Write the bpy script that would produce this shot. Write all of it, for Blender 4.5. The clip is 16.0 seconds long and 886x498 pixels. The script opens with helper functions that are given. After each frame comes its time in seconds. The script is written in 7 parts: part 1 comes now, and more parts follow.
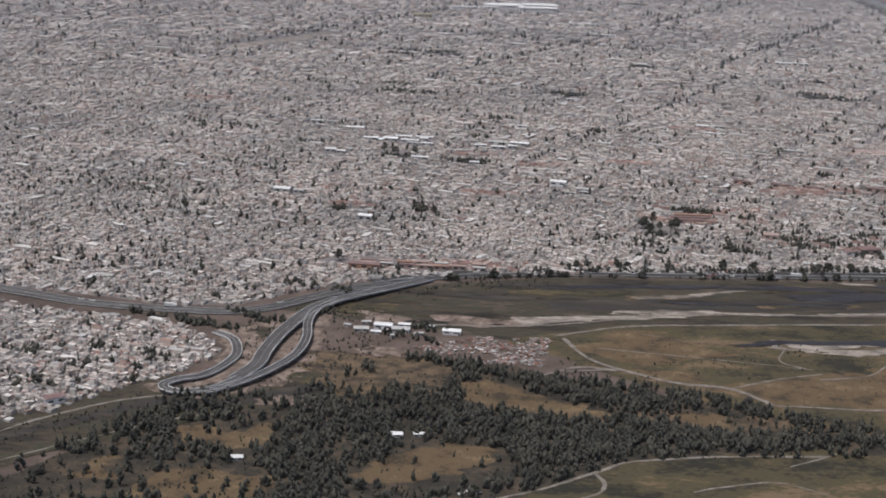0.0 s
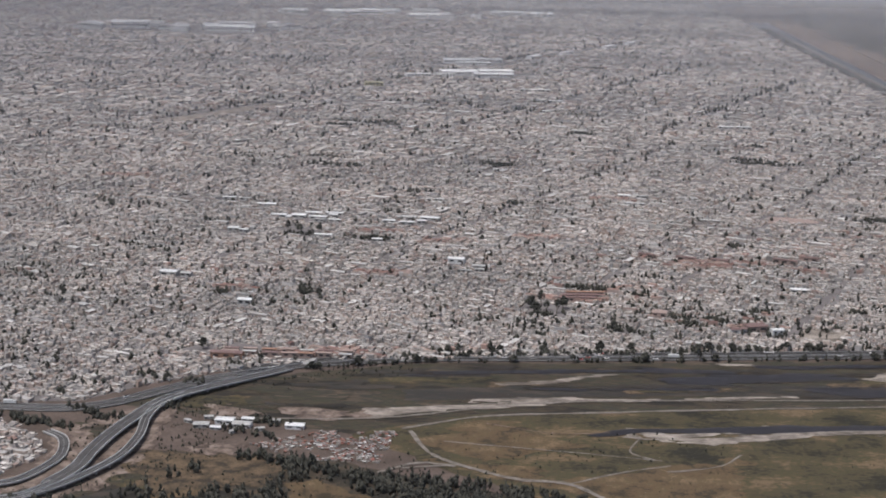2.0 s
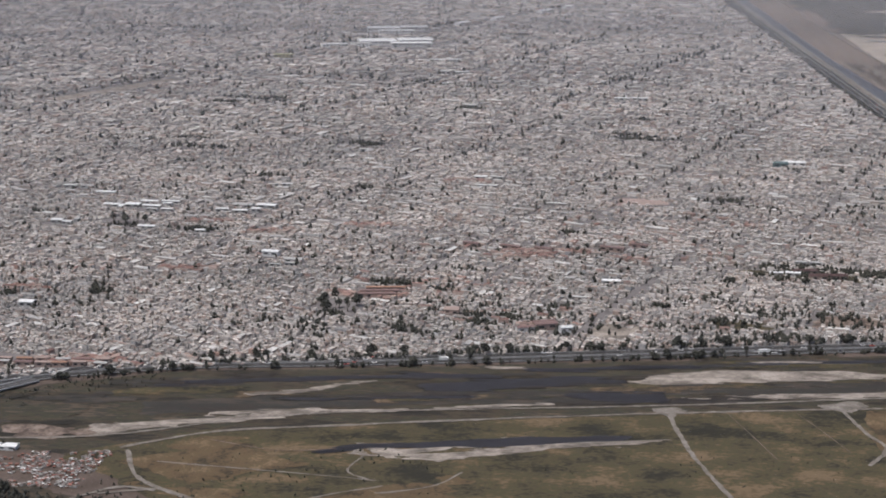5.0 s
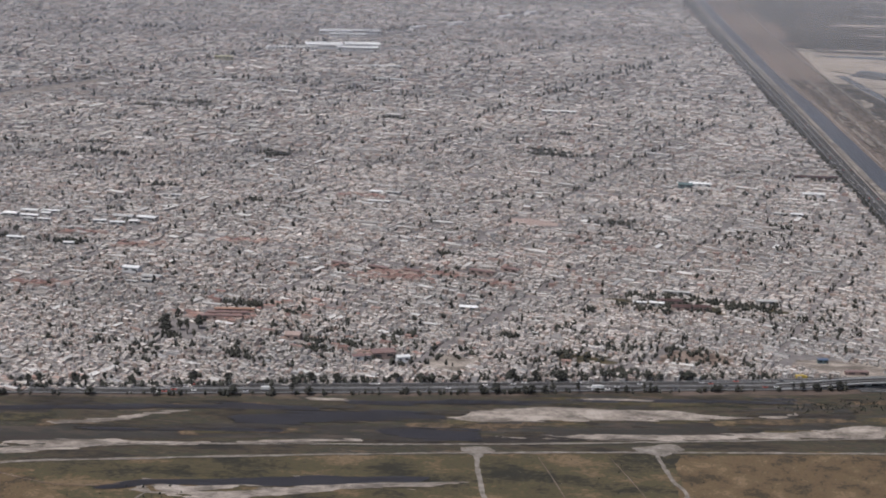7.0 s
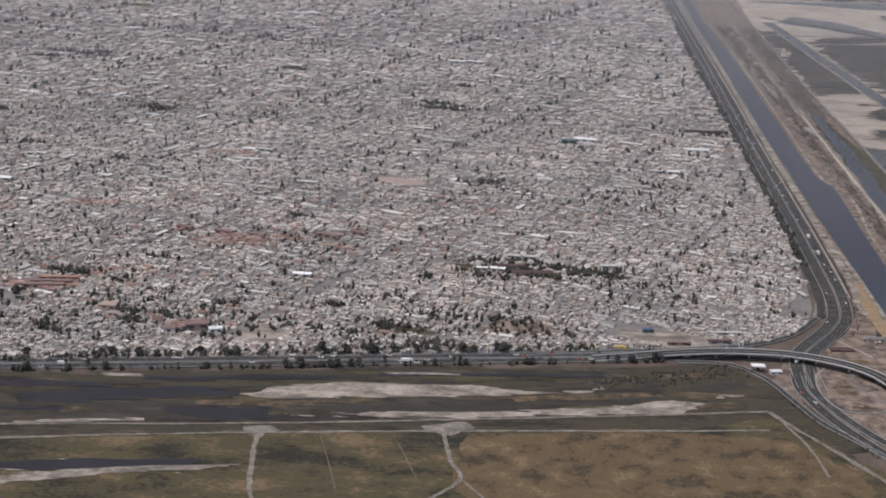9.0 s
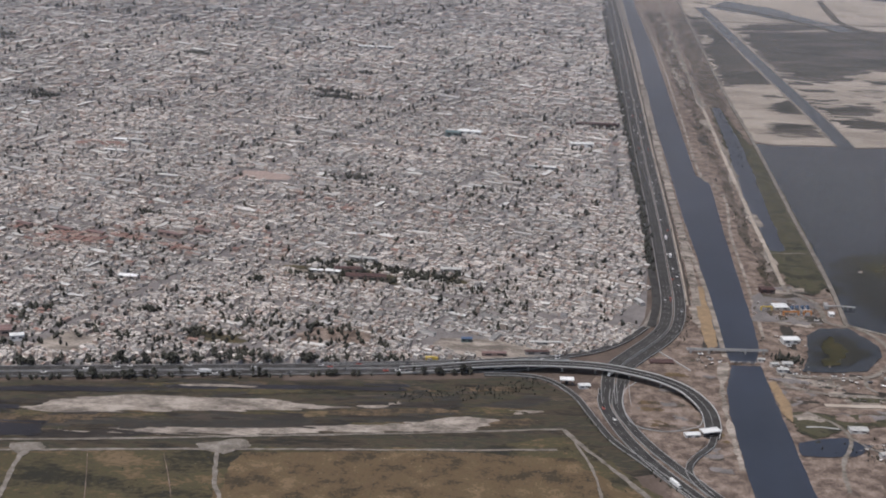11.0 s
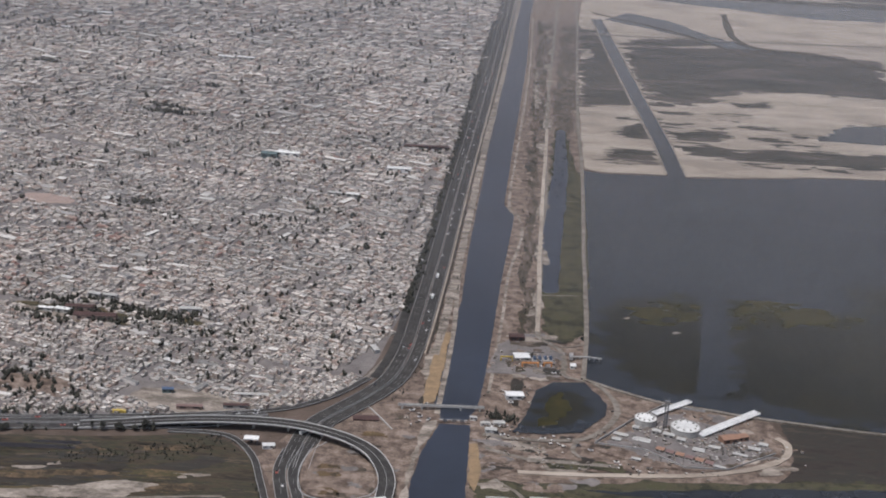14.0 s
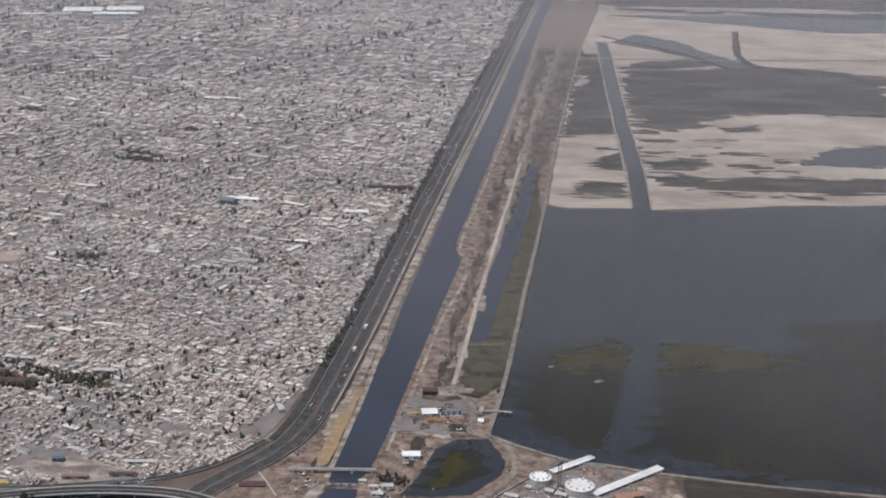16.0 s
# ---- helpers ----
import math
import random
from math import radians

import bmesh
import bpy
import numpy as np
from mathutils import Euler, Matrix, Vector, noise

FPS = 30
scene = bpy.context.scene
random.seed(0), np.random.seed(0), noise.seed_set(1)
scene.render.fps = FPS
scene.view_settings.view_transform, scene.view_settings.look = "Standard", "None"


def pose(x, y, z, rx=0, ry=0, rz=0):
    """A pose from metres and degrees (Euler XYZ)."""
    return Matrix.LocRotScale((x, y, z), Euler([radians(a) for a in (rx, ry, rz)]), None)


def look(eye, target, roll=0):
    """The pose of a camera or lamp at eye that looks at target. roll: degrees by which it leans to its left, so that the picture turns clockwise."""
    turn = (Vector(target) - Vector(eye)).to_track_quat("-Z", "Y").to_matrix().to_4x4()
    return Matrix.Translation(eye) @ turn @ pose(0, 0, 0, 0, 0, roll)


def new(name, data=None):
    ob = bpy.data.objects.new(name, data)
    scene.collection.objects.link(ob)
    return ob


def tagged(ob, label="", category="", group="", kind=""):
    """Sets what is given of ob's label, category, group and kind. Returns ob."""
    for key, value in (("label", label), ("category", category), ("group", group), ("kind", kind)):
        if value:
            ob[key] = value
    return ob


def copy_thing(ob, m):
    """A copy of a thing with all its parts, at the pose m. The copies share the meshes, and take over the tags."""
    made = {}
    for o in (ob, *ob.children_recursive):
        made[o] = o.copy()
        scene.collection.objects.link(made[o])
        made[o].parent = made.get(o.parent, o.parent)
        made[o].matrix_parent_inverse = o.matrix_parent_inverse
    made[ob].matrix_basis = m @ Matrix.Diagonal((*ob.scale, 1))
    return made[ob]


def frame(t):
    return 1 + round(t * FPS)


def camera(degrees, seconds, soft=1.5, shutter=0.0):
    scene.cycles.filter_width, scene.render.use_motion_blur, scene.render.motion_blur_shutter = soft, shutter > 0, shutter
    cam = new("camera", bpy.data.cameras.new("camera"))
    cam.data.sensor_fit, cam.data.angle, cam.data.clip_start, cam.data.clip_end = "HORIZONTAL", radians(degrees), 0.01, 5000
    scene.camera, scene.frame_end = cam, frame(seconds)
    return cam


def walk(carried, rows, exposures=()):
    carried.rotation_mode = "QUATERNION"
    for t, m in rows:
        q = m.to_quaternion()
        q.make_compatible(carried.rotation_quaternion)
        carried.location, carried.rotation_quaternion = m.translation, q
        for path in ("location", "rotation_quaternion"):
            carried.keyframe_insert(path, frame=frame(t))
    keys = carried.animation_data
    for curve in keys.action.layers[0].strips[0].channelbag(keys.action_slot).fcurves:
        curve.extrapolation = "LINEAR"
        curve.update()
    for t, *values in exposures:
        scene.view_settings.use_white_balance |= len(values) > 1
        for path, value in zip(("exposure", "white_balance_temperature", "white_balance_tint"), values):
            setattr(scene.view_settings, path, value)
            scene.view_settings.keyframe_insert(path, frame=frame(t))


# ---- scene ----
# x runs along the highway, y away from it over the city, z up.

EXPOSURE, KELVIN = 0.02, 6180
# HAZE_A and HAZE_B: emission colours of the glowing horizon backdrop.
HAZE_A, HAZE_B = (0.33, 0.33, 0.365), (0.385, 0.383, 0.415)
HAZES = [(620, 0.1, 60), (900, 0.18, 80), (1250, 0.25, 100), (1750, 0.33, 120), (2350, 0.4, 120), (3080, 0.85, 70)]  # added haze sheets: radius, opacity, height over which each thickens

# ---- camera ----
cam = camera(34.82, 16.0, soft=1.9)


def aim(x, y, z, yaw, pitch, roll):
    """Pose from a place and degrees: yaw to the left of +y, pitch up, roll."""
    a, b = radians(yaw), radians(pitch)
    eye = Vector((x, y, z))
    return look(eye, eye + 100 * Vector((-math.sin(a) * math.cos(b), math.cos(a) * math.cos(b), math.sin(b))), roll)


PATH = [
    (0, -229.63, -65.74, 146.64, 0.947, -14.749, 2.233),
    (0.5, -217.11, -61.20, 148.42, 1.259, -13.329, 1.021),
    (1, -204.30, -56.78, 150.23, 2.305, -12.779, 0.481),
    (1.5, -191.22, -52.45, 152.09, 1.917, -12.296, 1.581),
    (2, -177.87, -48.22, 153.98, 1.181, -12.342, 1.182),
    (2.5, -164.27, -44.06, 155.92, 0.978, -13.041, 0.907),
    (3, -150.41, -39.96, 157.90, 0.604, -11.641, 1.583),
    (3.5, -136.31, -35.92, 159.93, 0.298, -9.938, 1.481),
    (3.7, -130.60, -34.32, 160.75, 1.126, -12.533, 0.477),
    (5.8, -68.60, -17.69, 169.76, 0.746, -14.120, 0.614),
    (6, -62.50, -16.11, 170.66, 0.710, -12.860, 1.004),
    (6.5, -47.14, -12.14, 172.93, 0.930, -14.398, 1.443),
    (7, -31.60, -8.14, 175.25, 0.808, -14.127, 1.813),
    (7.5, -15.88, -4.10, 177.60, 0.643, -15.149, 1.811),
    (8, 0.00, 0.00, 180.00, 0.521, -14.284, 2.584),
    (8.2, 6.40, 1.66, 180.97, 0.447, -16.203, 1.990),
    (10.5, 81.54, 21.71, 192.61, -0.423, -16.987, 2.211),
    (11, 98.22, 26.38, 195.26, -0.384, -17.669, 2.509),
    (11.5, 115.00, 31.19, 197.94, -0.711, -17.610, 3.437),
    (12, 131.87, 36.15, 200.67, -1.381, -17.085, 2.424),
    (12.5, 148.83, 41.27, 203.44, -1.190, -18.271, 2.972),
    (13, 165.87, 46.56, 206.26, -1.305, -18.884, 3.268),
    (13.5, 182.97, 52.04, 209.11, -1.421, -17.851, 3.993),
    (14, 200.14, 57.71, 212.01, -0.885, -17.961, 3.799),
    (14.5, 217.35, 63.60, 214.95, -0.032, -18.999, 2.050),
    (15, 234.61, 69.70, 217.93, 0.880, -19.987, 2.175),
    (15.5, 251.90, 76.04, 220.95, 1.491, -18.071, 0.932),
    (16, 267.50, 73.00, 226.50, 2.440, -17.480, 1.060),
]
walk(cam, [(r[0], aim(*r[1:])) for r in PATH], exposures=[(t, EXPOSURE + e, KELVIN, 10) for t, e in ((0, 0.02), (3.5, 0.04), (8, -0.02), (13, -0.05), (15, -0.02), (15.5, 0.01), (16, 0.08))])

# ---- world and sun ----
SUN_ELEVATION, SUN_AZIMUTH = radians(68), radians(232)  # azimuth clockwise from +y
world = bpy.data.worlds.new("sky")
scene.world = world
world.use_nodes = True
wn = world.node_tree
sky = wn.nodes.new("ShaderNodeTexSky")
sky.sky_type, sky.sun_disc = "NISHITA", False
sky.sun_elevation, sky.sun_rotation = SUN_ELEVATION, SUN_AZIMUTH
sky.air_density, sky.dust_density = 1.0, 4.0
wn.links.new(sky.outputs["Color"], wn.nodes["Background"].inputs["Color"])
wn.nodes["Background"].inputs["Strength"].default_value = 0.09
sun = new("sun", bpy.data.lights.new("sun", "SUN"))
sun.data.energy, sun.data.angle, sun.data.color = 2.6, radians(1.5), (1.0, 0.96, 0.92)
sun_dir = Vector((math.sin(SUN_AZIMUTH) * math.cos(SUN_ELEVATION), math.cos(SUN_AZIMUTH) * math.cos(SUN_ELEVATION), math.sin(SUN_ELEVATION)))
sun.matrix_world = look((0, 0, 300), Vector((0, 0, 300)) - sun_dir)


# ---- materials ----
def material(name, colours, size=3.0, fine=0.4, rough=0.85, metal=0.0, bump=0.3, vary="", spec=0.3, stretch=(1, 1, 1), spread=0.12, span=0.36):
    """Two scales of noise between colours; vary: 'object' or 'island' adds a shift per piece."""
    m = bpy.data.materials.new(name)
    m.use_nodes = True
    t = m.node_tree
    n, link = t.nodes, t.links.new
    b = n["Principled BSDF"]
    coord, mapping = n.new("ShaderNodeTexCoord"), n.new("ShaderNodeMapping")
    mapping.inputs["Scale"].default_value = stretch
    link(coord.outputs["Object"], mapping.inputs["Vector"])
    big, small = n.new("ShaderNodeTexNoise"), n.new("ShaderNodeTexNoise")
    for tex, s, d in ((big, 1 / size, 5), (small, 1 / fine, 3)):
        tex.inputs["Scale"].default_value, tex.inputs["Detail"].default_value = s, d
        tex.inputs["Roughness"].default_value = 0.65
        link(mapping.outputs["Vector"], tex.inputs["Vector"])
    mixed = n.new("ShaderNodeMath")
    mixed.operation = "MULTIPLY_ADD"
    mixed.inputs[1].default_value = 0.35
    link(small.outputs["Fac"], mixed.inputs[0])
    lower = n.new("ShaderNodeMath")
    lower.operation = "MULTIPLY_ADD"
    lower.inputs[1].default_value, lower.inputs[2].default_value = 0.9, -0.13
    link(big.outputs["Fac"], lower.inputs[0])
    link(lower.outputs[0], mixed.inputs[2])
    ramp = n.new("ShaderNodeValToRGB")
    el = ramp.color_ramp.elements
    while len(el) < len(colours):
        el.new(0.5)
    for k, c in enumerate(colours):
        el[k].position = 0.5 + span * (k / max(1, len(colours) - 1) - 0.5)
        el[k].color = (*c, 1)
    link(mixed.outputs[0], ramp.inputs["Fac"])
    colour = ramp.outputs["Color"]
    if vary:
        r = n.new("ShaderNodeObjectInfo" if vary == "object" else "ShaderNodeNewGeometry")
        socket = r.outputs["Random" if vary == "object" else "Random Per Island"]
        shift = n.new("ShaderNodeMapRange")
        shift.inputs["To Min"].default_value, shift.inputs["To Max"].default_value = 1 - 2.4 * spread, 1 + 2.4 * spread
        link(socket, shift.inputs["Value"])
        hsv = n.new("ShaderNodeHueSaturation")
        link(colour, hsv.inputs["Color"])
        link(shift.outputs[0], hsv.inputs["Value"])
        colour = hsv.outputs["Color"]
    link(colour, b.inputs["Base Color"])
    b.inputs["Roughness"].default_value, b.inputs["Metallic"].default_value = rough, metal
    b.inputs["Specular IOR Level"].default_value = spec
    if bump:
        bp = n.new("ShaderNodeBump")
        bp.inputs["Strength"].default_value, bp.inputs["Distance"].default_value = bump, 0.15
        link(mixed.outputs[0], bp.inputs["Height"])
        link(bp.outputs["Normal"], b.inputs["Normal"])
    return m


def palette(name, colours, vary="island", rough=0.85, grime=0.22):
    """Paint picked per piece out of a set of colours, with stains over it."""
    m = bpy.data.materials.new(name)
    m.use_nodes = True
    t = m.node_tree
    n, link = t.nodes, t.links.new
    b = n["Principled BSDF"]
    r = n.new("ShaderNodeObjectInfo" if vary == "object" else "ShaderNodeNewGeometry")
    ramp = n.new("ShaderNodeValToRGB")
    ramp.color_ramp.interpolation = "CONSTANT"
    el = ramp.color_ramp.elements
    while len(el) < len(colours):
        el.new(0.5)
    for k, c in enumerate(colours):
        el[k].position = k / len(colours)
        el[k].color = (*c, 1)
    link(r.outputs["Random" if vary == "object" else "Random Per Island"], ramp.inputs["Fac"])
    coord, tex = n.new("ShaderNodeTexCoord"), n.new("ShaderNodeTexNoise")
    tex.inputs["Scale"].default_value, tex.inputs["Detail"].default_value, tex.inputs["Roughness"].default_value = 0.9, 6, 0.75
    link(coord.outputs["Object"], tex.inputs["Vector"])
    span = n.new("ShaderNodeMapRange")
    span.inputs["From Min"].default_value, span.inputs["From Max"].default_value = 0.35, 0.65
    span.inputs["To Min"].default_value, span.inputs["To Max"].default_value = 1 - grime, 1 + 0.4 * grime
    link(tex.outputs["Fac"], span.inputs["Value"])
    hsv = n.new("ShaderNodeHueSaturation")
    link(ramp.outputs["Color"], hsv.inputs["Color"])
    link(span.outputs[0], hsv.inputs["Value"])
    quarter, shade, mix = n.new("ShaderNodeTexNoise"), n.new("ShaderNodeValToRGB"), n.new("ShaderNodeMix")
    quarter.inputs["Scale"].default_value, quarter.inputs["Detail"].default_value = 0.014, 5
    shade.color_ramp.elements[0].position, shade.color_ramp.elements[1].position = 0.36, 0.64
    shade.color_ramp.elements[0].color, shade.color_ramp.elements[1].color = (0.92, 0.907, 0.885, 1), (1.2, 1.152, 1.108, 1)
    place = n.new("ShaderNodeNewGeometry")
    link(place.outputs["Position"], quarter.inputs["Vector"])
    link(quarter.outputs["Fac"], shade.inputs["Fac"])
    mix.data_type, mix.blend_type = "RGBA", "MULTIPLY"
    mix.inputs["Factor"].default_value = 1.0
    link(hsv.outputs["Color"], mix.inputs["A"])
    link(shade.outputs["Color"], mix.inputs["B"])
    link(mix.outputs["Result"], b.inputs["Base Color"])
    b.inputs["Roughness"].default_value = rough
    b.inputs["Specular IOR Level"].default_value = 0.25
    return m


def water_material(name, deep, ripple=0.06, size=2.0, rough=0.1, murk=None, spec=0.2):
    """Dark water with ripples and clouded areas."""
    m = material(name, murk or (deep, tuple(1.5 * c for c in deep)), size=40, fine=6, rough=rough, bump=0, spec=spec)
    if not ripple:
        return m
    t = m.node_tree
    n, link = t.nodes, t.links.new
    coord, tex, bp = n.new("ShaderNodeTexCoord"), n.new("ShaderNodeTexNoise"), n.new("ShaderNodeBump")
    tex.inputs["Scale"].default_value, tex.inputs["Detail"].default_value = 1 / size, 4
    link(coord.outputs["Object"], tex.inputs["Vector"])
    bp.inputs["Strength"].default_value, bp.inputs["Distance"].default_value = ripple, 0.1
    link(tex.outputs["Fac"], bp.inputs["Height"])
    link(bp.outputs["Normal"], n["Principled BSDF"].inputs["Normal"])
    return m


M = {}
M["soil"] = material("dry_soil", ((0.0651, 0.0473, 0.0368), (0.1, 0.0739, 0.0591), (0.149, 0.11, 0.0899)), 14, 1.2)
M["dust"] = material("city_dust", ((0.11, 0.098, 0.094), (0.17, 0.152, 0.145), (0.23, 0.206, 0.195)), 9, 1.0)
M["wet_grass"] = material("marsh_grass", ((0.0216, 0.0192, 0.0144), (0.0408, 0.0324, 0.0216), (0.0672, 0.0492, 0.0324), (0.0432, 0.0432, 0.024), (0.0336, 0.0288, 0.024), (0.096, 0.072, 0.048)), 9, 1.1, stretch=(0.22, 1, 1), span=0.22)
M["olive"] = material("dry_meadow", ((0.022, 0.02, 0.013), (0.044, 0.038, 0.02), (0.076, 0.058, 0.031), (0.058, 0.054, 0.025), (0.105, 0.074, 0.039), (0.15, 0.105, 0.06)), 17, 1.2, stretch=(0.6, 1, 1), span=0.22)
M["golden"] = material("golden_grass", ((0.045, 0.034, 0.019), (0.088, 0.06, 0.032), (0.12, 0.079, 0.042), (0.098, 0.072, 0.036), (0.17, 0.115, 0.065)), 10, 0.9, span=0.22)
M["dry_scrub"] = material("dry_scrub", ((0.0385, 0.0297, 0.0198), (0.0715, 0.0517, 0.0319), (0.11, 0.077, 0.0462), (0.149, 0.103, 0.0616)), 5, 0.8, span=0.22)
M["forest_floor"] = material("forest_floor", ((0.026, 0.023, 0.017), (0.044, 0.036, 0.025), (0.08, 0.058, 0.038)), 8, 0.9, span=0.22)
M["sand"] = material("pale_sand", ((0.125, 0.105, 0.087), (0.21, 0.178, 0.149), (0.28, 0.238, 0.2), (0.38, 0.328, 0.28)), 6, 0.7, stretch=(0.5, 1, 1), span=0.22)
M["flats"] = material("salt_flat", ((0.27, 0.225, 0.185), (0.36, 0.305, 0.25), (0.43, 0.37, 0.31)), 30, 3, stretch=(0.5, 1, 1), span=0.22)
M["salt_marsh"] = material("salt_marsh", ((0.0323, 0.0306, 0.0248), (0.0551, 0.0486, 0.0396), (0.104, 0.0864, 0.0736)), 22, 2.5, stretch=(0.35, 1, 1), span=0.22)
M["scrub"] = material("bank_scrub", ((0.0464, 0.0382, 0.0279), (0.0824, 0.0649, 0.0484), (0.154, 0.119, 0.0977)), 5, 0.7, stretch=(1, 0.4, 1), span=0.22)
M["track"] = material("dirt_track", ((0.1, 0.085, 0.068), (0.19, 0.165, 0.14), (0.29, 0.26, 0.225)), 4, 0.6)
M["ochre"] = material("ochre_spoil", ((0.2, 0.14, 0.085), (0.31, 0.215, 0.125)), 3, 0.4)
M["bank"] = material("bank_earth", ((0.08, 0.058, 0.046), (0.142, 0.105, 0.083), (0.19, 0.142, 0.114), (0.265, 0.208, 0.172)), 5, 0.6, span=0.22)
M["mud"] = material("dark_mud", ((0.024, 0.02, 0.017), (0.042, 0.033, 0.026), (0.03, 0.029, 0.024), (0.064, 0.05, 0.038)), 10, 1.5, rough=0.7, stretch=(0.22, 1, 1), span=0.22)
M["asphalt"] = material("asphalt", ((0.034, 0.032, 0.031), (0.05, 0.047, 0.045), (0.074, 0.07, 0.067)), 4, 0.5, spec=0.12)
M["road_grey"] = material("worn_asphalt", ((0.06, 0.057, 0.055), (0.085, 0.08, 0.078), (0.12, 0.114, 0.11)), 4, 0.5, spec=0.12)
M["deck"] = material("weathered_deck", ((0.11, 0.105, 0.1), (0.16, 0.155, 0.15), (0.22, 0.21, 0.2)), 2, 0.3)
M["concrete"] = material("concrete", ((0.3, 0.29, 0.28), (0.42, 0.41, 0.39), (0.5, 0.49, 0.47)), 2, 0.3)
M["kerb"] = material("painted_kerb", ((0.25, 0.244, 0.238), (0.4, 0.39, 0.38)), 1.5, 0.3)
M["parapet"] = material("white_parapet", ((0.48, 0.47, 0.46), (0.68, 0.67, 0.65)), 1.5, 0.3)
M["water"] = water_material("canal_water", (0.021, 0.026, 0.039), ripple=0, rough=0.3, spec=0.3)
M["lake"] = water_material("lake_water", (0.02, 0.024, 0.028), ripple=0, rough=0.15, murk=((0.018, 0.021, 0.026), (0.028, 0.032, 0.039)))
M["lake_deep"] = water_material("weedy_shallows", (0.016, 0.018, 0.014), ripple=0, rough=0.16, murk=((0.011, 0.0115, 0.009), (0.019, 0.018, 0.012), (0.028, 0.025, 0.015)), spec=0.115)
M["purple"] = water_material("stagnant_water", (0.021, 0.0195, 0.0222), ripple=0, rough=0.45)
M["weed"] = water_material("water_weed", (0.017, 0.017, 0.0102), ripple=0, rough=0.12, murk=((0.014, 0.014, 0.008), (0.036, 0.032, 0.012), (0.06, 0.05, 0.016)), spec=0.05)
M["brown_water"] = water_material("brown_water", (0.05, 0.042, 0.038), rough=0.35, murk=((0.05, 0.042, 0.038), (0.075, 0.06, 0.052)))
M["reed"] = material("reed_bed", ((0.026, 0.026, 0.0156), (0.0455, 0.0429, 0.0247), (0.0754, 0.065, 0.039), (0.0598, 0.0598, 0.0312)), 7, 0.8, span=0.22)
M["trunk"] = material("bark", ((0.06, 0.045, 0.035), (0.11, 0.085, 0.065)), 0.6, 0.1)
M["leaf"] = material("foliage", ((0.033, 0.033, 0.027), (0.049, 0.048, 0.038), (0.075, 0.07, 0.054)), 2.5, 0.4, vary="object", spread=0.16)
M["leaf_many"] = material("foliage_massed", ((0.033, 0.033, 0.027), (0.049, 0.048, 0.038), (0.075, 0.07, 0.054)), 9, 0.8, vary="island", spread=0.1)
WALLS = [(0.456, 0.424, 0.396), (0.378, 0.354, 0.336), (0.538, 0.507, 0.482), (0.308, 0.291, 0.275), (0.432, 0.38, 0.341), (0.399, 0.379, 0.363), (0.619, 0.591, 0.569), (0.34, 0.278, 0.244), (0.259, 0.247, 0.236), (0.472, 0.424, 0.384), (0.44, 0.424, 0.411), (0.37, 0.316, 0.282), (0.682, 0.66, 0.645), (0.362, 0.359, 0.363), (0.411, 0.351, 0.32), (0.349, 0.33, 0.314)]
ROOFS = [(0.446, 0.42, 0.395), (0.387, 0.362, 0.339), (0.506, 0.478, 0.449), (0.33, 0.31, 0.292), (0.437, 0.393, 0.357), (0.603, 0.574, 0.543), (0.415, 0.397, 0.378), (0.328, 0.254, 0.224), (0.354, 0.334, 0.318), (0.495, 0.471, 0.444), (0.197, 0.187, 0.18), (0.71, 0.679, 0.647), (0.415, 0.358, 0.324), (0.264, 0.247, 0.235), (0.488, 0.453, 0.423), (0.269, 0.197, 0.173)]
M["wall"] = palette("house_paint", WALLS, "object")
M["roof"] = palette("roof_screed", ROOFS, "object")
M["wall_many"] = palette("house_paint_massed", WALLS, "island")
M["roof_many"] = palette("roof_screed_massed", ROOFS, "island")
M["glass"] = material("window_glass", ((0.02, 0.022, 0.026), (0.05, 0.052, 0.055)), 2, 0.5, rough=0.15, bump=0, spec=0.5)
M["door"] = material("painted_metal_door", ((0.1, 0.09, 0.08), (0.17, 0.14, 0.12)), 1, 0.2, rough=0.6, vary="object")
M["tank_black"] = material("black_plastic", ((0.03, 0.03, 0.03), (0.06, 0.06, 0.06)), 1, 0.2, rough=0.5)
M["white_metal"] = material("white_sheet_metal", ((0.56, 0.555, 0.54), (0.7, 0.695, 0.68), (0.78, 0.775, 0.765)), 4, 0.6, rough=0.75, bump=0.1, vary="object", spread=0.06)
M["red_roof"] = material("red_sheet_roof", ((0.15, 0.095, 0.087), (0.2, 0.13, 0.118), (0.26, 0.185, 0.17)), 3, 0.5, rough=0.7)
M["orange_roof"] = material("orange_tile_roof", ((0.26, 0.15, 0.105), (0.33, 0.2, 0.14)), 2, 0.4, rough=0.8)
M["dark_roof"] = material("dark_red_roof", ((0.06, 0.036, 0.034), (0.1, 0.058, 0.053)), 3, 0.5)
M["teal"] = material("teal_roof", ((0.0945, 0.136, 0.14), (0.126, 0.17, 0.17)), 3, 0.5)
M["pink"] = material("pink_render", ((0.3, 0.225, 0.195), (0.38, 0.29, 0.25)), 4, 0.6)
M["steel"] = material("grey_steel", ((0.16, 0.16, 0.17), (0.26, 0.26, 0.27)), 1, 0.2, rough=0.5, metal=0.5, bump=0.05)
M["blue_metal"] = material("blue_machinery", ((0.06, 0.09, 0.15), (0.1, 0.14, 0.22)), 1, 0.2, rough=0.5, bump=0.05)
M["yellow"] = material("yellow_paint", ((0.5, 0.36, 0.08), (0.62, 0.46, 0.12)), 1, 0.2, rough=0.5, bump=0.05)
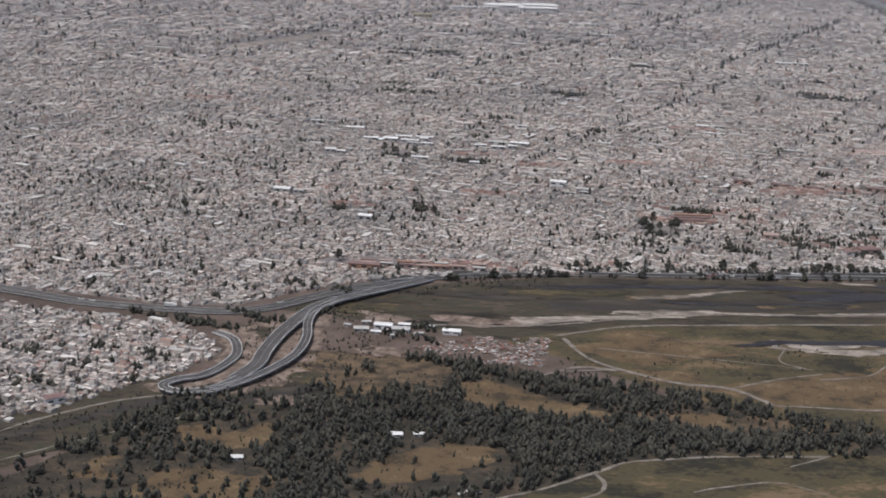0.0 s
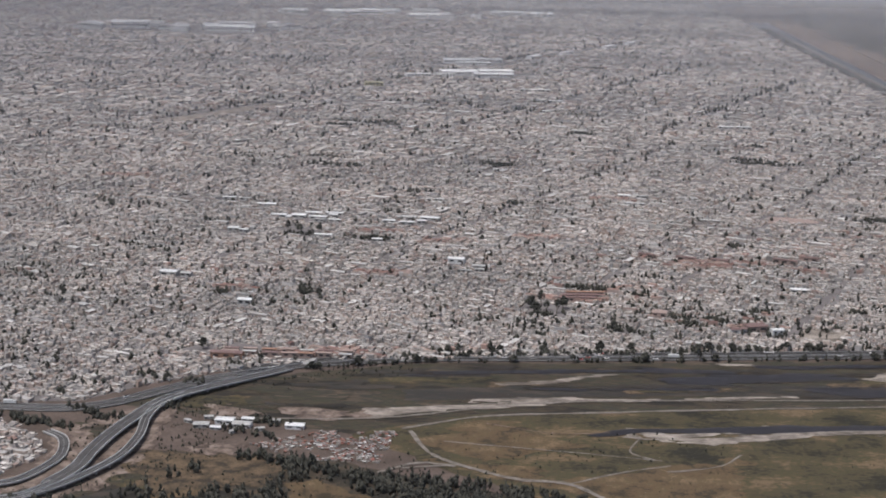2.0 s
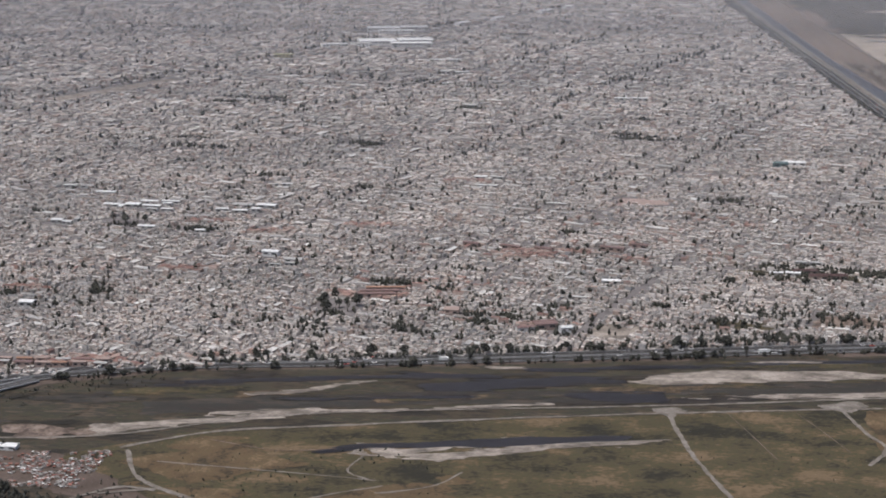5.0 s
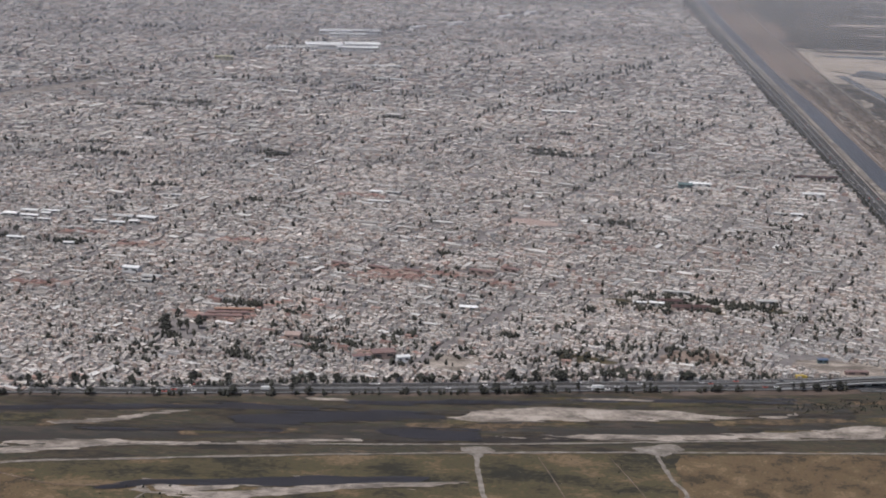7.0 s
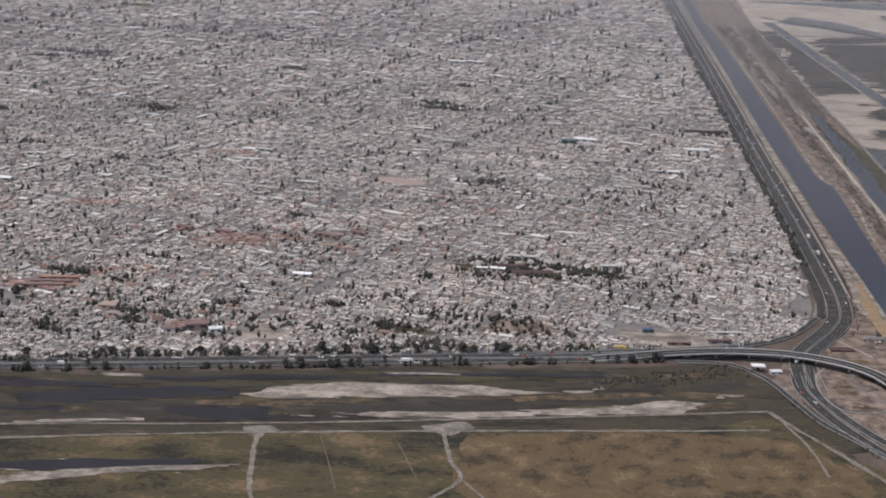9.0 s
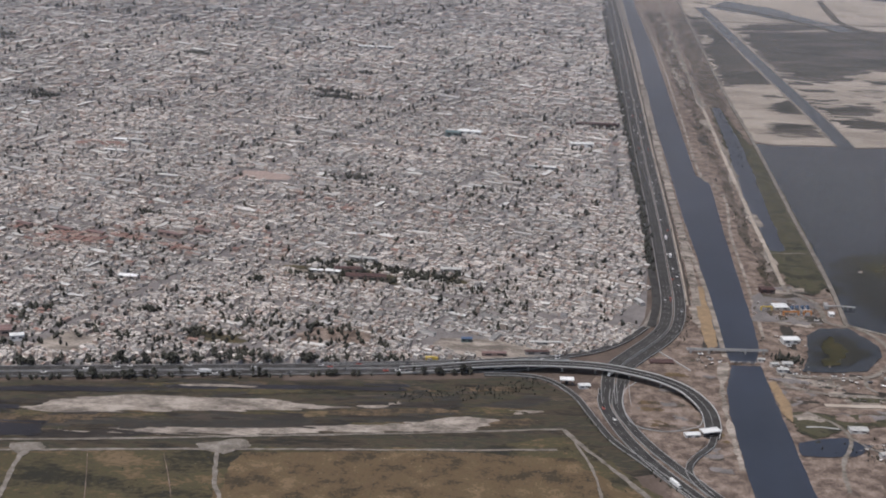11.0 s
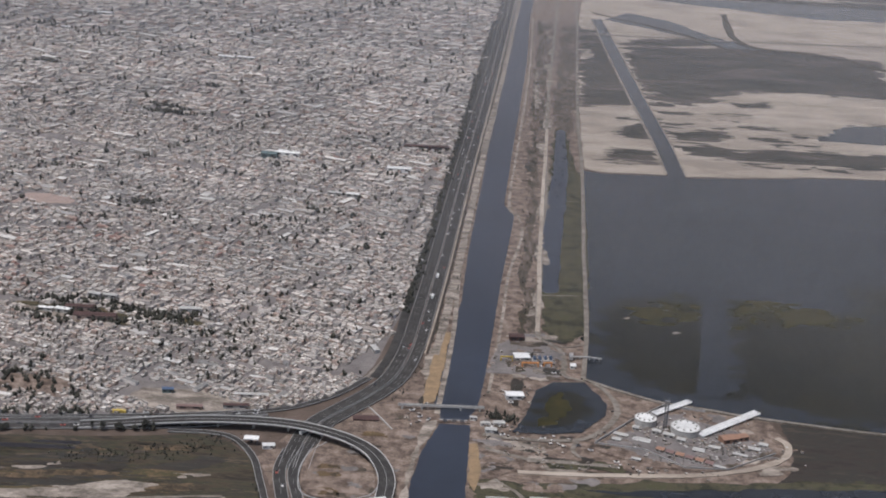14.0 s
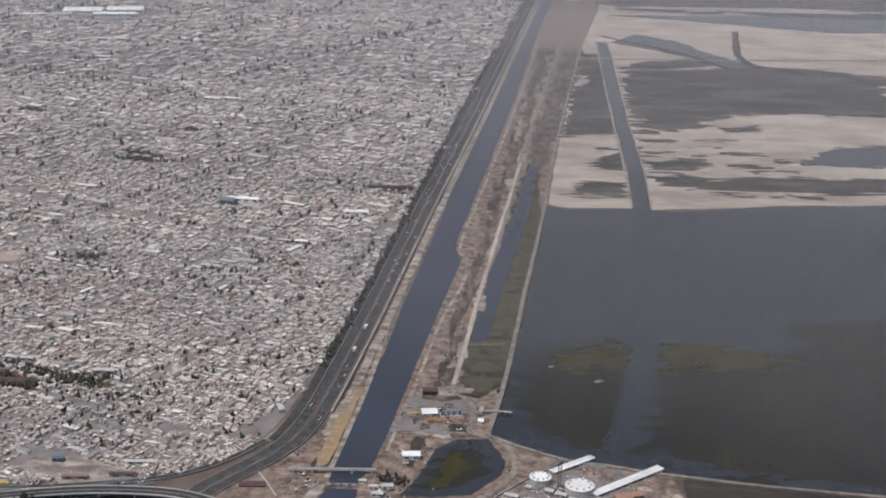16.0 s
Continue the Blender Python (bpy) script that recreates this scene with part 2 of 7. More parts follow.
M["pale_yellow"] = material("pale_yellow_sheet", ((0.34, 0.31, 0.19), (0.44, 0.4, 0.25)), 4, 0.6, rough=0.6, bump=0.05)
M["orange"] = material("orange_paint", ((0.5, 0.2, 0.06), (0.6, 0.27, 0.09)), 1, 0.2, rough=0.5, bump=0.05)
M["car"] = palette("car_paint", [(0.75, 0.75, 0.74), (0.7, 0.7, 0.7), (0.6, 0.6, 0.62), (0.78, 0.77, 0.75), (0.74, 0.74, 0.74), (0.12, 0.12, 0.13), (0.4, 0.1, 0.08)], "object", rough=0.35, grime=0.1)
M["rubber"] = material("tyre_rubber", ((0.02, 0.02, 0.02), (0.035, 0.035, 0.035)), 0.5, 0.1)


def haze_sheet_material(name, amount, rise):
    """Sheet standing in for hazy air: lets most light through, thinning out towards the ground."""
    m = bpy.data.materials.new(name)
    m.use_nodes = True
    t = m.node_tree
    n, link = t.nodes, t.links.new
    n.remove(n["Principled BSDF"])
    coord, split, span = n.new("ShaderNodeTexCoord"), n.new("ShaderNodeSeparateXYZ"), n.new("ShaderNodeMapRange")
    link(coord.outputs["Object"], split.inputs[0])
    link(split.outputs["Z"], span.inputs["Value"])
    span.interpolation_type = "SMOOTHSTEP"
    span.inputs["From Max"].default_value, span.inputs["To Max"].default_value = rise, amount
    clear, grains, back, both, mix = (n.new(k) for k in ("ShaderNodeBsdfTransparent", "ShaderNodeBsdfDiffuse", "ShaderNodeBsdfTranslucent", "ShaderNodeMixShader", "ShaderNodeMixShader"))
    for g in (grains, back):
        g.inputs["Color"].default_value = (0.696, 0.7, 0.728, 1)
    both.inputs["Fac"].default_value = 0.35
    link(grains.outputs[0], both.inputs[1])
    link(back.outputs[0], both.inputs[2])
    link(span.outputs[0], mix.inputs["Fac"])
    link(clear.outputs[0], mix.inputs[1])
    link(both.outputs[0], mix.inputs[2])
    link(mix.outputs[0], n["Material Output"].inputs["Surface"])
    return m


# ---- builders ----
def mesh(name, verts, faces, mats, index=None, smooth=False):
    me = bpy.data.meshes.new(name)
    me.from_pydata([tuple(v) for v in verts], [], [tuple(f) for f in faces])
    for m in mats if isinstance(mats, (list, tuple)) else [mats]:
        me.materials.append(m)
    if index is not None:
        me.polygons.foreach_set("material_index", np.asarray(index, dtype=np.int32))
    if smooth:
        me.polygons.foreach_set("use_smooth", [True] * len(me.polygons))
    me.update()
    return me


def part(name, bm, mat, parent, label=""):
    """One bmesh as one mesh object under a thing or a part."""
    me = bpy.data.meshes.new(name)
    bm.to_mesh(me)
    bm.free()
    me.materials.append(mat)
    ob = new(name, me)
    ob.parent = parent
    return tagged(ob, label)


def thing(name, label, category, at=(0, 0, 0), turn=0.0, group="", kind=""):
    ob = new(name)
    ob.matrix_basis = pose(*at, 0, 0, turn)
    ob.empty_display_size = 0.5
    return tagged(ob, label, category, group, kind)


def boxes(*items, bevel=0.0):
    """A bmesh of boxes (cx, cy, z0, lx, ly, h[, turn])."""
    bm = bmesh.new()
    for cx, cy, z0, lx, ly, h, *turn in items:
        m = Matrix.Translation((cx, cy, z0 + h / 2)) @ Matrix.Rotation(radians(turn[0] if turn else 0), 4, "Z") @ Matrix.Diagonal((lx, ly, h, 1))
        bmesh.ops.create_cube(bm, size=1, matrix=m)
    if bevel:
        bmesh.ops.bevel(bm, geom=bm.edges[:], offset=bevel, segments=1, affect="EDGES")
    return bm


def drum(cx, cy, z0, radius, h, top=None, sides=24, bm=None):
    bm = bm or bmesh.new()
    bmesh.ops.create_cone(bm, cap_ends=True, segments=sides, radius1=radius, radius2=radius if top is None else top, depth=h, matrix=Matrix.Translation((cx, cy, z0 + h / 2)))
    return bm


def gable(lx, ly, z0, rise, over=0.15, thick=0.12):
    """A pitched roof with thickness, its ridge along x."""
    bm = bmesh.new()
    a, b = lx / 2 + over, ly / 2 + over
    rings = []
    for x in (-a, a):
        rings.append([bm.verts.new(p) for p in ((x, -b, z0), (x, 0, z0 + rise), (x, b, z0), (x, b, z0 - thick), (x, 0, z0 + rise - thick), (x, -b, z0 - thick))])
    for k in range(6):
        bm.faces.new((rings[0][k], rings[0][(k + 1) % 6], rings[1][(k + 1) % 6], rings[1][k]))
    bm.faces.new(rings[0][::-1])
    bm.faces.new(rings[1])
    bmesh.ops.recalc_face_normals(bm, faces=bm.faces)
    return bm


def smooth_line(points, step=2.0):
    """A Catmull-Rom line through points of two or three values."""
    p = [np.array(q, float) for q in points]
    p = [2 * p[0] - p[1]] + p + [2 * p[-1] - p[-2]]
    out = []
    for a, b, c, d in zip(p, p[1:], p[2:], p[3:]):
        n = max(2, int(np.linalg.norm(c - b) / step))
        for k in range(n):
            t = k / n
            out.append(0.5 * (2 * b + (c - a) * t + (2 * a - 5 * b + 4 * c - d) * t**2 + (3 * b - a - 3 * c + d) * t**3))
    return np.array(out + [p[-2]])


def sides(line):
    d = np.gradient(line[:, :2], axis=0)
    d /= np.linalg.norm(d, axis=1)[:, None] + 1e-9
    return np.stack([-d[:, 1], d[:, 0]], 1)


def ribbon(line, width, z=0.0, thick=0.0, offset=0.0, wobble=0.0, seed=0):
    """A strip along a line; with thick it is a closed slab. Returns verts, faces."""
    n = sides(line)
    zz = line[:, 2] + z if line.shape[1] > 2 else np.full(len(line), z)
    run = np.r_[0, np.cumsum(np.linalg.norm(np.diff(line[:, :2], axis=0), axis=1))]
    zero = np.zeros(len(line))
    grain = max(width, 3.5 * run[-1] / len(run))

    def half(k):
        return width / 2 * (1 + wobble * (value_noise(run / (5 * grain), zero + 0.5, seed + k) + 0.8 * value_noise(run / grain, zero + 0.5, seed + k + 2)))

    w, w2 = (half(3), half(7)) if wobble else (zero + width / 2, zero + width / 2)
    left, right = line[:, :2] + n * (offset + w)[:, None], line[:, :2] + n * (offset - w2)[:, None]
    rows = [np.c_[left, zz], np.c_[right, zz]]
    if thick:
        rows += [np.c_[right, zz - thick], np.c_[left, zz - thick]]
    k, m = len(rows), len(line)
    verts = np.stack(rows, 1).reshape(-1, 3)
    faces = []
    for i in range(m - 1):
        for j in range(k if thick else 1):
            faces.append((i * k + (j + 1) % k, (i + 1) * k + (j + 1) % k, (i + 1) * k + j, i * k + j))
    if thick:
        faces += [(0, 1, 2, 3), tuple((m - 1) * 4 + q for q in (3, 2, 1, 0))]
    return verts, faces


def strip(name, points, width, z, mat, label="", category="", thick=0.0, offset=0.0, wobble=0.0, step=2.0, kind="structure", parent=None, seed=0):
    v, f = ribbon(smooth_line(points, step), width, z, thick, offset, wobble, seed)
    ob = new(name, mesh(name, v, f, mat))
    if parent is None:
        return tagged(ob, label, category, kind=kind)
    ob.parent = parent
    return tagged(ob, label)


def patch(name, points, z, mat, label, category="ground", rough=0.06, step=3.0, seed=0, round_it=False):
    """A flat area with an uneven rim: every side is cut into steps that stray by a share of the size."""
    if round_it:
        line = smooth_line(list(points) + [points[0]], step)[:-1]
    else:
        line = []
        for a, b in zip(points, list(points[1:]) + [points[0]]):
            n = max(1, int(math.dist(a, b) / step))
            line += [np.array(a, float) + (np.array(b, float) - a) * k / n for k in range(n)]
        line = np.array(line)
    stray = []
    for p in line:
        q = Vector((p[0] / 7 + seed * 13.7, p[1] / 3.5, 0))
        e = noise.noise_vector(q) + 0.5 * noise.noise_vector(q * 3.1)
        stray.append((e.x * 1.6, e.y * 0.8))
    line = line + np.array(stray) * rough * 30
    bm = bmesh.new()
    vs = [bm.verts.new((p[0], p[1], z)) for p in line]
    face = bm.faces.new(vs)
    face.normal_update()
    if face.normal.z < 0:
        face.normal_flip()
    bmesh.ops.triangulate(bm, faces=bm.faces[:])
    me = bpy.data.meshes.new(name)
    bm.to_mesh(me)
    bm.free()
    me.materials.append(mat)
    return tagged(new(name, me), label, category, kind="structure")


def inside(p, polygon):
    """Which of the points (n, 2) lie in the polygon."""
    x, y = p[:, 0], p[:, 1]
    hit = np.zeros(len(p), bool)
    for (ax, ay), (bx, by) in zip(polygon, list(polygon[1:]) + [polygon[0]]):
        cross = (ay > y) != (by > y)
        hit ^= cross & (x < (bx - ax) * (y - ay) / (by - ay + 1e-12) + ax)
    return hit


def value_noise(x, y, seed):
    """Smooth value noise on a lattice, three octaves, about -1 to 1."""
    out, amp = np.zeros_like(x), 1.0
    for o in range(4):
        xi, yi = np.floor(x).astype(int), np.floor(y).astype(int)
        fx, fy = x - xi, y - yi
        fx, fy = fx * fx * (3 - 2 * fx), fy * fy * (3 - 2 * fy)

        def rnd(a, b):
            h = np.sin(a * 127.1 + b * 311.7 + seed * 74.7 + o * 19.3) * 43758.5453
            return 2 * (h - np.floor(h)) - 1

        out += amp * ((rnd(xi, yi) * (1 - fx) + rnd(xi + 1, yi) * fx) * (1 - fy) + (rnd(xi, yi + 1) * (1 - fx) + rnd(xi + 1, yi + 1) * fx) * fy)
        x, y, amp = x * 2.1 + 5.3, y * 2.1 + 1.7, amp * 0.55
    return out


def area(name, points, z, mat, label, category="ground", stray=1.5, grain=(12.0, 4.5), seed=0, cells=80, kind="structure"):
    """A flat area with a natural, broken rim: where the distance inside the outline, shifted by noise, is positive."""
    z += 0.0024 * (seed % 11)
    p = np.array(points, float)
    lo, hi = p.min(0) - stray * 1.5, p.max(0) + stray * 1.5
    ny = int(np.clip((hi - lo)[1] / 0.8, 8, cells))
    nx = int(np.clip((hi - lo)[0] / 1.2, 8, cells * 1.6))
    gx, gy = np.meshgrid(np.linspace(lo[0], hi[0], nx), np.linspace(lo[1], hi[1], ny))
    q = np.c_[gx.ravel(), gy.ravel()]
    d = np.full(len(q), 1e9)
    for a, b in zip(p, np.roll(p, -1, 0)):
        t = np.clip(((q - a) @ (b - a)) / ((b - a) @ (b - a) + 1e-9), 0, 1)
        d = np.minimum(d, np.linalg.norm(q - a - t[:, None] * (b - a), axis=1))
    d = np.where(inside(q, [tuple(v) for v in p]), d, -d)
    f = d + stray * value_noise(q[:, 0] / grain[0], q[:, 1] / grain[1], seed)
    i = np.arange(nx * ny).reshape(ny, nx)
    a, b, c, e = i[:-1, :-1].ravel(), i[:-1, 1:].ravel(), i[1:, 1:].ravel(), i[1:, :-1].ravel()
    tris = np.concatenate([np.c_[a, b, c], np.c_[a, c, e]])
    full = (f[tris] > 0).all(1)
    part_ = (f[tris] > 0).any(1) & ~full
    verts, faces = [tuple(v) for v in q], [tuple(v) for v in tris[full]]
    cut = {}

    def crossing(u, v):
        key = (min(u, v), max(u, v))
        if key not in cut:
            t = f[u] / (f[u] - f[v])
            verts.append(tuple(q[u] + t * (q[v] - q[u])))
            cut[key] = len(verts) - 1
        return cut[key]

    for tri in tris[part_]:
        ring = []
        for u, v in zip(tri, np.roll(tri, -1)):
            if f[u] > 0:
                ring.append(int(u))
            if (f[u] > 0) != (f[v] > 0):
                ring.append(crossing(int(u), int(v)))
        faces.append(tuple(ring))
    used = sorted({k for g in faces for k in g})
    where = {k: n for n, k in enumerate(used)}
    me = mesh(name, [(verts[k][0], verts[k][1], z) for k in used], [tuple(where[k] for k in g) for g in faces], mat)
    return tagged(new(name, me), label, category, kind=kind)


def massed(name, centre, size, z0, angle, kinds, mats, label, category, group="", parent=None):
    """Many boxes in one mesh: centre (n, 2), size (n, 3), z0 and angle (n,); kinds (n, 2) are the material numbers of sides and top."""
    n = len(centre)
    corner = np.array([(-1, -1), (1, -1), (1, 1), (-1, 1)]) / 2
    c, s = np.cos(angle)[:, None], np.sin(angle)[:, None]
    ox, oy = corner[None, :, 0] * size[:, :1], corner[None, :, 1] * size[:, 1:2]
    xy = np.stack([centre[:, :1] + ox * c - oy * s, centre[:, 1:] + ox * s + oy * c], -1)
    v = np.zeros((n, 8, 3))
    v[:, :4, :2], v[:, 4:, :2] = xy, xy
    v[:, :4, 2], v[:, 4:, 2] = z0[:, None], (z0 + size[:, 2])[:, None]
    f = np.array([(0, 1, 5, 4), (1, 2, 6, 5), (2, 3, 7, 6), (3, 0, 4, 7), (4, 5, 6, 7)])
    loops = (f[None] + 8 * np.arange(n)[:, None, None]).reshape(-1)
    me = bpy.data.meshes.new(name)
    me.vertices.add(8 * n)
    me.vertices.foreach_set("co", v.ravel())
    me.loops.add(len(loops))
    me.loops.foreach_set("vertex_index", loops.astype(np.int32))
    me.polygons.add(5 * n)
    me.polygons.foreach_set("loop_start", np.arange(0, 20 * n, 4, dtype=np.int32))
    me.polygons.foreach_set("use_smooth", np.zeros(5 * n, bool))
    me.polygons.foreach_set("material_index", np.c_[np.repeat(kinds[:, :1], 4, 1), kinds[:, 1:]].ravel().astype(np.int32))
    for m in mats:
        me.materials.append(m)
    me.update(calc_edges=True)
    ob = new(name, me)
    if parent:
        ob.parent = parent
    return tagged(ob, label, category, group, "stuff")


def tree_shape(rng, height, spread, clumps, slender=1.0, detail=1):
    """Verts and triangles of a crown of uneven leaf clumps, and those of a forked, tapered trunk."""
    cv, cf, tv, tf = [], [], [], []

    def limb(a, b, r0, r1):
        a, b = np.array(a, float), np.array(b, float)
        d = (b - a) / np.linalg.norm(b - a)
        u = np.cross(d, (0.3, 0.9, 0.2))
        u /= np.linalg.norm(u)
        w = np.cross(d, u)
        k = len(tv)
        for p, r in ((a, r0), (b, r1)):
            for q in range(5):
                tv.append(p + r * (math.cos(q * 1.2566) * u + math.sin(q * 1.2566) * w))
        for q in range(5):
            e = (q + 1) % 5
            tf.extend([(k + q, k + e, k + 5 + e), (k + q, k + 5 + e, k + 5 + q)])

    fork = (rng.normal(0, 0.03) * height, rng.normal(0, 0.03) * height, height * 0.42)
    limb((0, 0, -0.05), fork, height * 0.035, height * 0.022)
    ends = []
    for k in range(3 if detail else 1):
        a = k * 2.1 + rng.uniform(0, 1)
        e = (fork[0] + math.cos(a) * spread * 0.5, fork[1] + math.sin(a) * spread * 0.5, height * rng.uniform(0.6, 0.85))
        limb(fork, e, height * 0.018, height * 0.006)
        ends.append(e)
    for k in range(clumps):
        if k % 2 and detail:
            e = ends[k % len(ends)]
            c = np.array(e) + rng.normal(0, 1, 3) * spread * 0.28
        else:
            a, r, h = rng.uniform(0, 6.28), spread * math.sqrt(rng.uniform(0, 1)), rng.uniform(0.34, 1.0)
            r *= (1.15 - 0.75 * abs(h - 0.55) / 0.5 * slender)
            c = np.array((math.cos(a) * r, math.sin(a) * r, h * height))
        size = spread * rng.uniform(0.24, 0.46) * (1.0 if detail else 1.5)
        b = len(cv)
        for d in ((1, 0, 0), (-1, 0, 0), (0, 1, 0), (0, -1, 0), (0, 0, 1), (0, 0, -1)):
            cv.append(c + np.array(d) * size * rng.uniform(0.6, 1.3, 3) * (1, 1, 0.85) + rng.normal(0, 0.22, 3) * size)
        for x in (0, 1):
            for y in (2, 3):
                for z in (4, 5):
                    tri = (b + x, b + y, b + z)
                    cf.append(tri if (x + y + z) % 2 == 0 else tri[::-1])
    return np.array(cv), np.array(cf), np.array(tv), np.array(tf)


def slender_shape(rng, height, spread, clumps):
    """A tall narrow crown of upright leaf clumps round a leaning axis, over a tapered trunk with one limb."""
    cv, cf = [], []
    lean = rng.normal(0, 0.05, 2) * height
    for k in range(clumps):
        h = 0.2 + 0.8 * (k + rng.uniform(0.1, 0.9)) / clumps
        wide = spread * (0.35 + 1.5 * (1 - h) * (0.35 + h)) * rng.uniform(0.75, 1.25)
        a, r = rng.uniform(0, 6.28), 0.55 * wide * rng.uniform(0.2, 1.0)
        c = np.array((math.cos(a) * r + lean[0] * h, math.sin(a) * r + lean[1] * h, h * height * 0.94))
        b = len(cv)
        for d in ((1, 0, 0), (-1, 0, 0), (0, 1, 0), (0, -1, 0), (0, 0, 1), (0, 0, -1)):
            cv.append(c + np.array(d) * wide * (0.62, 0.62, 0.95) * rng.uniform(0.65, 1.3, 3) + rng.normal(0, 0.1, 3) * wide)
        for x in (0, 1):
            for y in (2, 3):
                for z in (4, 5):
                    tri = (b + x, b + y, b + z)
                    cf.append(tri if (x + y + z) % 2 == 0 else tri[::-1])
    tv, tf = [], []
    for p, q, r0, r1 in (((0, 0, -0.05), (lean[0] * 0.7, lean[1] * 0.7, height * 0.7), height * 0.026, height * 0.009), ((lean[0] * 0.3, lean[1] * 0.3, height * 0.3), (lean[0] + spread * 0.5, lean[1], height * 0.6), height * 0.012, height * 0.005)):
        k = len(tv)
        for e, r in ((p, r0), (q, r1)):
            tv += [(e[0] + r * math.cos(j * 1.571), e[1] + r * math.sin(j * 1.571), e[2]) for j in range(4)]
        for j in range(4):
            e = (j + 1) % 4
            tf += [(k + j, k + e, k + 4 + e), (k + j, k + 4 + e, k + 4 + j)]
    return np.array(cv), np.array(cf), np.array(tv), np.array(tf)


def scattered(name, shapes, places, scale, mats, label, category, group=""):
    """Many copies of tree shapes in one mesh of kind stuff."""
    rng = np.random.default_rng(len(places))
    av, af, ai, base = [], [], [], 0
    pick = rng.integers(0, len(shapes), len(places))
    turn = rng.uniform(0, 6.28, len(places))
    for k, (cv, cf, tv, tf) in enumerate(shapes):
        at = np.flatnonzero(pick == k)
        for v, f, i in ((cv, cf, 0), (tv, tf, 1)):
            c, s = np.cos(turn[at])[:, None], np.sin(turn[at])[:, None]
            w = np.stack([v[None, :, 0] * c - v[None, :, 1] * s, v[None, :, 0] * s + v[None, :, 1] * c, np.repeat(v[None, :, 2], len(at), 0)], -1) * scale[at][:, None, None]
            w[:, :, 0] += places[at, 0][:, None]
            w[:, :, 1] += places[at, 1][:, None]
            av.append(w.reshape(-1, 3))
            af.append((f[None] + len(v) * np.arange(len(at))[:, None, None] + base).reshape(-1, 3))
            ai.append(np.full(len(at) * len(f), i))
            base += len(at) * len(v)
    v, f, i = np.concatenate(av), np.concatenate(af), np.concatenate(ai)
    me = bpy.data.meshes.new(name)
    me.vertices.add(len(v))
    me.vertices.foreach_set("co", v.ravel())
    me.loops.add(f.size)
    me.loops.foreach_set("vertex_index", f.ravel().astype(np.int32))
    me.polygons.add(len(f))
    me.polygons.foreach_set("loop_start", np.arange(0, f.size, 3, dtype=np.int32))
    me.polygons.foreach_set("use_smooth", i == 0)
    me.polygons.foreach_set("material_index", i.astype(np.int32))
    for m in mats:
        me.materials.append(m)
    me.update(calc_edges=True)
    return tagged(new(name, me), label, category, group, "stuff")


# ---- ground and its areas ----
bm = bmesh.new()
bmesh.ops.create_grid(bm, x_segments=60, y_segments=60, size=4600, matrix=Matrix.Translation((0, 900, 0)))
me = bpy.data.meshes.new("ground")
bm.to_mesh(me)
bm.free()
me.materials.append(M["soil"])
tagged(new("ground", me), "dry grey-brown plain reaching to the hazy horizon", "ground", kind="structure")

CITY = [(-1500, 560), (-600, 470), (-393, 414), (-330, 400), (-309, 402), (-291, 420), (-268, 439), (-243, 450), (-213, 457), (-169, 465), (-62, 482), (30, 494), (117, 507), (154, 517),
        (168, 527), (178, 541), (184, 560), (189, 588), (193, 620), (200, 699), (213, 873), (234, 1157), (256, 1433), (278, 1721), (345, 2614), (385, 3100), (400, 3750), (-1800, 3750)]
CITY_WEST = [(-600, 440), (-393, 394), (-357, 386), (-323, 378), (-309, 363), (-306, 350), (-316, 329), (-326, 317), (-343, 296), (-356, 284), (-420, 225), (-600, 160)]
patch("pavement", CITY, 0.04, M["dust"], "dusty grey streets and yards of the dense city", "city ground", rough=0.02, step=12)
patch("pavement", CITY_WEST, 0.04, M["dust"], "dusty grey streets of the western quarter", "city ground", rough=0.02, step=8)

# wetland between the highway and the fields
area("ground_marsh", [(-300, 402), (-268, 420), (-240, 440), (-192, 456), (-94, 466), (28, 479), (113, 489), (132, 494), (150, 478), (156, 455), (170, 420), (60, 380), (-60, 370), (-200, 372), (-262, 390)], 0.05, M["wet_grass"],
      "dark olive marsh grass beside the highway", stray=1.0, seed=1)
area("ground_meadow", [(-215, 376), (-174, 399), (-86, 412), (38, 426), (111, 432), (146, 446), (168, 405), (190, 330), (190, 240), (-100, 240), (-150, 320)], 0.08, M["olive"], "dry olive meadow crossed by dirt tracks", seed=2)
area("ground_gold_field", [(41, 424), (110, 429), (144, 428), (160, 404), (176, 330), (60, 300), (38, 390)], 0.12, M["golden"], "field of golden-brown dry grass", seed=3)
area("ground_gold_field", [(-176, 345), (-150, 341), (-112, 358), (-95, 345), (-105, 330), (-136, 328)], 0.12, M["golden"], "field of golden-brown dry grass", seed=4)
area("ground_gold_field", [(-196, 372), (-168, 386), (-140, 372), (-172, 356)], 0.12, M["golden"], "field of golden-brown dry grass", seed=41)
for k, pts in enumerate(([(-183, 389), (-172, 392), (-159, 387), (-164, 378), (-181, 379)], [(-147, 335), (-128, 348), (-94, 363), (-101, 337), (-131, 330)], [(-188, 353), (-179, 356), (-154, 348), (-148, 338), (-171, 346)])):
    area("ground_gold_field", pts, 0.12, M["golden"], "field of golden-brown dry grass", stray=5, grain=(9, 4), seed=42 + k, cells=110)
area("ground_forest", [(-430, 215), (-341, 252), (-309, 298), (-290, 318), (-272, 330), (-267, 352), (-224, 356), (-206, 348), (-165, 329), (-128, 312), (-108, 302), (-60, 300), (-60, 200), (-430, 150)], 0.1, M["forest_floor"],
      "brown leaf-littered floor of the park wood", seed=5)
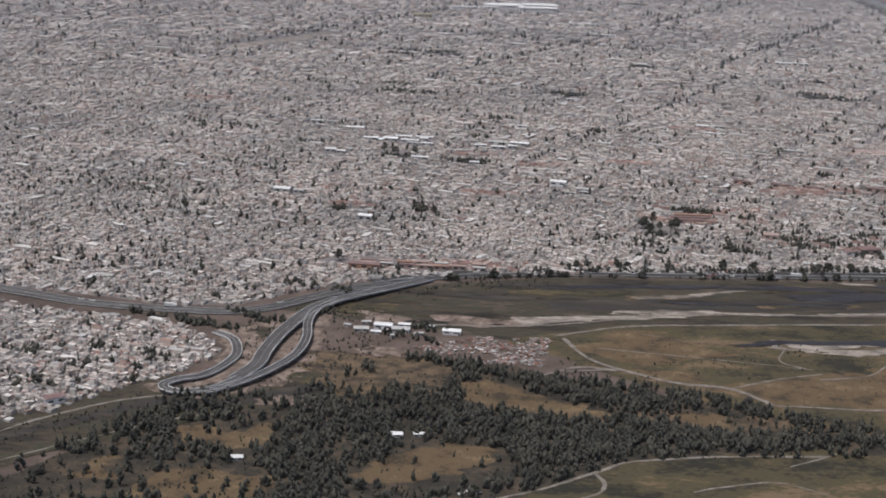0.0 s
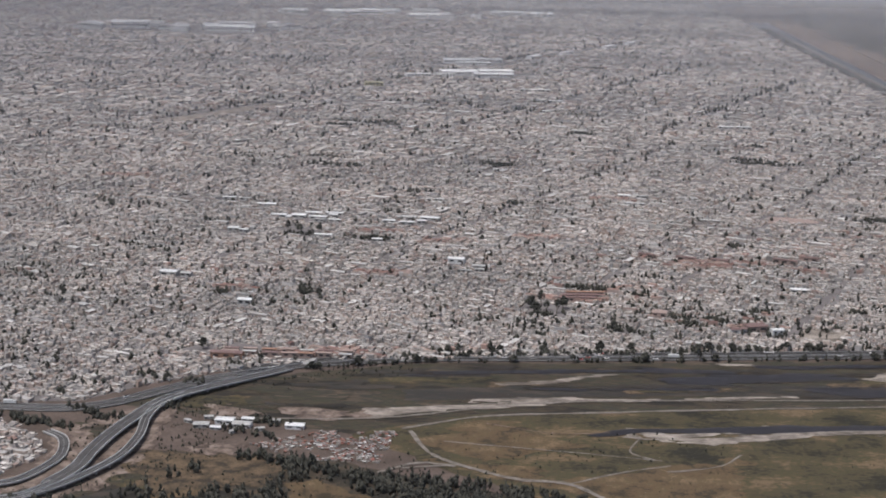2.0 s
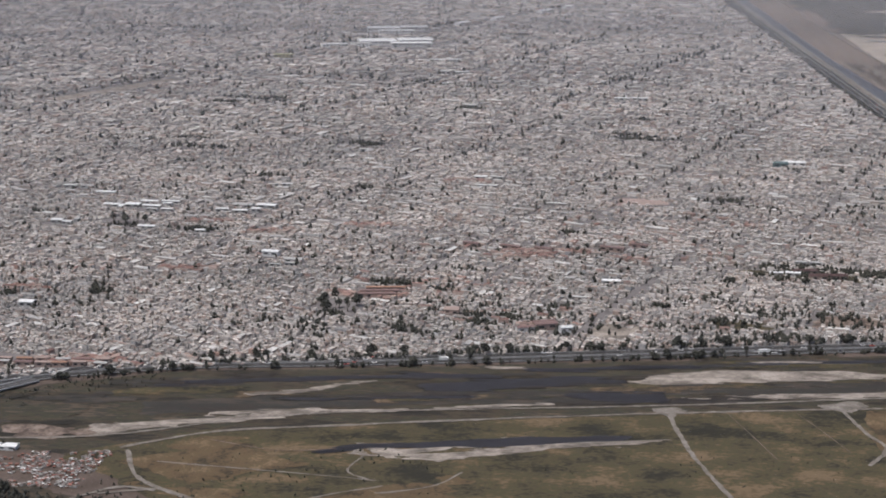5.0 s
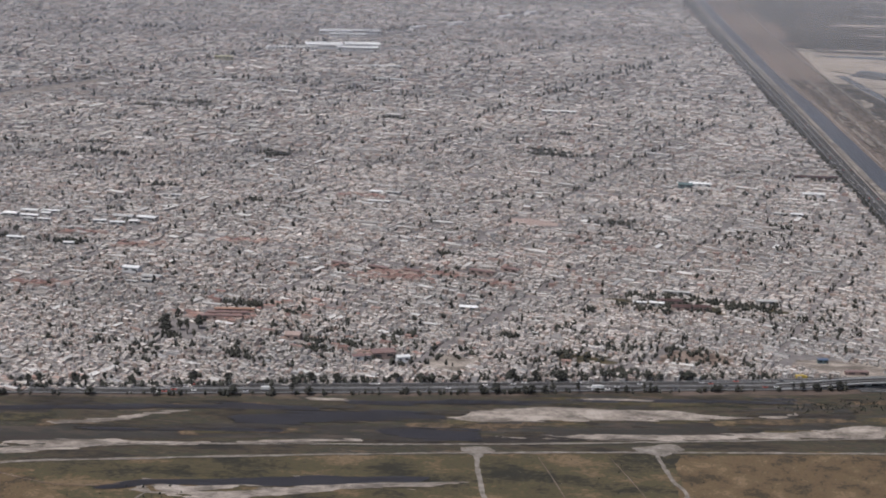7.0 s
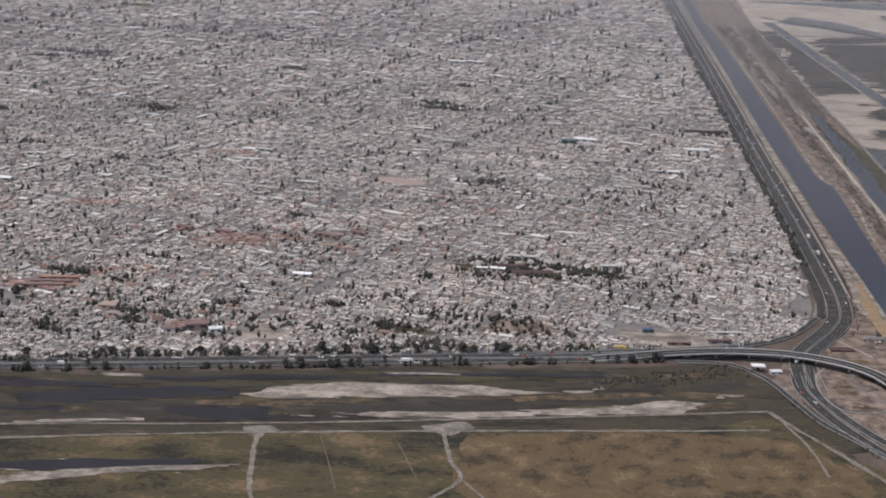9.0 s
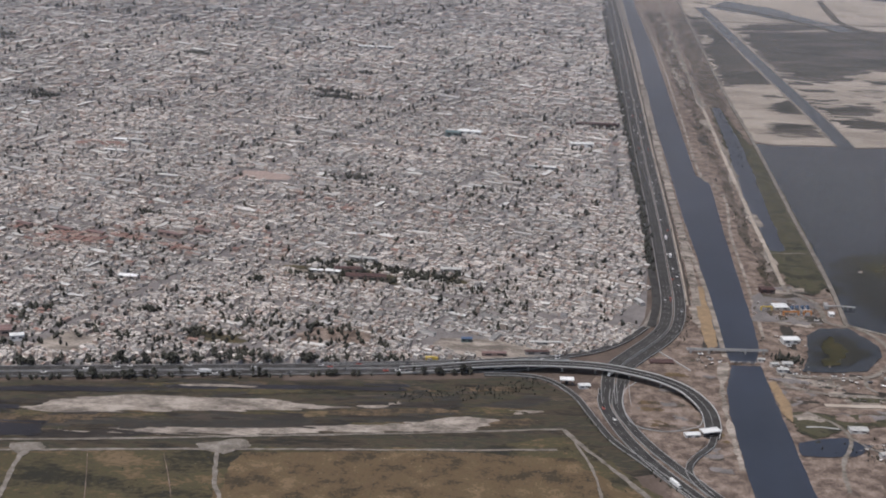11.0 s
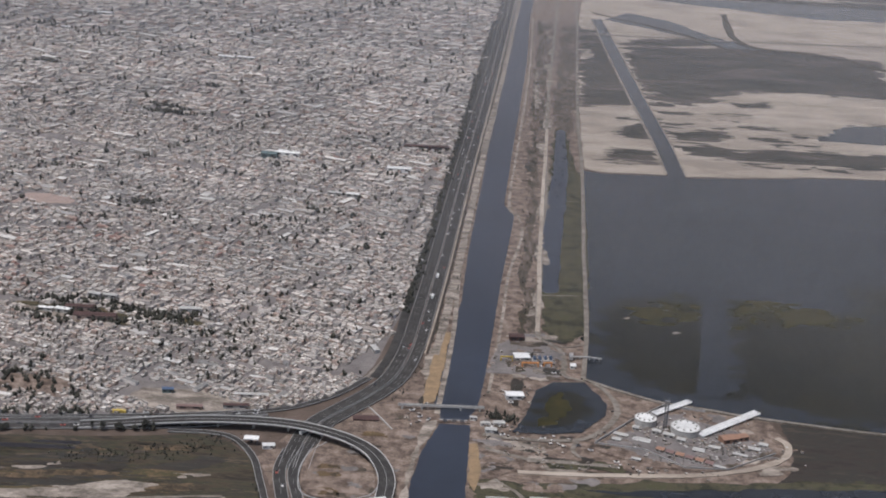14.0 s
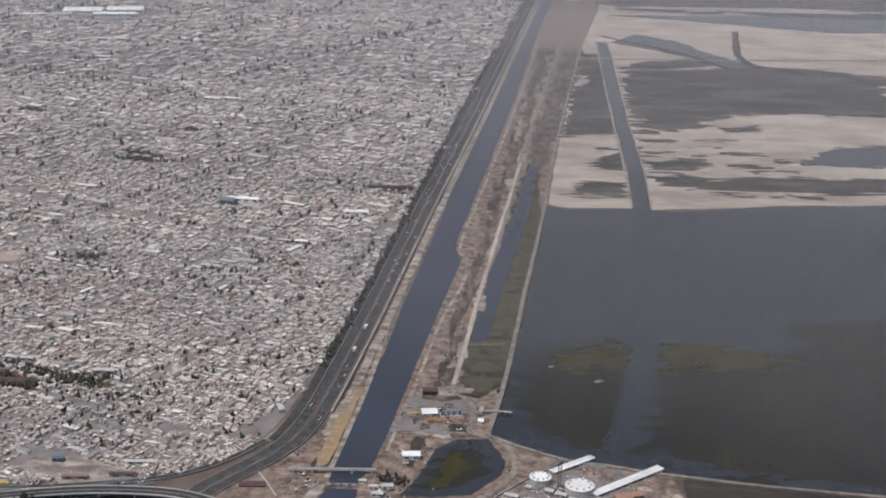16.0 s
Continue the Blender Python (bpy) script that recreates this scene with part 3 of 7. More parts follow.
for k, pts in enumerate(([(-229, 333), (-222, 339), (-205, 326), (-185, 313), (-186, 307), (-203, 306), (-219, 313), (-227, 321)], [(-168, 319), (-154, 315), (-154, 307), (-168, 310)],
                         [(-258, 263), (-246, 276), (-231, 287), (-219, 284), (-220, 277), (-236, 262), (-253, 259)], [(-306, 290), (-299, 293), (-292, 287), (-282, 295), (-279, 285), (-286, 278), (-294, 275), (-303, 282)],
                         [(-309, 251), (-298, 264), (-276, 261), (-274, 251), (-292, 240), (-309, 240)], [(-326, 252), (-323, 267), (-318, 269), (-313, 253)], [(-266, 326), (-250, 329), (-250, 321), (-267, 319)])):
    area("ground_clearing", pts, 0.14, M["golden"], "clearing of dry golden grass among the trees", stray=2.2, grain=(6, 4), seed=6 + k)
area("ground_clearing", [(-275, 358), (-250, 356), (-234, 353), (-232, 328), (-248, 326), (-265, 323), (-276, 342)], 0.25, M["dry_scrub"], "brown slope of dry scrub above the wood", stray=4, grain=(8, 5), seed=15)
area("ground_clearing", [(-184, 311), (-166, 320), (-135, 315), (-105, 305), (-137, 304), (-169, 303)], 0.13, M["dry_scrub"], "brown strip of dry scrub beside the wood", stray=3, grain=(8, 5), seed=16)
area("ground_meadow", [(-216, 254), (-194, 272), (-183, 281), (-156, 287), (-113, 294), (-60, 292), (-60, 230), (-220, 230)], 0.15, M["olive"], "olive-brown meadow beyond the wood", stray=3, seed=701)

# water and sand strips of the wetland
for k, pts in enumerate(([(-200, 441), (-188, 445), (-169, 447), (-141, 451), (-112, 456), (-83, 457), (-80, 453), (-92, 452), (-140, 448), (-187, 442)], [(-70, 463), (-53, 464), (-13, 469), (38, 475), (90, 480), (90, 477), (37, 472), (-13, 465.5), (-53, 459.5), (-70, 459)],
                         [(-110, 444), (-88, 449), (-53, 455), (-35, 452), (-34, 448), (-62, 445), (-90, 439), (-105, 439)], [(-58, 438), (-24, 439), (-23, 430), (-40, 429), (-58, 433)], [(-180, 424), (-146, 429), (-90, 433), (-90, 431), (-146, 426)])):
    area("water_channel", pts, 0.236 + 0.004 * k, M["purple"], "stagnant violet-grey water in the marsh", "water", stray=2.0, grain=(40, 1.3), seed=11 + k, cells=170)
area("water_channel", [(-200, 423), (-182, 427), (-146, 433), (-90, 438), (-23, 442), (60, 450), (105, 459), (135, 478), (142, 474), (103, 450), (-23, 427), (-89, 426), (-143, 420), (-200, 411)], 0.1, M["mud"], "dark wet channel bed between sand bars", "ground", stray=1.30, seed=13, cells=130)
for k, pts in enumerate(([(-34, 449), (-23, 458), (-3, 463), (37, 464), (72, 460), (36, 454), (-23, 447)], [(75, 461), (89, 467), (90, 464), (78, 459)], [(5, 473.5), (36, 475.5), (38, 474), (6, 472)],
                         [(-22, 434), (63, 444), (90, 449), (112, 457), (122, 454), (113, 445), (60, 439), (37, 435)], [(-178, 415), (-142, 419), (-112, 420), (-112, 418.5), (-140, 415.5), (-178, 411)],
                         [(-102, 421), (-77, 426.5), (-60, 426), (-77, 423.5)], [(-168, 433.4), (-147, 437.4), (-139, 443.4), (-125, 448.4), (-122, 447), (-138, 441.4), (-145, 435), (-166, 431.4)], [(-175, 405), (-165, 408.6), (-143, 414.8), (-142, 413.4), (-165, 406.6), (-174, 403.4)],
                         [(-84, 463.5), (-60, 466), (-60, 464.5), (-83, 462)], [(-214, 403), (-194, 405), (-145, 417), (-140, 415), (-194, 399), (-208, 391)], [(-126, 389), (-116, 377), (-86, 389), (-60, 392), (-60, 396), (-88, 393), (-112, 385)],
                         [(126, 462), (138, 465), (139, 462), (127, 459)], [(-125, 387), (-122, 379), (-100, 382), (-66, 391), (-30, 396), (-28, 393), (-64, 386), (-100, 376), (-128, 380)])):
    area("sand_bar", pts, 0.24 + 0.0015 * k, M["sand"], "pale dry sand bar in the marsh", stray=1.5, grain=(11, 1.2), seed=20 + k, cells=120)
area("pond", [(-139, 381), (-126, 388), (-101, 391), (-74, 396), (-39, 398), (-43, 393), (-73, 389), (-100, 386.5), (-122, 385), (-136, 380)], 0.285, M["purple"], "long shallow violet-grey pond", "water", stray=1.04, seed=40)

rng = np.random.default_rng(3)
for k in range(70):
    u = rng.uniform(-235, 120) if k % 3 else rng.uniform(-110, 120)
    band = rng.uniform(0, 1)
    y = 461 + 0.118 * (u + 60) + 9 - 46 * band
    l, w = rng.uniform(14, 60), rng.uniform(0.8, 2.6)
    kind_ = ("wet_grass", "mud", "dry_scrub", "olive", "wet_grass", "mud", "mud")[k % 7]
    area("ground_streak", [(u - l / 2, y - w - 0.06 * l), (u + l / 2, y - w + 0.06 * l), (u + l / 2, y + w + 0.06 * l), (u - l / 2, y + w - 0.06 * l)], 0.15 + 0.0012 * k, M[kind_],
         {"wet_grass": "dark olive streak of marsh grass", "mud": "dark muddy streak in the marsh", "dry_scrub": "brown streak of dry scrub in the marsh", "olive": "dry olive streak of grass"}[kind_], stray=2.2, grain=(14, 1.1), seed=300 + k, cells=70)
# dirt tracks
TRACKS = [([(-262, 388), (-210, 392), (-174, 405), (-158, 411), (-124, 417), (-69, 422), (-14, 427.5), (62, 437.5), (114, 445), (143, 450)], 1.4),
          ([(-199, 383), (-172, 397), (-139, 403), (-86, 411), (-24, 419), (38, 425), (111, 431), (140, 434)], 1.5),
          ([(-196, 381), (-189, 362), (-179, 352), (-163, 342), (-148, 339), (-137, 326)], 2.0), ([(-148, 339), (-132, 349), (-116, 356)], 0.8),
          ([(-137, 326), (-105, 326), (-60, 330)], 1.3), ([(-230, 246), (-219, 253), (-208, 260), (-198, 268), (-191, 274), (-185, 279), (-171, 283), (-157, 286), (-130, 289)], 1.1), ([(-194, 271), (-192, 265), (-194, 259), (-199, 255)], 1.2), ([(-170, 262), (-164, 265), (-150, 270), (-144, 269), (-136, 264)], 0.8), ([(-142, 281), (-133, 287), (-124, 294)], 0.8), ([(-123, 379), (-127, 367), (-120, 360)], 0.9), ([(-118, 351), (-113, 352), (-101, 357), (-93, 367)], 0.9), ([(-204, 344), (-192, 353), (-181, 351)], 1.6), ([(-197, 348), (-181, 352)], 1.4), ([(-185, 372), (-150, 366), (-118, 360)], 0.7),
          ([(-25, 424), (-24, 402), (-22, 380), (-16, 350)], 1.7), ([(34, 423), (36, 403), (39, 390), (30, 376)], 1.6), ([(39, 391), (46, 378)], 1.2), ([(-5, 418), (-1, 400), (3, 380)], 0.3),
          ([(18, 420), (23, 402), (27, 386)], 0.3), ([(143, 449), (148, 438), (153, 428), (165, 404), (176, 380)], 2.0), ([(146, 440), (150, 420), (151, 400)], 1.2), ([(-352, 279), (-344, 290), (-327, 306), (-313, 313)], 1.1),
          ([(-27, 395), (-60, 391)], 1.0), ([(-172, 390), (-150, 382), (-132, 384)], 0.5), ([(-345, 262), (-328, 278), (-306, 296), (-296, 300)], 0.9)]
for k, (pts, w) in enumerate(TRACKS):
    strip("dirt_track", pts, w * 0.85, 0.292 + 0.0015 * k, M["track" if w > 0.5 else "bank"], "pale worn dirt track through dry grass", "track", wobble=0.5, step=0.8, seed=k)
area("dirt_track", [(-30, 424), (-20, 425), (-18, 421), (-24, 415), (-30, 419)], 0.328, M["track"], "pale worn dirt junction", "track", stray=1.6, seed=61)
area("dirt_track", [(24, 429), (42, 432), (44, 428), (36, 421), (28, 424)], 0.328, M["track"], "pale worn dirt junction", "track", stray=1.6, seed=62)

# ---- canal, lake and flats ----
patch("ground_bank", [(150, 478), (164, 508), (190, 530), (203, 560), (209, 620), (216, 701), (230, 876), (254, 1160), (276, 1438), (300, 1740), (395, 2900), (520, 2900), (350, 1500), (308, 1062), (296, 881), (283, 711), (275, 612),
                      (268, 560), (330, 532), (336, 505), (330, 470), (300, 440), (240, 425), (236, 380), (170, 380), (172, 420), (158, 455)], 0.05, M["bank"], "bare grey-brown earth along the canal", rough=0.02, step=4, seed=70)
CANAL_W = [(196, 380), (198, 423), (201, 467), (204, 489), (210, 512)]
patch("canal_water", CANAL_W + [(221, 512), (220, 496), (219, 468), (217, 424), (215, 380)], 0.12, M["water"], "dark slate-blue canal water", "water", rough=0.008, step=2, seed=71)
patch("canal_water", [(211, 513), (208, 530), (212, 578), (219, 642), (222, 702), (230, 810), (240, 955), (259, 1213), (276, 1476), (300, 1800), (372, 2900), (420, 2900), (322, 1800), (294, 1482), (277, 1218), (256, 958), (243, 795),
                      (248, 776), (238, 678), (233, 621), (227, 555), (224, 530), (219, 513)], 0.12, M["water"], "dark slate-blue canal water", "water", rough=0.008, step=2.5, seed=72)
area("sand_bank", [(211, 600), (214, 600), (211, 560), (208.4, 530), (203.4, 526), (205, 550), (208, 580)], 0.35, M["ochre"], "ochre spoil heaped on the canal bank", stray=0.39, seed=73)
area("sand_bank", [(220.5, 497), (223, 497), (224, 478), (221.5, 462), (219.5, 470)], 0.37, M["ochre"], "ochre spoil heaped on the canal bank", stray=0.39, seed=74)
area("sand_bank", [(205, 513), (210, 515), (203.5, 489), (200.8, 467), (198, 425), (196.4, 425), (198.6, 464), (201, 488)], 0.26, M["sand"], "pale sandy canal bank", stray=0.52, seed=75)
strip("sand_bank", [(209, 520), (215, 600), (219, 702), (226, 810), (236, 955), (255, 1213), (272, 1476)], 2.0, 0.25, M["sand"], "pale sandy canal bank", "ground", wobble=0.16, step=4, seed=76)
strip("sand_bank", [(228, 540), (236, 621), (241, 678), (250, 740), (250, 776), (246, 800), (259, 958), (280, 1218), (297, 1482)], 1.5, 0.25, M["sand"], "pale sandy canal bank", "ground", wobble=0.2, step=4, seed=77)
area("ground_scrub", [(243, 604), (249, 606), (253, 680), (264, 816), (283, 1057), (316, 1452), (305, 1452), (284, 1218), (266, 958), (257, 800), (253, 750), (247, 680)], 0.2, M["scrub"], "patchy dark scrub between canal and track", stray=2.6, grain=(3.5, 22), seed=78, cells=170)
area("ground_scrub", [(287, 985), (298, 985), (306, 1062), (340, 1440), (324, 1440), (288, 1062)], 0.2, M["scrub"], "patchy dark scrub between track and dyke", stray=3.5, grain=(4, 18), seed=79, cells=170)
for k in range(22):
    y = 640 + 36 * k
    x = 247 + 0.075 * (y - 640) + (5, 1.5, 7, 30 if y > 1000 else 4)[k % 4] * 0.8
    area("sand_bar", [(x - 2.5, y - 14), (x + 1.5, y - 14), (x + 4, y + 14), (x, y + 14)], 0.29 + 0.001 * k, M["bank"] if k % 2 else M["sand"], "pale bare ground between the scrub", stray=2.4, grain=(3, 14), seed=90 + k, cells=50)
strip("dirt_track", [(253, 597), (260, 591.5), (268, 595)], 0.8, 0.36, M["track"], "pale footpath to the dyke", "track", wobble=0.3, step=1)
strip("dirt_track", [(250, 602), (252, 639), (256, 684), (260, 746), (267, 816), (284, 1057), (318, 1452), (345, 1760), (430, 2700)], 2.2, 0.33, M["track"], "pale dirt service track beside the canal", "track", wobble=0.15, step=5)
area("side_channel", [(255.5, 656), (258, 701), (261, 746), (266, 800), (275, 872), (285, 985), (291, 985), (284, 872), (277, 800), (271, 747), (266, 694), (262, 656)], 0.3, M["water"], "narrow dark side channel", "water", stray=0.78, seed=110)
area("reed_bed", [(266, 600), (270, 657), (279, 761), (287, 872), (293, 875), (281, 711), (272, 612)], 0.31, M["reed"], "olive reed bed along the dyke", stray=0.78, seed=111)
strip("bank_track", [(250, 607), (252, 632), (254.5, 665), (256.5, 700), (261, 758), (266.5, 831), (271.5, 892), (279, 985)], 2.0, 0.42, M["flats"], "straight pale track along the side channel", "track", wobble=0.15)
strip("causeway", [(254, 652.5), (262, 653.5), (271, 654.5)], 0.8, 0.34, M["track"], "narrow earth causeway across the reeds", "track", wobble=0.3, step=1)
area("reed_bed", [(252.5, 612), (255, 601), (260, 596), (265, 599), (268, 608), (272, 655), (281, 760), (290, 880), (292, 985), (284, 985), (273, 872), (263, 759), (255, 655)], 0.27, M["reed"], "olive reed bed along the channel", stray=1.6, grain=(3, 9), seed=112, cells=150)
strip("dyke", [(265, 559), (271, 612), (279, 711), (293, 881), (306, 1062), (343, 1498), (365, 1760), (460, 2700)], 2.0, 0.9, M["track"], "low pale earth dyke between canal and lake", "dyke", thick=0.9, wobble=0.12, step=5)
strip("dyke", [(265, 559), (279, 549), (294, 540.5), (309, 537), (327, 532), (380, 523), (470, 514), (640, 500)], 1.6, 0.7, M["track"], "low pale earth dyke along the lake shore", "dyke", thick=0.7, wobble=0.15, step=4)
patch("lake_water", [(266, 560), (272, 612), (280, 711), (294, 881), (305, 876), (344, 880), (357, 878), (394, 884), (438, 896), (800, 940), (800, 490), (470, 514), (380, 523), (327, 532), (309, 537), (294, 540), (279, 549)], 0.12, M["lake"],
      "calm grey-blue lake water", "lake", rough=0.012, step=3, seed=113)
for k, pts in enumerate(([(288, 631), (318, 662), (328, 654), (325, 639), (302, 626)], [(337, 658), (356, 663), (367, 658), (402, 648), (388, 636), (335, 626)], [(280, 636), (296, 650), (318, 660), (328, 652), (318, 575), (311, 551), (286, 560), (274, 600)],
                         [(338, 650), (356, 660), (379, 650), (440, 655), (560, 640), (560, 532), (420, 527), (345, 537), (322, 552), (331, 590)], [(400, 690), (470, 700), (500, 660), (440, 640), (405, 655)])):
    area("water_weed", pts, 0.152 - 0.003 * k, M["weed" if k < 2 else "lake_deep"], "olive-brown weed below the lake surface" if k < 2 else "darker weedy shallows of the lake", "water weed", stray=7.0, grain=(10, 4.5), seed=800 + k, cells=100)
for k, (x, y) in enumerate(((288, 630), (311, 616))):
    area("sand_bar", [(x - 3, y - 0.5), (x + 2, y - 0.7), (x + 3, y + 0.4), (x - 2, y + 0.6)], 0.2, M["sand"], "pale scum bar in the lake", stray=0.9, grain=(3, 1.5), seed=820 + k)
area("ground_flats", [(295, 884), (305, 879), (344, 883), (357, 881), (394, 887), (438, 899), (900, 950), (1200, 1800), (380, 1800), (345, 1500), (307, 1062)], 0.1, M["flats"], "pale pinkish salt flats beyond the lake", "salt flat", stray=0.78, seed=116)
for k, pts in enumerate(([(307, 909), (320, 942), (332, 942), (344, 940), (344, 910), (325, 906)], [(327, 975), (333, 1006), (350, 1026), (349, 971)], [(364, 959), (383, 968), (403, 956), (428, 967), (458, 970), (505, 970), (660, 988), (650, 948), (493, 930), (462, 926), (441, 931), (405, 924), (381, 933), (366, 938)],
                         [(361, 1005), (373, 999), (404, 1020), (405, 995), (389, 978), (364, 971)], [(363, 1069), (388, 1073), (388, 1057), (365, 1054)], [(428, 1112), (456, 1124), (452, 1106), (430, 1096)], [(324, 1257), (354, 1290), (358, 1171), (356, 1096), (344, 1084), (327, 1081), (309, 1067)],
                         [(369, 1313), (410, 1321), (447, 1301), (469, 1262), (549, 1274), (584, 1248), (760, 1262), (740, 1185), (562, 1167), (487, 1167), (441, 1159), (413, 1126), (390, 1116), (363, 1070), (364, 1150), (368, 1266)],
                         [(337, 1448), (356, 1385), (361, 1311), (345, 1322), (326, 1290)], [(360, 1340), (420, 1360), (480, 1390), (470, 1420), (400, 1400)], [(520, 1060), (560, 1080), (640, 1070), (600, 1040)])):
    area("ground_marsh", pts, 0.16 + 0.003 * k, M["salt_marsh"], "dark marsh growth on the salt flats", stray=6.5, grain=(20, 3.2), seed=120 + k, cells=110)
for k in range(16):
    x, y = (375 + 24 * (k % 8), 1100 + 22 * (k % 9) + 4 * k)
    area("salt_streak", [(x - 30, y - 4), (x + 40, y), (x + 40, y + 5), (x - 30, y + 3)], 0.21 + 0.002 * k, M["flats"], "thin pale salt streak in dark marsh", stray=6, grain=(30, 4), seed=500 + k, cells=50)
for k, pts in enumerate(([(464, 999), (500, 1056), (640, 1075), (640, 1010), (511, 1000)], [(372, 1500), (430, 1440), (480, 1345), (540, 1290), (520, 1360), (470, 1430), (440, 1520), (400, 1560)], [(380, 1700), (620, 1600), (900, 1640), (900, 1720), (620, 1720)])):
    area("lagoon", pts, 0.2, M["lake"], "shallow grey lagoon on the salt flats", "water", stray=3.90, seed=140 + k)
area("ground_marsh", [(380, 1740), (1200, 1700), (2000, 2400), (2000, 3500), (560, 3500), (470, 2700)], 0.5, M["salt_marsh"], "distant dark marsh plain", stray=30, grain=(160, 40), seed=600)
for k in range(9):
    x, y = 560 + 70 * k, 1760 + 190 * (k % 6)
    area("ground_flats", [(x - 200, y - 10), (x + 320, y), (x + 340, y + 22), (x - 160, y + 16)], 0.8 + 0.06 * k, M["flats"], "distant pale streak of salt flat", stray=26, grain=(190, 26), seed=610 + k)
for k, pts in enumerate(([(350, 1430), (356, 1400), (356, 1210), (350, 1082), (318, 1070), (332, 1250)], [(375, 1350), (447, 1360), (530, 1370), (607, 1345), (575, 1200), (502, 1190), (445, 1160), (392, 1090), (372, 1100)])):
    area("ground_marsh", pts, 0.265 + 0.004 * k, M["salt_marsh"], "dark marsh growth on the salt flats", stray=8, grain=(26, 5), seed=640 + k, cells=110)
strip("ditch", [(363, 1500), (356, 1163), (354, 997), (350, 876)], 11, 0.34, M["lake"], "straight grey ditch running into the lake", "water", wobble=0.06, step=6)
strip("ditch", [(336, 672), (323, 600), (313, 550)], 11, 0.2, M["lake"], "dark dredged line under the lake surface", "water", wobble=0.04, step=6)
strip("dyke", [(365, 1541), (439, 1437), (481, 1335), (538, 1275), (579, 1230), (700, 1180)], 5, 0.6, M["wet_grass"], "dark overgrown dyke across the flats", "dyke", thick=0.5, wobble=0.3, step=6)
strip("dyke", [(510, 1592), (492, 1396), (557, 1359), (620, 1268)], 8, 0.6, M["wet_grass"], "dark overgrown dyke across the flats", "dyke", thick=0.5, wobble=0.3, step=6)
strip("dyke", [(320, 1400), (460, 1408), (640, 1434)], 4, 0.6, M["track"], "low pale dyke across the flats", "dyke", thick=0.5, wobble=0.2, step=8)

# south of the treatment plant
area("ground_marsh", [(334, 506), (334, 530), (470, 512), (640, 498), (640, 430), (320, 440), (312, 462), (330, 492)], 0.1, M["mud"], "dark brown mud flat beside the lake", stray=0.78, seed=150)
area("reed_bed", [(234, 468), (240, 471), (277, 476), (311, 478), (331, 484), (420, 490), (420, 474), (325, 466), (283, 463), (256, 461), (236, 461)], 0.28, M["reed"], "green reeds in a wet ditch", stray=1.6, grain=(9, 2), seed=151, cells=110)
area("water_ditch", [(258, 467), (285, 471), (329, 477), (420, 484), (420, 476), (326, 467.5), (283, 465)], 0.32, M["lake"], "dark water in the reed ditch", "water", stray=1.0, grain=(9, 2), seed=161)
area("brown_water", [(251, 443), (272, 452), (323, 458), (420, 466), (420, 380), (243, 400), (245, 426)], 0.28, M["brown_water"], "still brown pond water", "water", stray=1.2, grain=(10, 4), seed=152)
strip("dirt_track", [(238, 452), (244, 443), (251, 447), (266, 454.5), (289, 459.5), (324, 462), (420, 470)], 1.3, 0.37, M["track"], "pale dirt track between ditch and pond", "track", wobble=0.4, step=1)
strip("dirt_track", [(228, 472), (236, 462), (238, 452), (236, 445), (230, 430), (227, 412)], 1.5, 0.375, M["track"], "pale dirt track down the canal bank", "track", wobble=0.4, step=1)
strip("dirt_track", [(225, 459), (230, 459.5), (236, 458.5)], 0.9, 0.38, M["concrete"], "pale concrete apron beside the ditch", "track", wobble=0.2, step=1)
area("reed_bed", [(247, 488), (258, 489.5), (272, 487), (271, 482), (259, 482.5), (247, 482)], 0.34, M["reed"], "dark green scrub beside the works", stray=1.2, grain=(5, 2), seed=162)
area("reed_bed", [(222, 470), (236, 473), (238, 460), (226, 448), (222, 455)], 0.3, M["reed"], "green reeds in a wet hollow", stray=2.2, grain=(5, 3), seed=153)
area("brown_water", [(219, 447), (236, 452), (243, 446), (236, 438), (218, 436)], 0.3, M["water"], "dark inlet of the canal", "water", stray=0.52, seed=154)
area("pond", [(246, 546), (253, 555), (265, 556), (272, 538), (270, 526), (260, 511), (246, 508), (235, 508), (241, 523)], 0.3, M["lake"], "round dark pond", "pond", stray=0.39, seed=155)
area("water_weed", [(248, 538), (258, 550), (266, 540), (262, 520), (248, 512), (242, 516)], 0.33, M["lake_deep"], "olive weed in the pond", "water weed", stray=4, grain=(5, 4), seed=156)
area("water_weed", [(250, 538), (256, 544), (258, 536), (252, 518), (245, 514)], 0.338, M["weed"], "olive weed in the pond", "water weed", stray=2.6, grain=(3, 5), seed=163)
strip("dirt_track", [(268, 558), (274, 545), (275, 530), (268, 514), (258, 505), (240, 503), (225, 505)], 2.4, 0.36, M["track"], "pale dirt track round the pond", "track", wobble=0.2)
strip("dirt_track", [(250, 604), (251, 599), (255, 593), (258.5, 587), (259, 574), (258, 562), (266, 557)], 2.2, 0.365, M["track"], "pale dirt track to the dyke", "track", wobble=0.2)
strip("white_road", [(236, 478), (254, 478.5), (270, 479.5), (298, 483.5), (318, 491), (330, 501), (333, 511), (330, 516)], 2.6, 0.4, M["flats"], "white gravel road round the works", "road", thick=0.3, wobble=0.16, step=1.0)
area("ground_yard", [(262, 503), (268, 511), (280, 524), (293, 538), (308, 535), (324, 529), (329, 514), (329, 504), (313, 490), (298, 486), (280, 487), (266, 496)], 0.3, M["bank"], "bare yard of the water works", stray=0.52, seed=157)
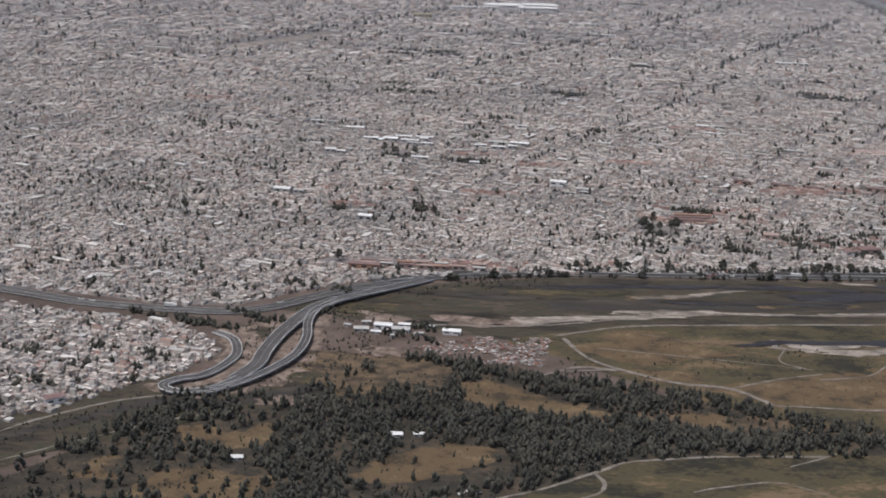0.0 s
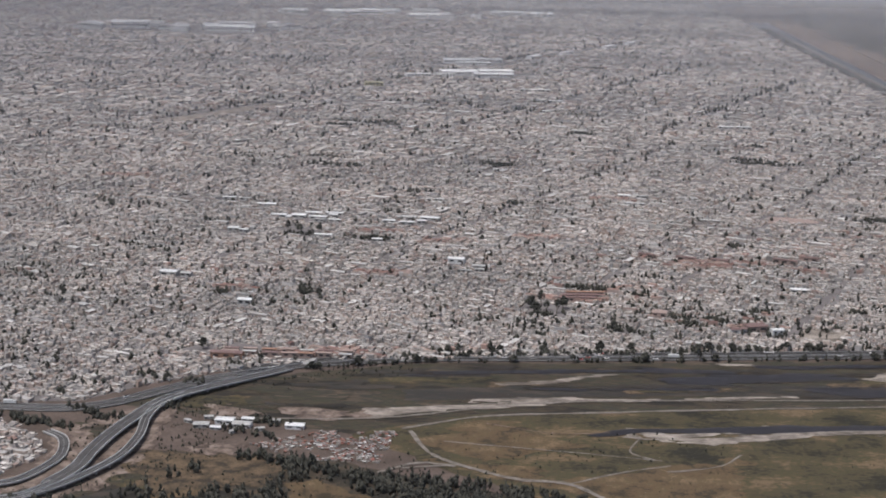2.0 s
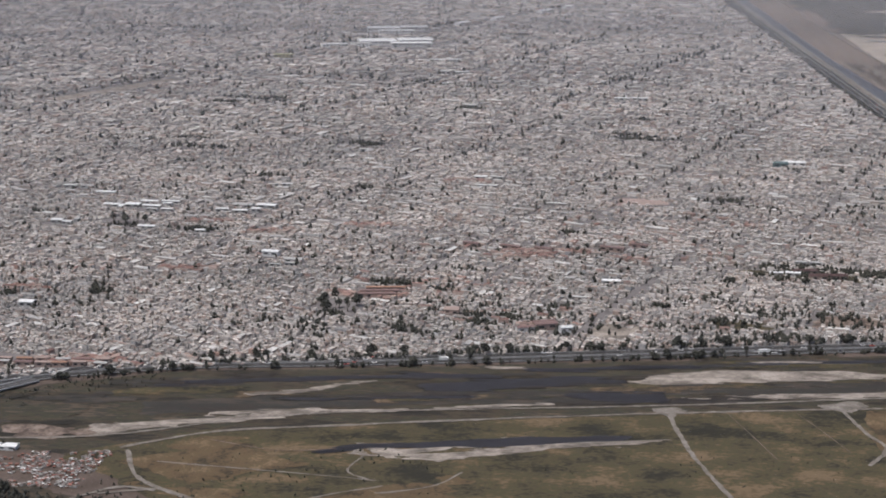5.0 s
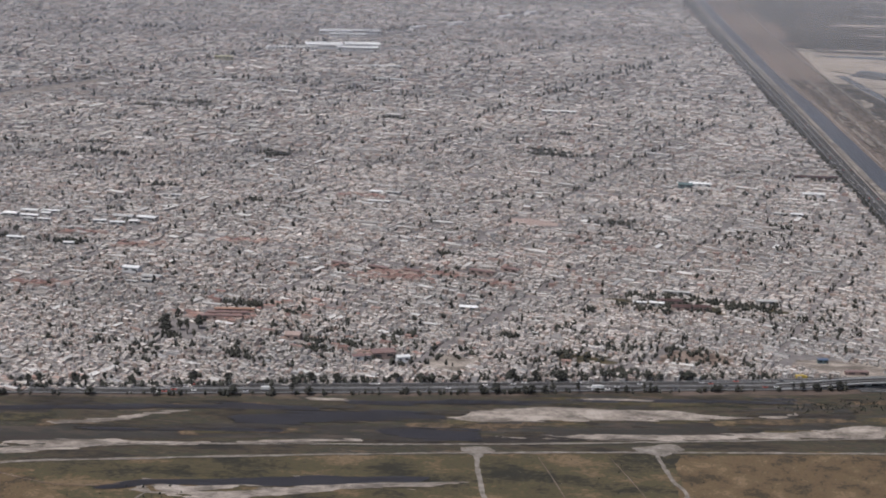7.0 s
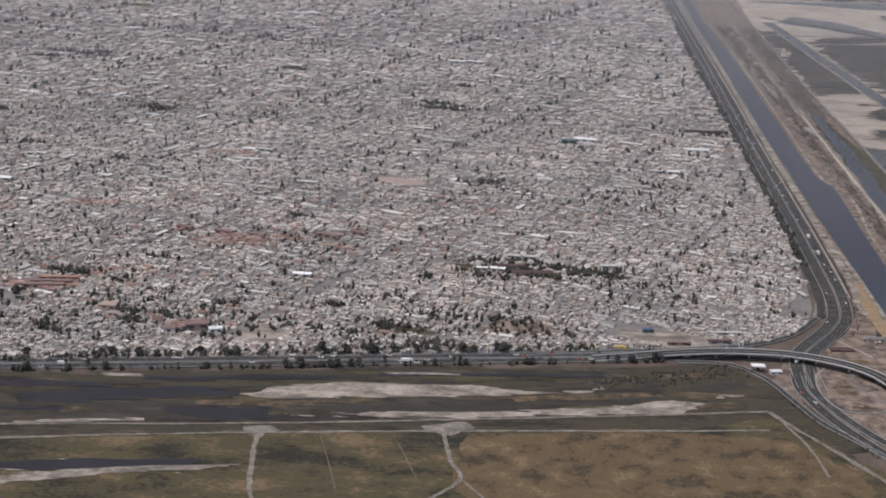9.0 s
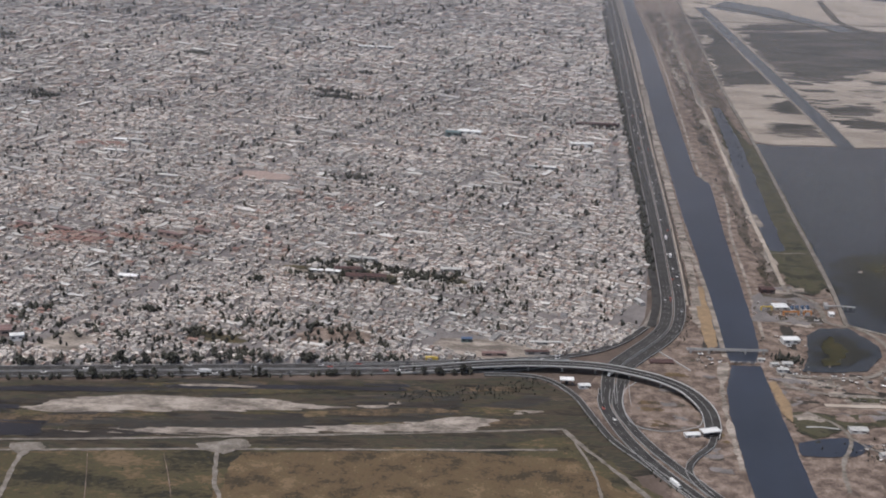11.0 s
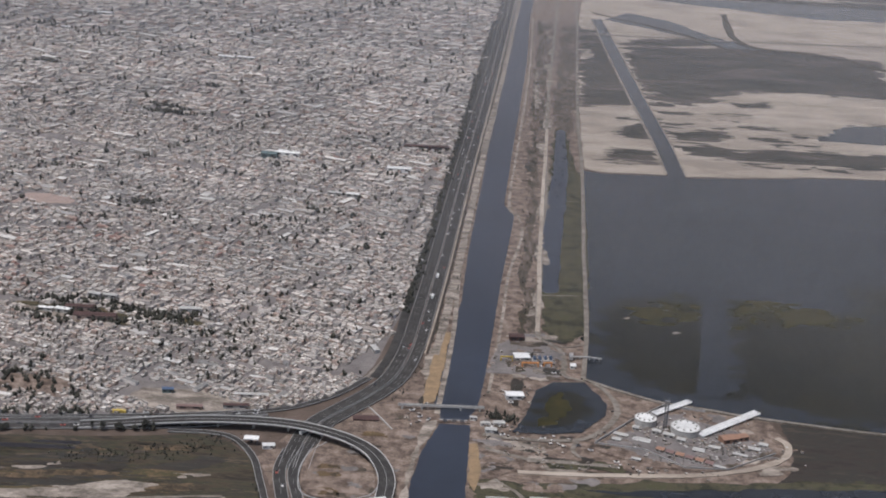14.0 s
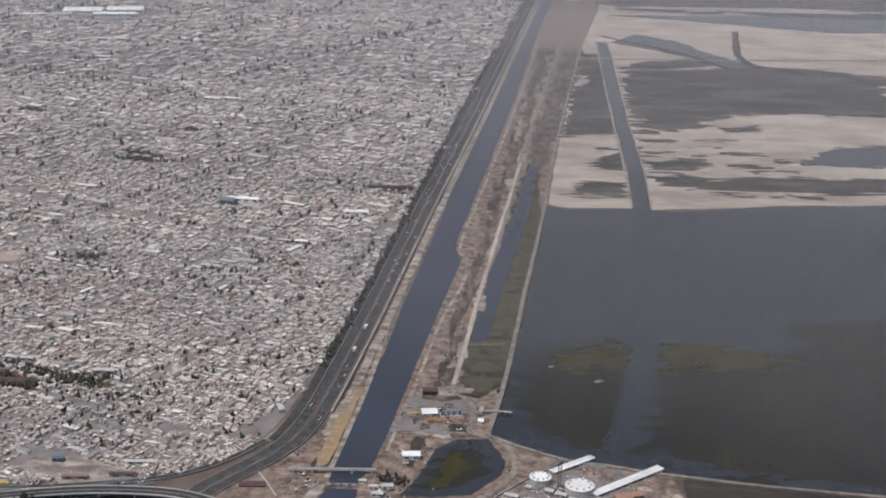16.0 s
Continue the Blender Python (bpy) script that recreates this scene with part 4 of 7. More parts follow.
strip("dirt_track", [(226, 494), (240, 488), (256, 487), (270, 486)], 2.5, 0.37, M["track"], "pale dirt track beside the works", "track", wobble=0.2)
strip("dirt_track", [(258, 504), (256, 495), (262, 488)], 2.0, 0.375, M["track"], "pale dirt track beside the works", "track", wobble=0.2)
area("reed_bed", [(240, 485), (262, 483), (276, 482), (262, 488), (246, 490)], 0.33, M["mud"], "dark scrub patch", stray=0.78, seed=158)
area("ground_yard", [(224, 470), (238, 480), (240, 500), (224, 500)], 0.27, M["bank"], "bare trampled ground by the canal", stray=1.6, grain=(6, 4), seed=159)
area("ground_yard", [(228, 560), (256, 560), (254, 590), (240, 600), (233, 590)], 0.26, M["dust"], "grey pumping-station yard", stray=0.78, seed=160)

# ---- roads ----
HIGHWAY = [(-262, 436), (-240, 449), (-195, 461.5), (-135, 467.5), (-54, 477), (29, 487.5), (115, 499), (150, 510)]


def road(name, points, width, z, label, kerbs=True, lanes=1, thick=0.12, mat="asphalt"):
    """A carriageway with concrete edge strips and dashed lane lines, each a part."""
    t = thing(name, label, "road", kind="structure")
    line = smooth_line(points, 3)
    v, f = ribbon(line, width, z, thick)
    ob = new("carriageway", mesh("carriageway", v, f, M[mat]))
    ob.parent = t
    for side in (-1, 1) if kerbs else ():
        v, f = ribbon(line, 0.16, z + 0.2, 0.34, side * (width / 2))
        ob = new("barrier", mesh("barrier", v, f, M["kerb"]))
        ob.parent = t
        tagged(ob, "low whitish concrete barrier")
    for k in range(lanes - 1):
        off = width * ((k + 1) / lanes - 0.5)
        v, f = ribbon(line, 0.07, z + 0.012, 0, off)
        ob = new("lane_line", mesh("lane_line", v, [q for i, q in enumerate(f) if i % 2 == 0], M["kerb"]))
        ob.parent = t
    return t


def offset_line(points, d):
    line = smooth_line(points, 12)
    return [tuple(p) for p in line[:, :2] + sides(line) * d]


road("highway", offset_line(HIGHWAY, 2.9), 4.2, 0.45, "grey asphalt carriageway along the city edge", lanes=3)
road("highway", offset_line(HIGHWAY, -2.3), 4.2, 0.45, "grey asphalt carriageway beside the marsh", lanes=3)
NORTH = [(163, 471), (164.5, 490), (169, 507), (181, 526), (192, 547), (198, 576), (202, 617), (209, 700), (222.5, 875), (245.5, 1158), (267, 1435), (290, 1730), (370, 2700)]
road("highway", offset_line(NORTH, 2.7), 4.6, 0.5, "grey asphalt motorway carriageway beside the city", lanes=3)
road("highway", offset_line(NORTH, -2.6), 4.4, 0.5, "grey asphalt motorway carriageway beside the canal", lanes=3)
road("slip_road", [(60, 496), (110, 504), (140, 511), (158, 518), (172, 531), (183, 548)], 2.6, 0.47, "grey slip road curving into the motorway")
road("highway", [(160, 484), (158.5, 470), (161, 453), (165, 438), (172, 420), (186, 392), (200, 360)], 4.0, 0.52, "grey motorway lanes running south", lanes=2)
road("highway", [(166, 489), (163, 470), (165.5, 454), (170, 439), (177, 423), (191, 394), (206, 360)], 3.4, 0.53, "grey motorway lanes running south", lanes=2)
road("slip_road", [(118, 493), (132, 493.5), (141, 490), (149, 477), (153.5, 460), (158.5, 442), (167, 426), (180, 400)], 2.2, 0.5, "narrow grey slip road round the junction")
road("service_road", [(193, 452), (190, 441), (183, 431), (180, 423), (181, 414), (184, 406)], 2.2, 0.5, "worn service road below the toll canopy")
strip("verge", offset_line(NORTH[4:], 7.2), 3.6, 0.44, M["asphalt"], "dark worn service lane between city and motorway", "verge", wobble=0.12)
strip("verge", offset_line(NORTH[5:], -5.7), 0.7, 0.43, M["flats"], "pale gravel shoulder of the motorway", "verge", wobble=0.1)
strip("ditch", offset_line(NORTH[5:], -6.8), 0.7, 0.44, M["mud"], "thin dark ditch beside the motorway", "ditch", wobble=0.3)
strip("bank_track", offset_line(NORTH[5:], -9.6), 3.6, 0.45, M["sand"], "pale tan earth track on the canal bank", "track", wobble=0.15)
strip("verge", [(193.5, 505), (188, 516), (183, 525)], 0.4, 0.42, M["concrete"], "concrete strip beside the motorway", "verge", thick=0.3)
patch("ground_island", [(170, 492), (166.5, 483), (165.3, 470), (166.5, 458), (170, 453), (178, 451.5), (187, 455.5), (190, 462), (189, 470), (184, 480), (178, 486)], 0.6, M["bank"], "round island of dry brown grass inside the loop", rough=0.0, step=2, seed=170)
strip("kerb", [(172, 491), (167, 483), (165, 470), (166, 457), (170, 452), (178, 450.5), (188, 455), (191, 462)], 0.35, 0.72, M["kerb"], "pale kerb round the loop island", "kerb", thick=0.3)
area("ground_yard", [(167, 452), (178, 450), (190, 454), (189, 444), (182, 430), (178, 424), (173, 436)], 0.5, M["bank"], "worn grey-brown paved wedge", stray=0.26, seed=171)
WEST_ROAD = [(-620, 478), (-470, 432), (-393, 409), (-359, 397), (-330, 394), (-310, 394), (-296, 401), (-284, 414), (-268, 430), (-245, 444)]
road("highway", offset_line(WEST_ROAD, 1.6), 2.5, 0.45, "grey asphalt carriageway on the western side", lanes=2, mat="road_grey")
road("highway", offset_line(WEST_ROAD, -2.2), 2.5, 0.45, "grey asphalt carriageway on the western side", lanes=2, mat="road_grey")


def viaduct(name, points, width, label, spacing=7.0, thick=0.5, mat_="road_grey"):
    """An elevated road: deck, asphalt, two parapets and a row of piers with heads."""
    t = thing(name, label, "flyover")
    line = smooth_line(points, 2)
    for nm, w, dz, th, off, mat in (("deck", width, 0, thick, 0, "deck"), ("carriageway", width - 0.3, 0.03, 0.02, 0, mat_), ("parapet", 0.16, 0.3, 0.46, width / 2, "parapet"), ("parapet", 0.16, 0.3, 0.46, -width / 2, "parapet"), ("median", 0.1, 0.17, 0.14, 0, "kerb")):
        v, f = ribbon(line, w, dz, th, off)
        ob = new(nm, mesh(nm, v, f, M[mat]))
        ob.parent = t
    run, last = 0.0, -spacing / 2
    n = sides(line)
    for k in range(1, len(line)):
        run += math.dist(line[k], line[k - 1])
        if run - last > spacing and line[k][2] > 1.1:
            last = run
            a = math.degrees(math.atan2(n[k][1], n[k][0]))
            z = line[k][2] - thick
            b = boxes((0, 0, 0, 0.6, 0.7, z - 0.25), (0, 0, z - 0.28, width * 0.7, 0.8, 0.3), bevel=0.04)
            bmesh.ops.transform(b, matrix=pose(line[k][0], line[k][1], 0, 0, 0, a), verts=b.verts)
            part("pier", b, M["concrete"], t)
    return t


viaduct("flyover", [(88, 493.2, 0.7), (100, 494.8, 1.3), (116, 497, 2.4), (132, 499, 2.9), (148, 499.6, 3.0), (160, 498.5, 3.0), (170, 495, 3.0), (180.5, 489, 2.9), (188.5, 480, 2.6), (193, 467, 1.9), (193, 455, 1.0), (191, 447, 0.6)], 5.4,
        "curved concrete flyover with white parapets on piers", spacing=12, mat_="asphalt")
viaduct("flyover", [(-243, 443, 0.8), (-256, 428, 1.4), (-269, 414, 1.8), (-280, 399, 2.0), (-287.5, 372, 2.0), (-290.5, 352, 1.9), (-291.5, 338, 1.7), (-296, 325, 1.5)], 4.6, "curved concrete flyover sweeping down to the loop", spacing=8)
viaduct("flyover", [(-294.5, 327, 1.4), (-300, 317.5, 1.5), (-307, 313.5, 1.5), (-313, 314, 1.5), (-315.5, 318, 1.5), (-312, 323.5, 1.4), (-306, 328, 1.2), (-301.5, 338, 1.0), (-299.5, 350, 0.8), (-303, 364, 0.7), (-310, 371, 0.6)], 3.0, "tight concrete turning loop on piers", spacing=5)
viaduct("flyover", [(-273, 409, 1.8), (-279.5, 396, 2.0), (-281, 382, 2.0), (-279.5, 365, 2.0), (-281, 348, 2.0), (-287, 333, 1.9), (-294, 322, 1.7), (-303, 312.5, 1.5)], 2.8, "slender concrete ramp on piers", spacing=6)
strip("dirt_track", [(-285, 376), (-284, 362), (-287, 346), (-294, 332), (-303, 326)], 5, 0.3, M["bank"], "bare earth below the ramps", "ground", wobble=0.2)
strip("river_channel", [(-420, 222), (-352, 276), (-330, 294), (-313, 309), (-296, 309), (-272, 326)], 5, 0.25, M["mud"], "dark ditch along the western quarter", "ditch", wobble=0.15)
area("river_bank", [(-430, 240), (-362, 292), (-336, 315), (-322, 328), (-305, 336), (-284, 344), (-264, 345), (-262, 326), (-282, 306), (-306, 290), (-345, 258), (-420, 205)], 0.16, M["wet_grass"], "dark grassy river bank", stray=3, grain=(12, 5), seed=190)
strip("river_channel", [(-405, 212), (-346, 262), (-318, 286), (-300, 297)], 4, 0.24, M["reed"], "green strip along the ditch", "ground", wobble=0.15)
for off, w in ((-6.2, 1.8), (5.8, 0.9)):
    strip("sand_bank", offset_line([(363, 1500), (356, 1163), (354, 997), (351, 884)], off), w, 0.37, M["sand"], "pale crusted rim of the ditch", "ground", wobble=0.4, step=3, seed=7)
# broken ground along both canal banks
rng = np.random.default_rng(77)
for k in range(46):
    y = 530 + 900 * rng.uniform(0, 1) ** 1.6
    side = k % 2
    x = (205 + 0.072 * (y - 520) - rng.uniform(0, 3.5)) if side else (232 + 0.073 * (y - 540) + rng.uniform(1, 9) * (1 if y < 640 or y > 800 else 1.6))
    l = rng.uniform(5, 14) * (1 + (y - 530) / 600)
    w = rng.uniform(0.8, 2.0)
    area("ground_scrub", [(x - w, y - l), (x + w, y - l), (x + w + 0.14 * l, y + l), (x - w + 0.14 * l, y + l)], 0.262 + 0.001 * k, M[("scrub", "bank", "mud", "sand", "wet_grass")[k % 5]],
         ("patch of dark scrub on the canal bank", "patch of bare earth on the canal bank", "dark wet hollow on the canal bank", "pale sandy patch on the canal bank", "patch of coarse dry grass on the canal bank")[k % 5], stray=1.6, grain=(2.5, 9), seed=900 + k, cells=44)
area("ground_yard", [(-310, 374), (-296, 384), (-282, 402), (-275, 398), (-276, 372), (-272, 350), (-276, 334), (-290, 318), (-312, 310), (-320, 320), (-306, 338), (-303, 355)], 0.2, M["bank"], "pale bare earth below the flyover ramps", stray=2.2, grain=(6, 4), seed=830)
for k, (x, y, l, w, mat) in enumerate(((-262, 346, 9, 5, "forest_floor"), (-256, 358, 7, 3, "bank"), (-270, 332, 7, 4, "olive"), (-246, 340, 9, 4, "forest_floor"), (-300, 322, 6, 2.5, "scrub"), (-290, 345, 3, 9, "scrub"), (-283, 372, 3, 8, "scrub"), (-297, 375, 5, 4, "wet_grass"), (-262, 405, 10, 7, "olive"), (-250, 425, 9, 7, "wet_grass"), (-235, 410, 14, 8, "wet_grass"), (-225, 395, 14, 5, "bank"), (-255, 395, 9, 4, "bank"), (-278, 312, 9, 4, "bank"))):
    area("ground_meadow", [(x - l, y - w), (x + l, y - w), (x + l, y + w), (x - l, y + w)], 0.225 + 0.002 * k, M[mat], "rough patch of dry ground beside the flyover", stray=4, grain=(7, 4), seed=840 + k, cells=50)
strip("verge", offset_line(WEST_ROAD, -0.3), 1.1, 0.4, M["wet_grass"], "dark grass verge between the carriageways", "verge", wobble=0.2)
# worn, trodden and stained ground round the canal head and the works
for k in range(90):
    if k % 3 == 0:
        x, y = rng.uniform(266, 328), rng.uniform(487, 530)
        if y > 500 + 1.1 * (x - 262) or x + y > 842:
            continue
    elif k % 3 == 1:
        x, y = rng.uniform(224, 262), rng.uniform(464, 506)
    else:
        x, y = rng.uniform(241, 256), rng.uniform(555, 605)
        if (x - 255) ** 2 + (y - 530) ** 2 < 28 ** 2:
            continue
    l, w = rng.uniform(1.5, 7), rng.uniform(0.8, 3)
    kind_ = ("dust", "sand", "scrub", "dust", "mud", "sand", "bank")[k % 7]
    area("ground_patch", [(x - l, y - w), (x + l, y - w), (x + l, y + w), (x - l, y + w)], 0.3 + 0.0006 * k, M[kind_],
         {"dust": "grey trampled patch of bare ground", "sand": "pale sandy patch of bare ground", "scrub": "dark patch of low scrub", "mud": "dark damp patch of ground", "bank": "brown patch of bare ground"}[kind_], stray=1.8, grain=(4, 2.5), seed=1000 + k, cells=40)
for k in range(60):
    x = rng.uniform(168, 200)
    y = rng.uniform(420, 520)
    if not (165 < x < 192 and 450 < y < 492) and x < 171 + 0.2 * (y - 420):
        continue
    l, w = rng.uniform(1, 4), rng.uniform(0.6, 2)
    area("ground_patch", [(x - l, y - w), (x + l, y - w), (x + l, y + w), (x - l, y + w)], 0.605 if 165 < x < 192 and 450 < y < 492 else 0.2, M[("scrub", "dust", "golden", "bank")[k % 4]], "worn patch of dry ground inside the junction", stray=1.5, grain=(4, 2.5), seed=1100 + k, cells=30)
for k in range(14):
    x, y = rng.uniform(340, 470), rng.uniform(900, 1080)
    area("ground_marsh", [(x - 14, y - 3), (x + 14, y - 3), (x + 14, y + 3), (x - 14, y + 3)], 0.24 + 0.001 * k, M["salt_marsh"], "small dark marsh patch on the salt flats", stray=6, grain=(12, 3), seed=1200 + k, cells=50)

# ---- distance ----
def arc_wall(name, radius, height, mat, label, category, z0=0.0, span=70, centre=(0, 0)):
    pts = [(centre[0] + radius * math.sin(radians(a)), centre[1] + radius * math.cos(radians(a))) for a in range(-span, span + 1, 4)]
    v = [(x, y, z) for x, y in pts for z in (z0, z0 + height)]
    f = [(2 * k, 2 * k + 2, 2 * k + 3, 2 * k + 1) for k in range(len(pts) - 1)]
    return tagged(new(name, mesh(name, v, f, mat)), label, category, kind="structure")


# Backdrop wall that glows by itself: horizon haze put into its emission colour.
glow = bpy.data.materials.new("hazy_distance_glow")
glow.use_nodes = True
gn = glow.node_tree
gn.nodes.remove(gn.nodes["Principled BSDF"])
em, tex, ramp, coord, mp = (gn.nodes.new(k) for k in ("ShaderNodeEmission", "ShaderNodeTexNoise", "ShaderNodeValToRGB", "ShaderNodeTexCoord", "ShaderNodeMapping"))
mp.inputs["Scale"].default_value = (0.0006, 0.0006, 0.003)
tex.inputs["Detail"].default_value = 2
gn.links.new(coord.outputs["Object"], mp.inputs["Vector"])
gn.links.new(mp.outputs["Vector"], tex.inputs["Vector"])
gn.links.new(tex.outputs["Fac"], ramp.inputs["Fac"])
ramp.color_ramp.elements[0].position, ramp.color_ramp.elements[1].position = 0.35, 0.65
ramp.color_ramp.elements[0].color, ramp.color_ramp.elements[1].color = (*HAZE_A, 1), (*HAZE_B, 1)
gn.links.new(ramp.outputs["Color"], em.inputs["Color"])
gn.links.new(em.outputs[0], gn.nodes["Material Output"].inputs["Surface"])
arc_wall("backdrop", 4200, 1500, glow, "glowing grey backdrop standing in for the hazy horizon", "backdrop", z0=-5)
# Upright sheets one behind another, added to imitate aerial haze over distance.
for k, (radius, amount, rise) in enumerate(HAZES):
    arc_wall("haze", radius, 900, haze_sheet_material("smog", amount, rise), "translucent grey sheet added to stand in for haze", "haze", z0=0.5)

# Faint sheet added close in front of the camera path to lift the darks.
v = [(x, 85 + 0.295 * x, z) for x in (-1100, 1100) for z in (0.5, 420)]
tagged(new("haze", mesh("haze", v, [(0, 2, 3, 1)], haze_sheet_material("smog", 0.02, 8))), "translucent grey sheet added to stand in for haze", "haze", kind="structure")

# ---- city ----
GRID = radians(-25)
GU, GV = np.array((math.cos(GRID), math.sin(GRID))), np.array((-math.sin(GRID), math.cos(GRID)))
# places kept free of houses: x, y, half length, half width
FREE = [(62, 527, 15, 5), (16, 519, 9, 4), (-112, 505, 8, 3), (-270, 690, 14, 8), (-145, 538, 11, 10), (30, 979, 22, 5), (6, 754, 18, 9), (70, 596, 13, 5), (48, 598, 9, 4), (-62, 511, 11, 5), (-37, 509, 9, 9), (-130, 559, 13, 9), (-182, 1770, 52, 44), (-176, 1610, 56, 40), (-285, 1465, 16, 16), (-272, 727, 22, 6),
        (-214, 716, 16, 5), (-303, 687, 8, 6), (107, 866, 7, 5), (126, 516, 32, 9), (30, 512, 10, 3), (52, 520, 8, 3), (-244, 461, 28, 5), (184, 852, 9, 5), (199, 909, 18, 5), (-280, 467, 5, 5), (-314, 584, 10, 7), (-274, 535, 5, 4), (-185, 624, 6, 4),
        (-400, 1205, 30, 12), (-26, 640, 10, 5), (186, 570, 7, 22), (-163, 935, 12, 5), (-268, 1153, 40, 8), (-660, 2340, 160, 110)]
# groves, pale-roofed halls and reddish quarters among the houses: x, y, length
GROVES = [(-291, 1132, 23), (-249, 1158, 19), (-163, 932, 25), (29, 965, 40), (43, 1056, 13), (-214, 819, 29), (-232, 675, 28), (-153, 785, 12), (53, 758, 26), (-123, 576, 28), (-146, 529, 13), (-91, 528, 9), (-76, 527, 13), (-54, 541, 12), (-16, 544, 10), (51, 610, 21),
          (98, 600, 36), (25, 585, 7), (31, 503, 19), (10, 525, 9), (-89, 1108, 28), (-284, 952, 27), (-271, 916, 37), (-270, 682, 14), (-88, 519, 19), (-118, 510, 12), (-288, 553, 9), (-249, 557, 14), (-40, 1734, 43)]
HALLS = [(-262, 738, 24), (-208, 730, 26), (-234, 702, 14), (-173, 613, 12), (-160, 909, 11), (-79, 817, 20), (-115, 1433, 35), (118, 877, 15), (-112, 1251, 9), (67, 616, 13), (156, 794, 20), (-256, 677, 11), (-28, 581, 10), (52, 598, 15), (-81, 792, 14),
         (-227, 669, 6), (-202, 789, 16), (45, 1163, 31), (-107, 1337, 34), (-177, 604, 13), (-298, 763, 12), (-318, 778, 19), (-108, 656, 5), (-258, 718, 16)]
REDDISH = [(-52, 635, 46), (-131, 557, 28), (-67, 514, 11), (-144, 688, 25), (-192, 673, 27), (-226, 694, 22), (-15, 624, 16), (-92, 808, 26), (-67, 628, 33), (-220, 596, 26), (-283, 563, 19), (-236, 464, 37), (-403, 853, 34)]
FREE += [(x, y, l / 2 + 0.5, 1.6 + 0.0015 * y) for x, y, l in GROVES] + [(x, y, l / 2, 1.5 + 0.0015 * y) for x, y, l in HALLS]
AVENUES = [((-420, 640), (-250, 1006), 0.9), ((-330, 560), (-120, 1012), 0.8), ((-235, 600), (-20, 1063), 0.9), ((-160, 500), (80, 1016), 0.8), ((-95, 560), (180, 1151), 1.0), ((60, 640), (170, 877), 0.9), ((90, 520), (160, 671), 0.7), ((-520, 1000), (-100, 1905), 1.6), ((-260, 1000), (120, 1818), 1.6), ((-40, 1100), (220, 1660), 1.6), ((-420, 820), (150, 554), 0.9), ((-500, 1100), (180, 783), 1.2), ((-600, 1480), (200, 1107), 1.8), ((-700, 1900), (230, 1466), 2.4),
           ((-51, 502), (-8, 588), 1.6), ((-8, 588), (30, 668), 0.8), ((206, 881), (192, 736), 1.6), ((-437, 1136), (-364, 1278), 13), ((-131, 1840), (76, 2220), 9), ((-330, 900), (-40, 960), 1.2), ((-60, 700), (190, 728), 0.9), ((-300, 600), (-60, 575), 0.9), ((20, 560), (180, 552), 0.7)]


def lots(polygon, y0, y1, scale, rng):
    """Lots in two rows a block, between streets: centre, frontage, depth."""
    x0, x1 = -1700, 420
    p0 = np.array([(x, y) for x in (x0, x1) for y in (y0, y1)])
    u, v = p0 @ GU, p0 @ GV
    out = []
    block, street = 15.0 * scale, 2.6 * scale
    vv = v.min()
    while vv < v.max():
        for row in (0, 1):
            depth = block / 2
            uu = u.min() + rng.uniform(0, 30)
            count = int((u.max() - uu) / (3.4 * scale)) + 1
            w = rng.choice([2.6, 3.0, 3.4, 4.2, 6.5], count) * rng.uniform(0.85, 1.15, count) * scale
            gap = np.where(rng.uniform(0, 1, count) < 0.045, 2.6 * scale, 0)
            c = uu + np.cumsum(w + gap) - w / 2
            drift = 3.5 * np.sin(c / 90 + vv / 160) + 2 * np.sin(c / 37)
            q = np.c_[c, np.full(count, vv + depth * (row + 0.5)) + drift] + rng.normal(0, 0.6 * scale, (count, 2))
            out.append(np.c_[q @ np.stack([GU, GV]), w, np.full(count, depth)])
        vv += block + street
    a = np.concatenate(out)
    a = a[(a[:, 1] >= y0) & (a[:, 1] < y1)]
    far = a[:, 1] + 66
    a = a[(a[:, 0] > -245 - far * 0.4) & (a[:, 0] < 40 + far * 0.5)]
    a = a[inside(a[:, :2], polygon) & (rng.uniform(0, 1, len(a)) > 0.05)]
    keep = np.ones(len(a), bool)
    for x, y, hx, hy in FREE:
        d = a[:, :2] - (x, y)
        keep &= ~((np.abs(d @ GU) < hx) & (np.abs(d @ GV) < hy))
    for p, q, w in AVENUES:
        p, q = np.array(p, float), np.array(q, float)
        t = np.clip(((a[:, :2] - p) @ (q - p)) / ((q - p) @ (q - p)), 0, 1)
        keep &= np.linalg.norm(a[:, :2] - p - t[:, None] * (q - p), axis=1) > w + 1.2 * scale
    return a[keep]


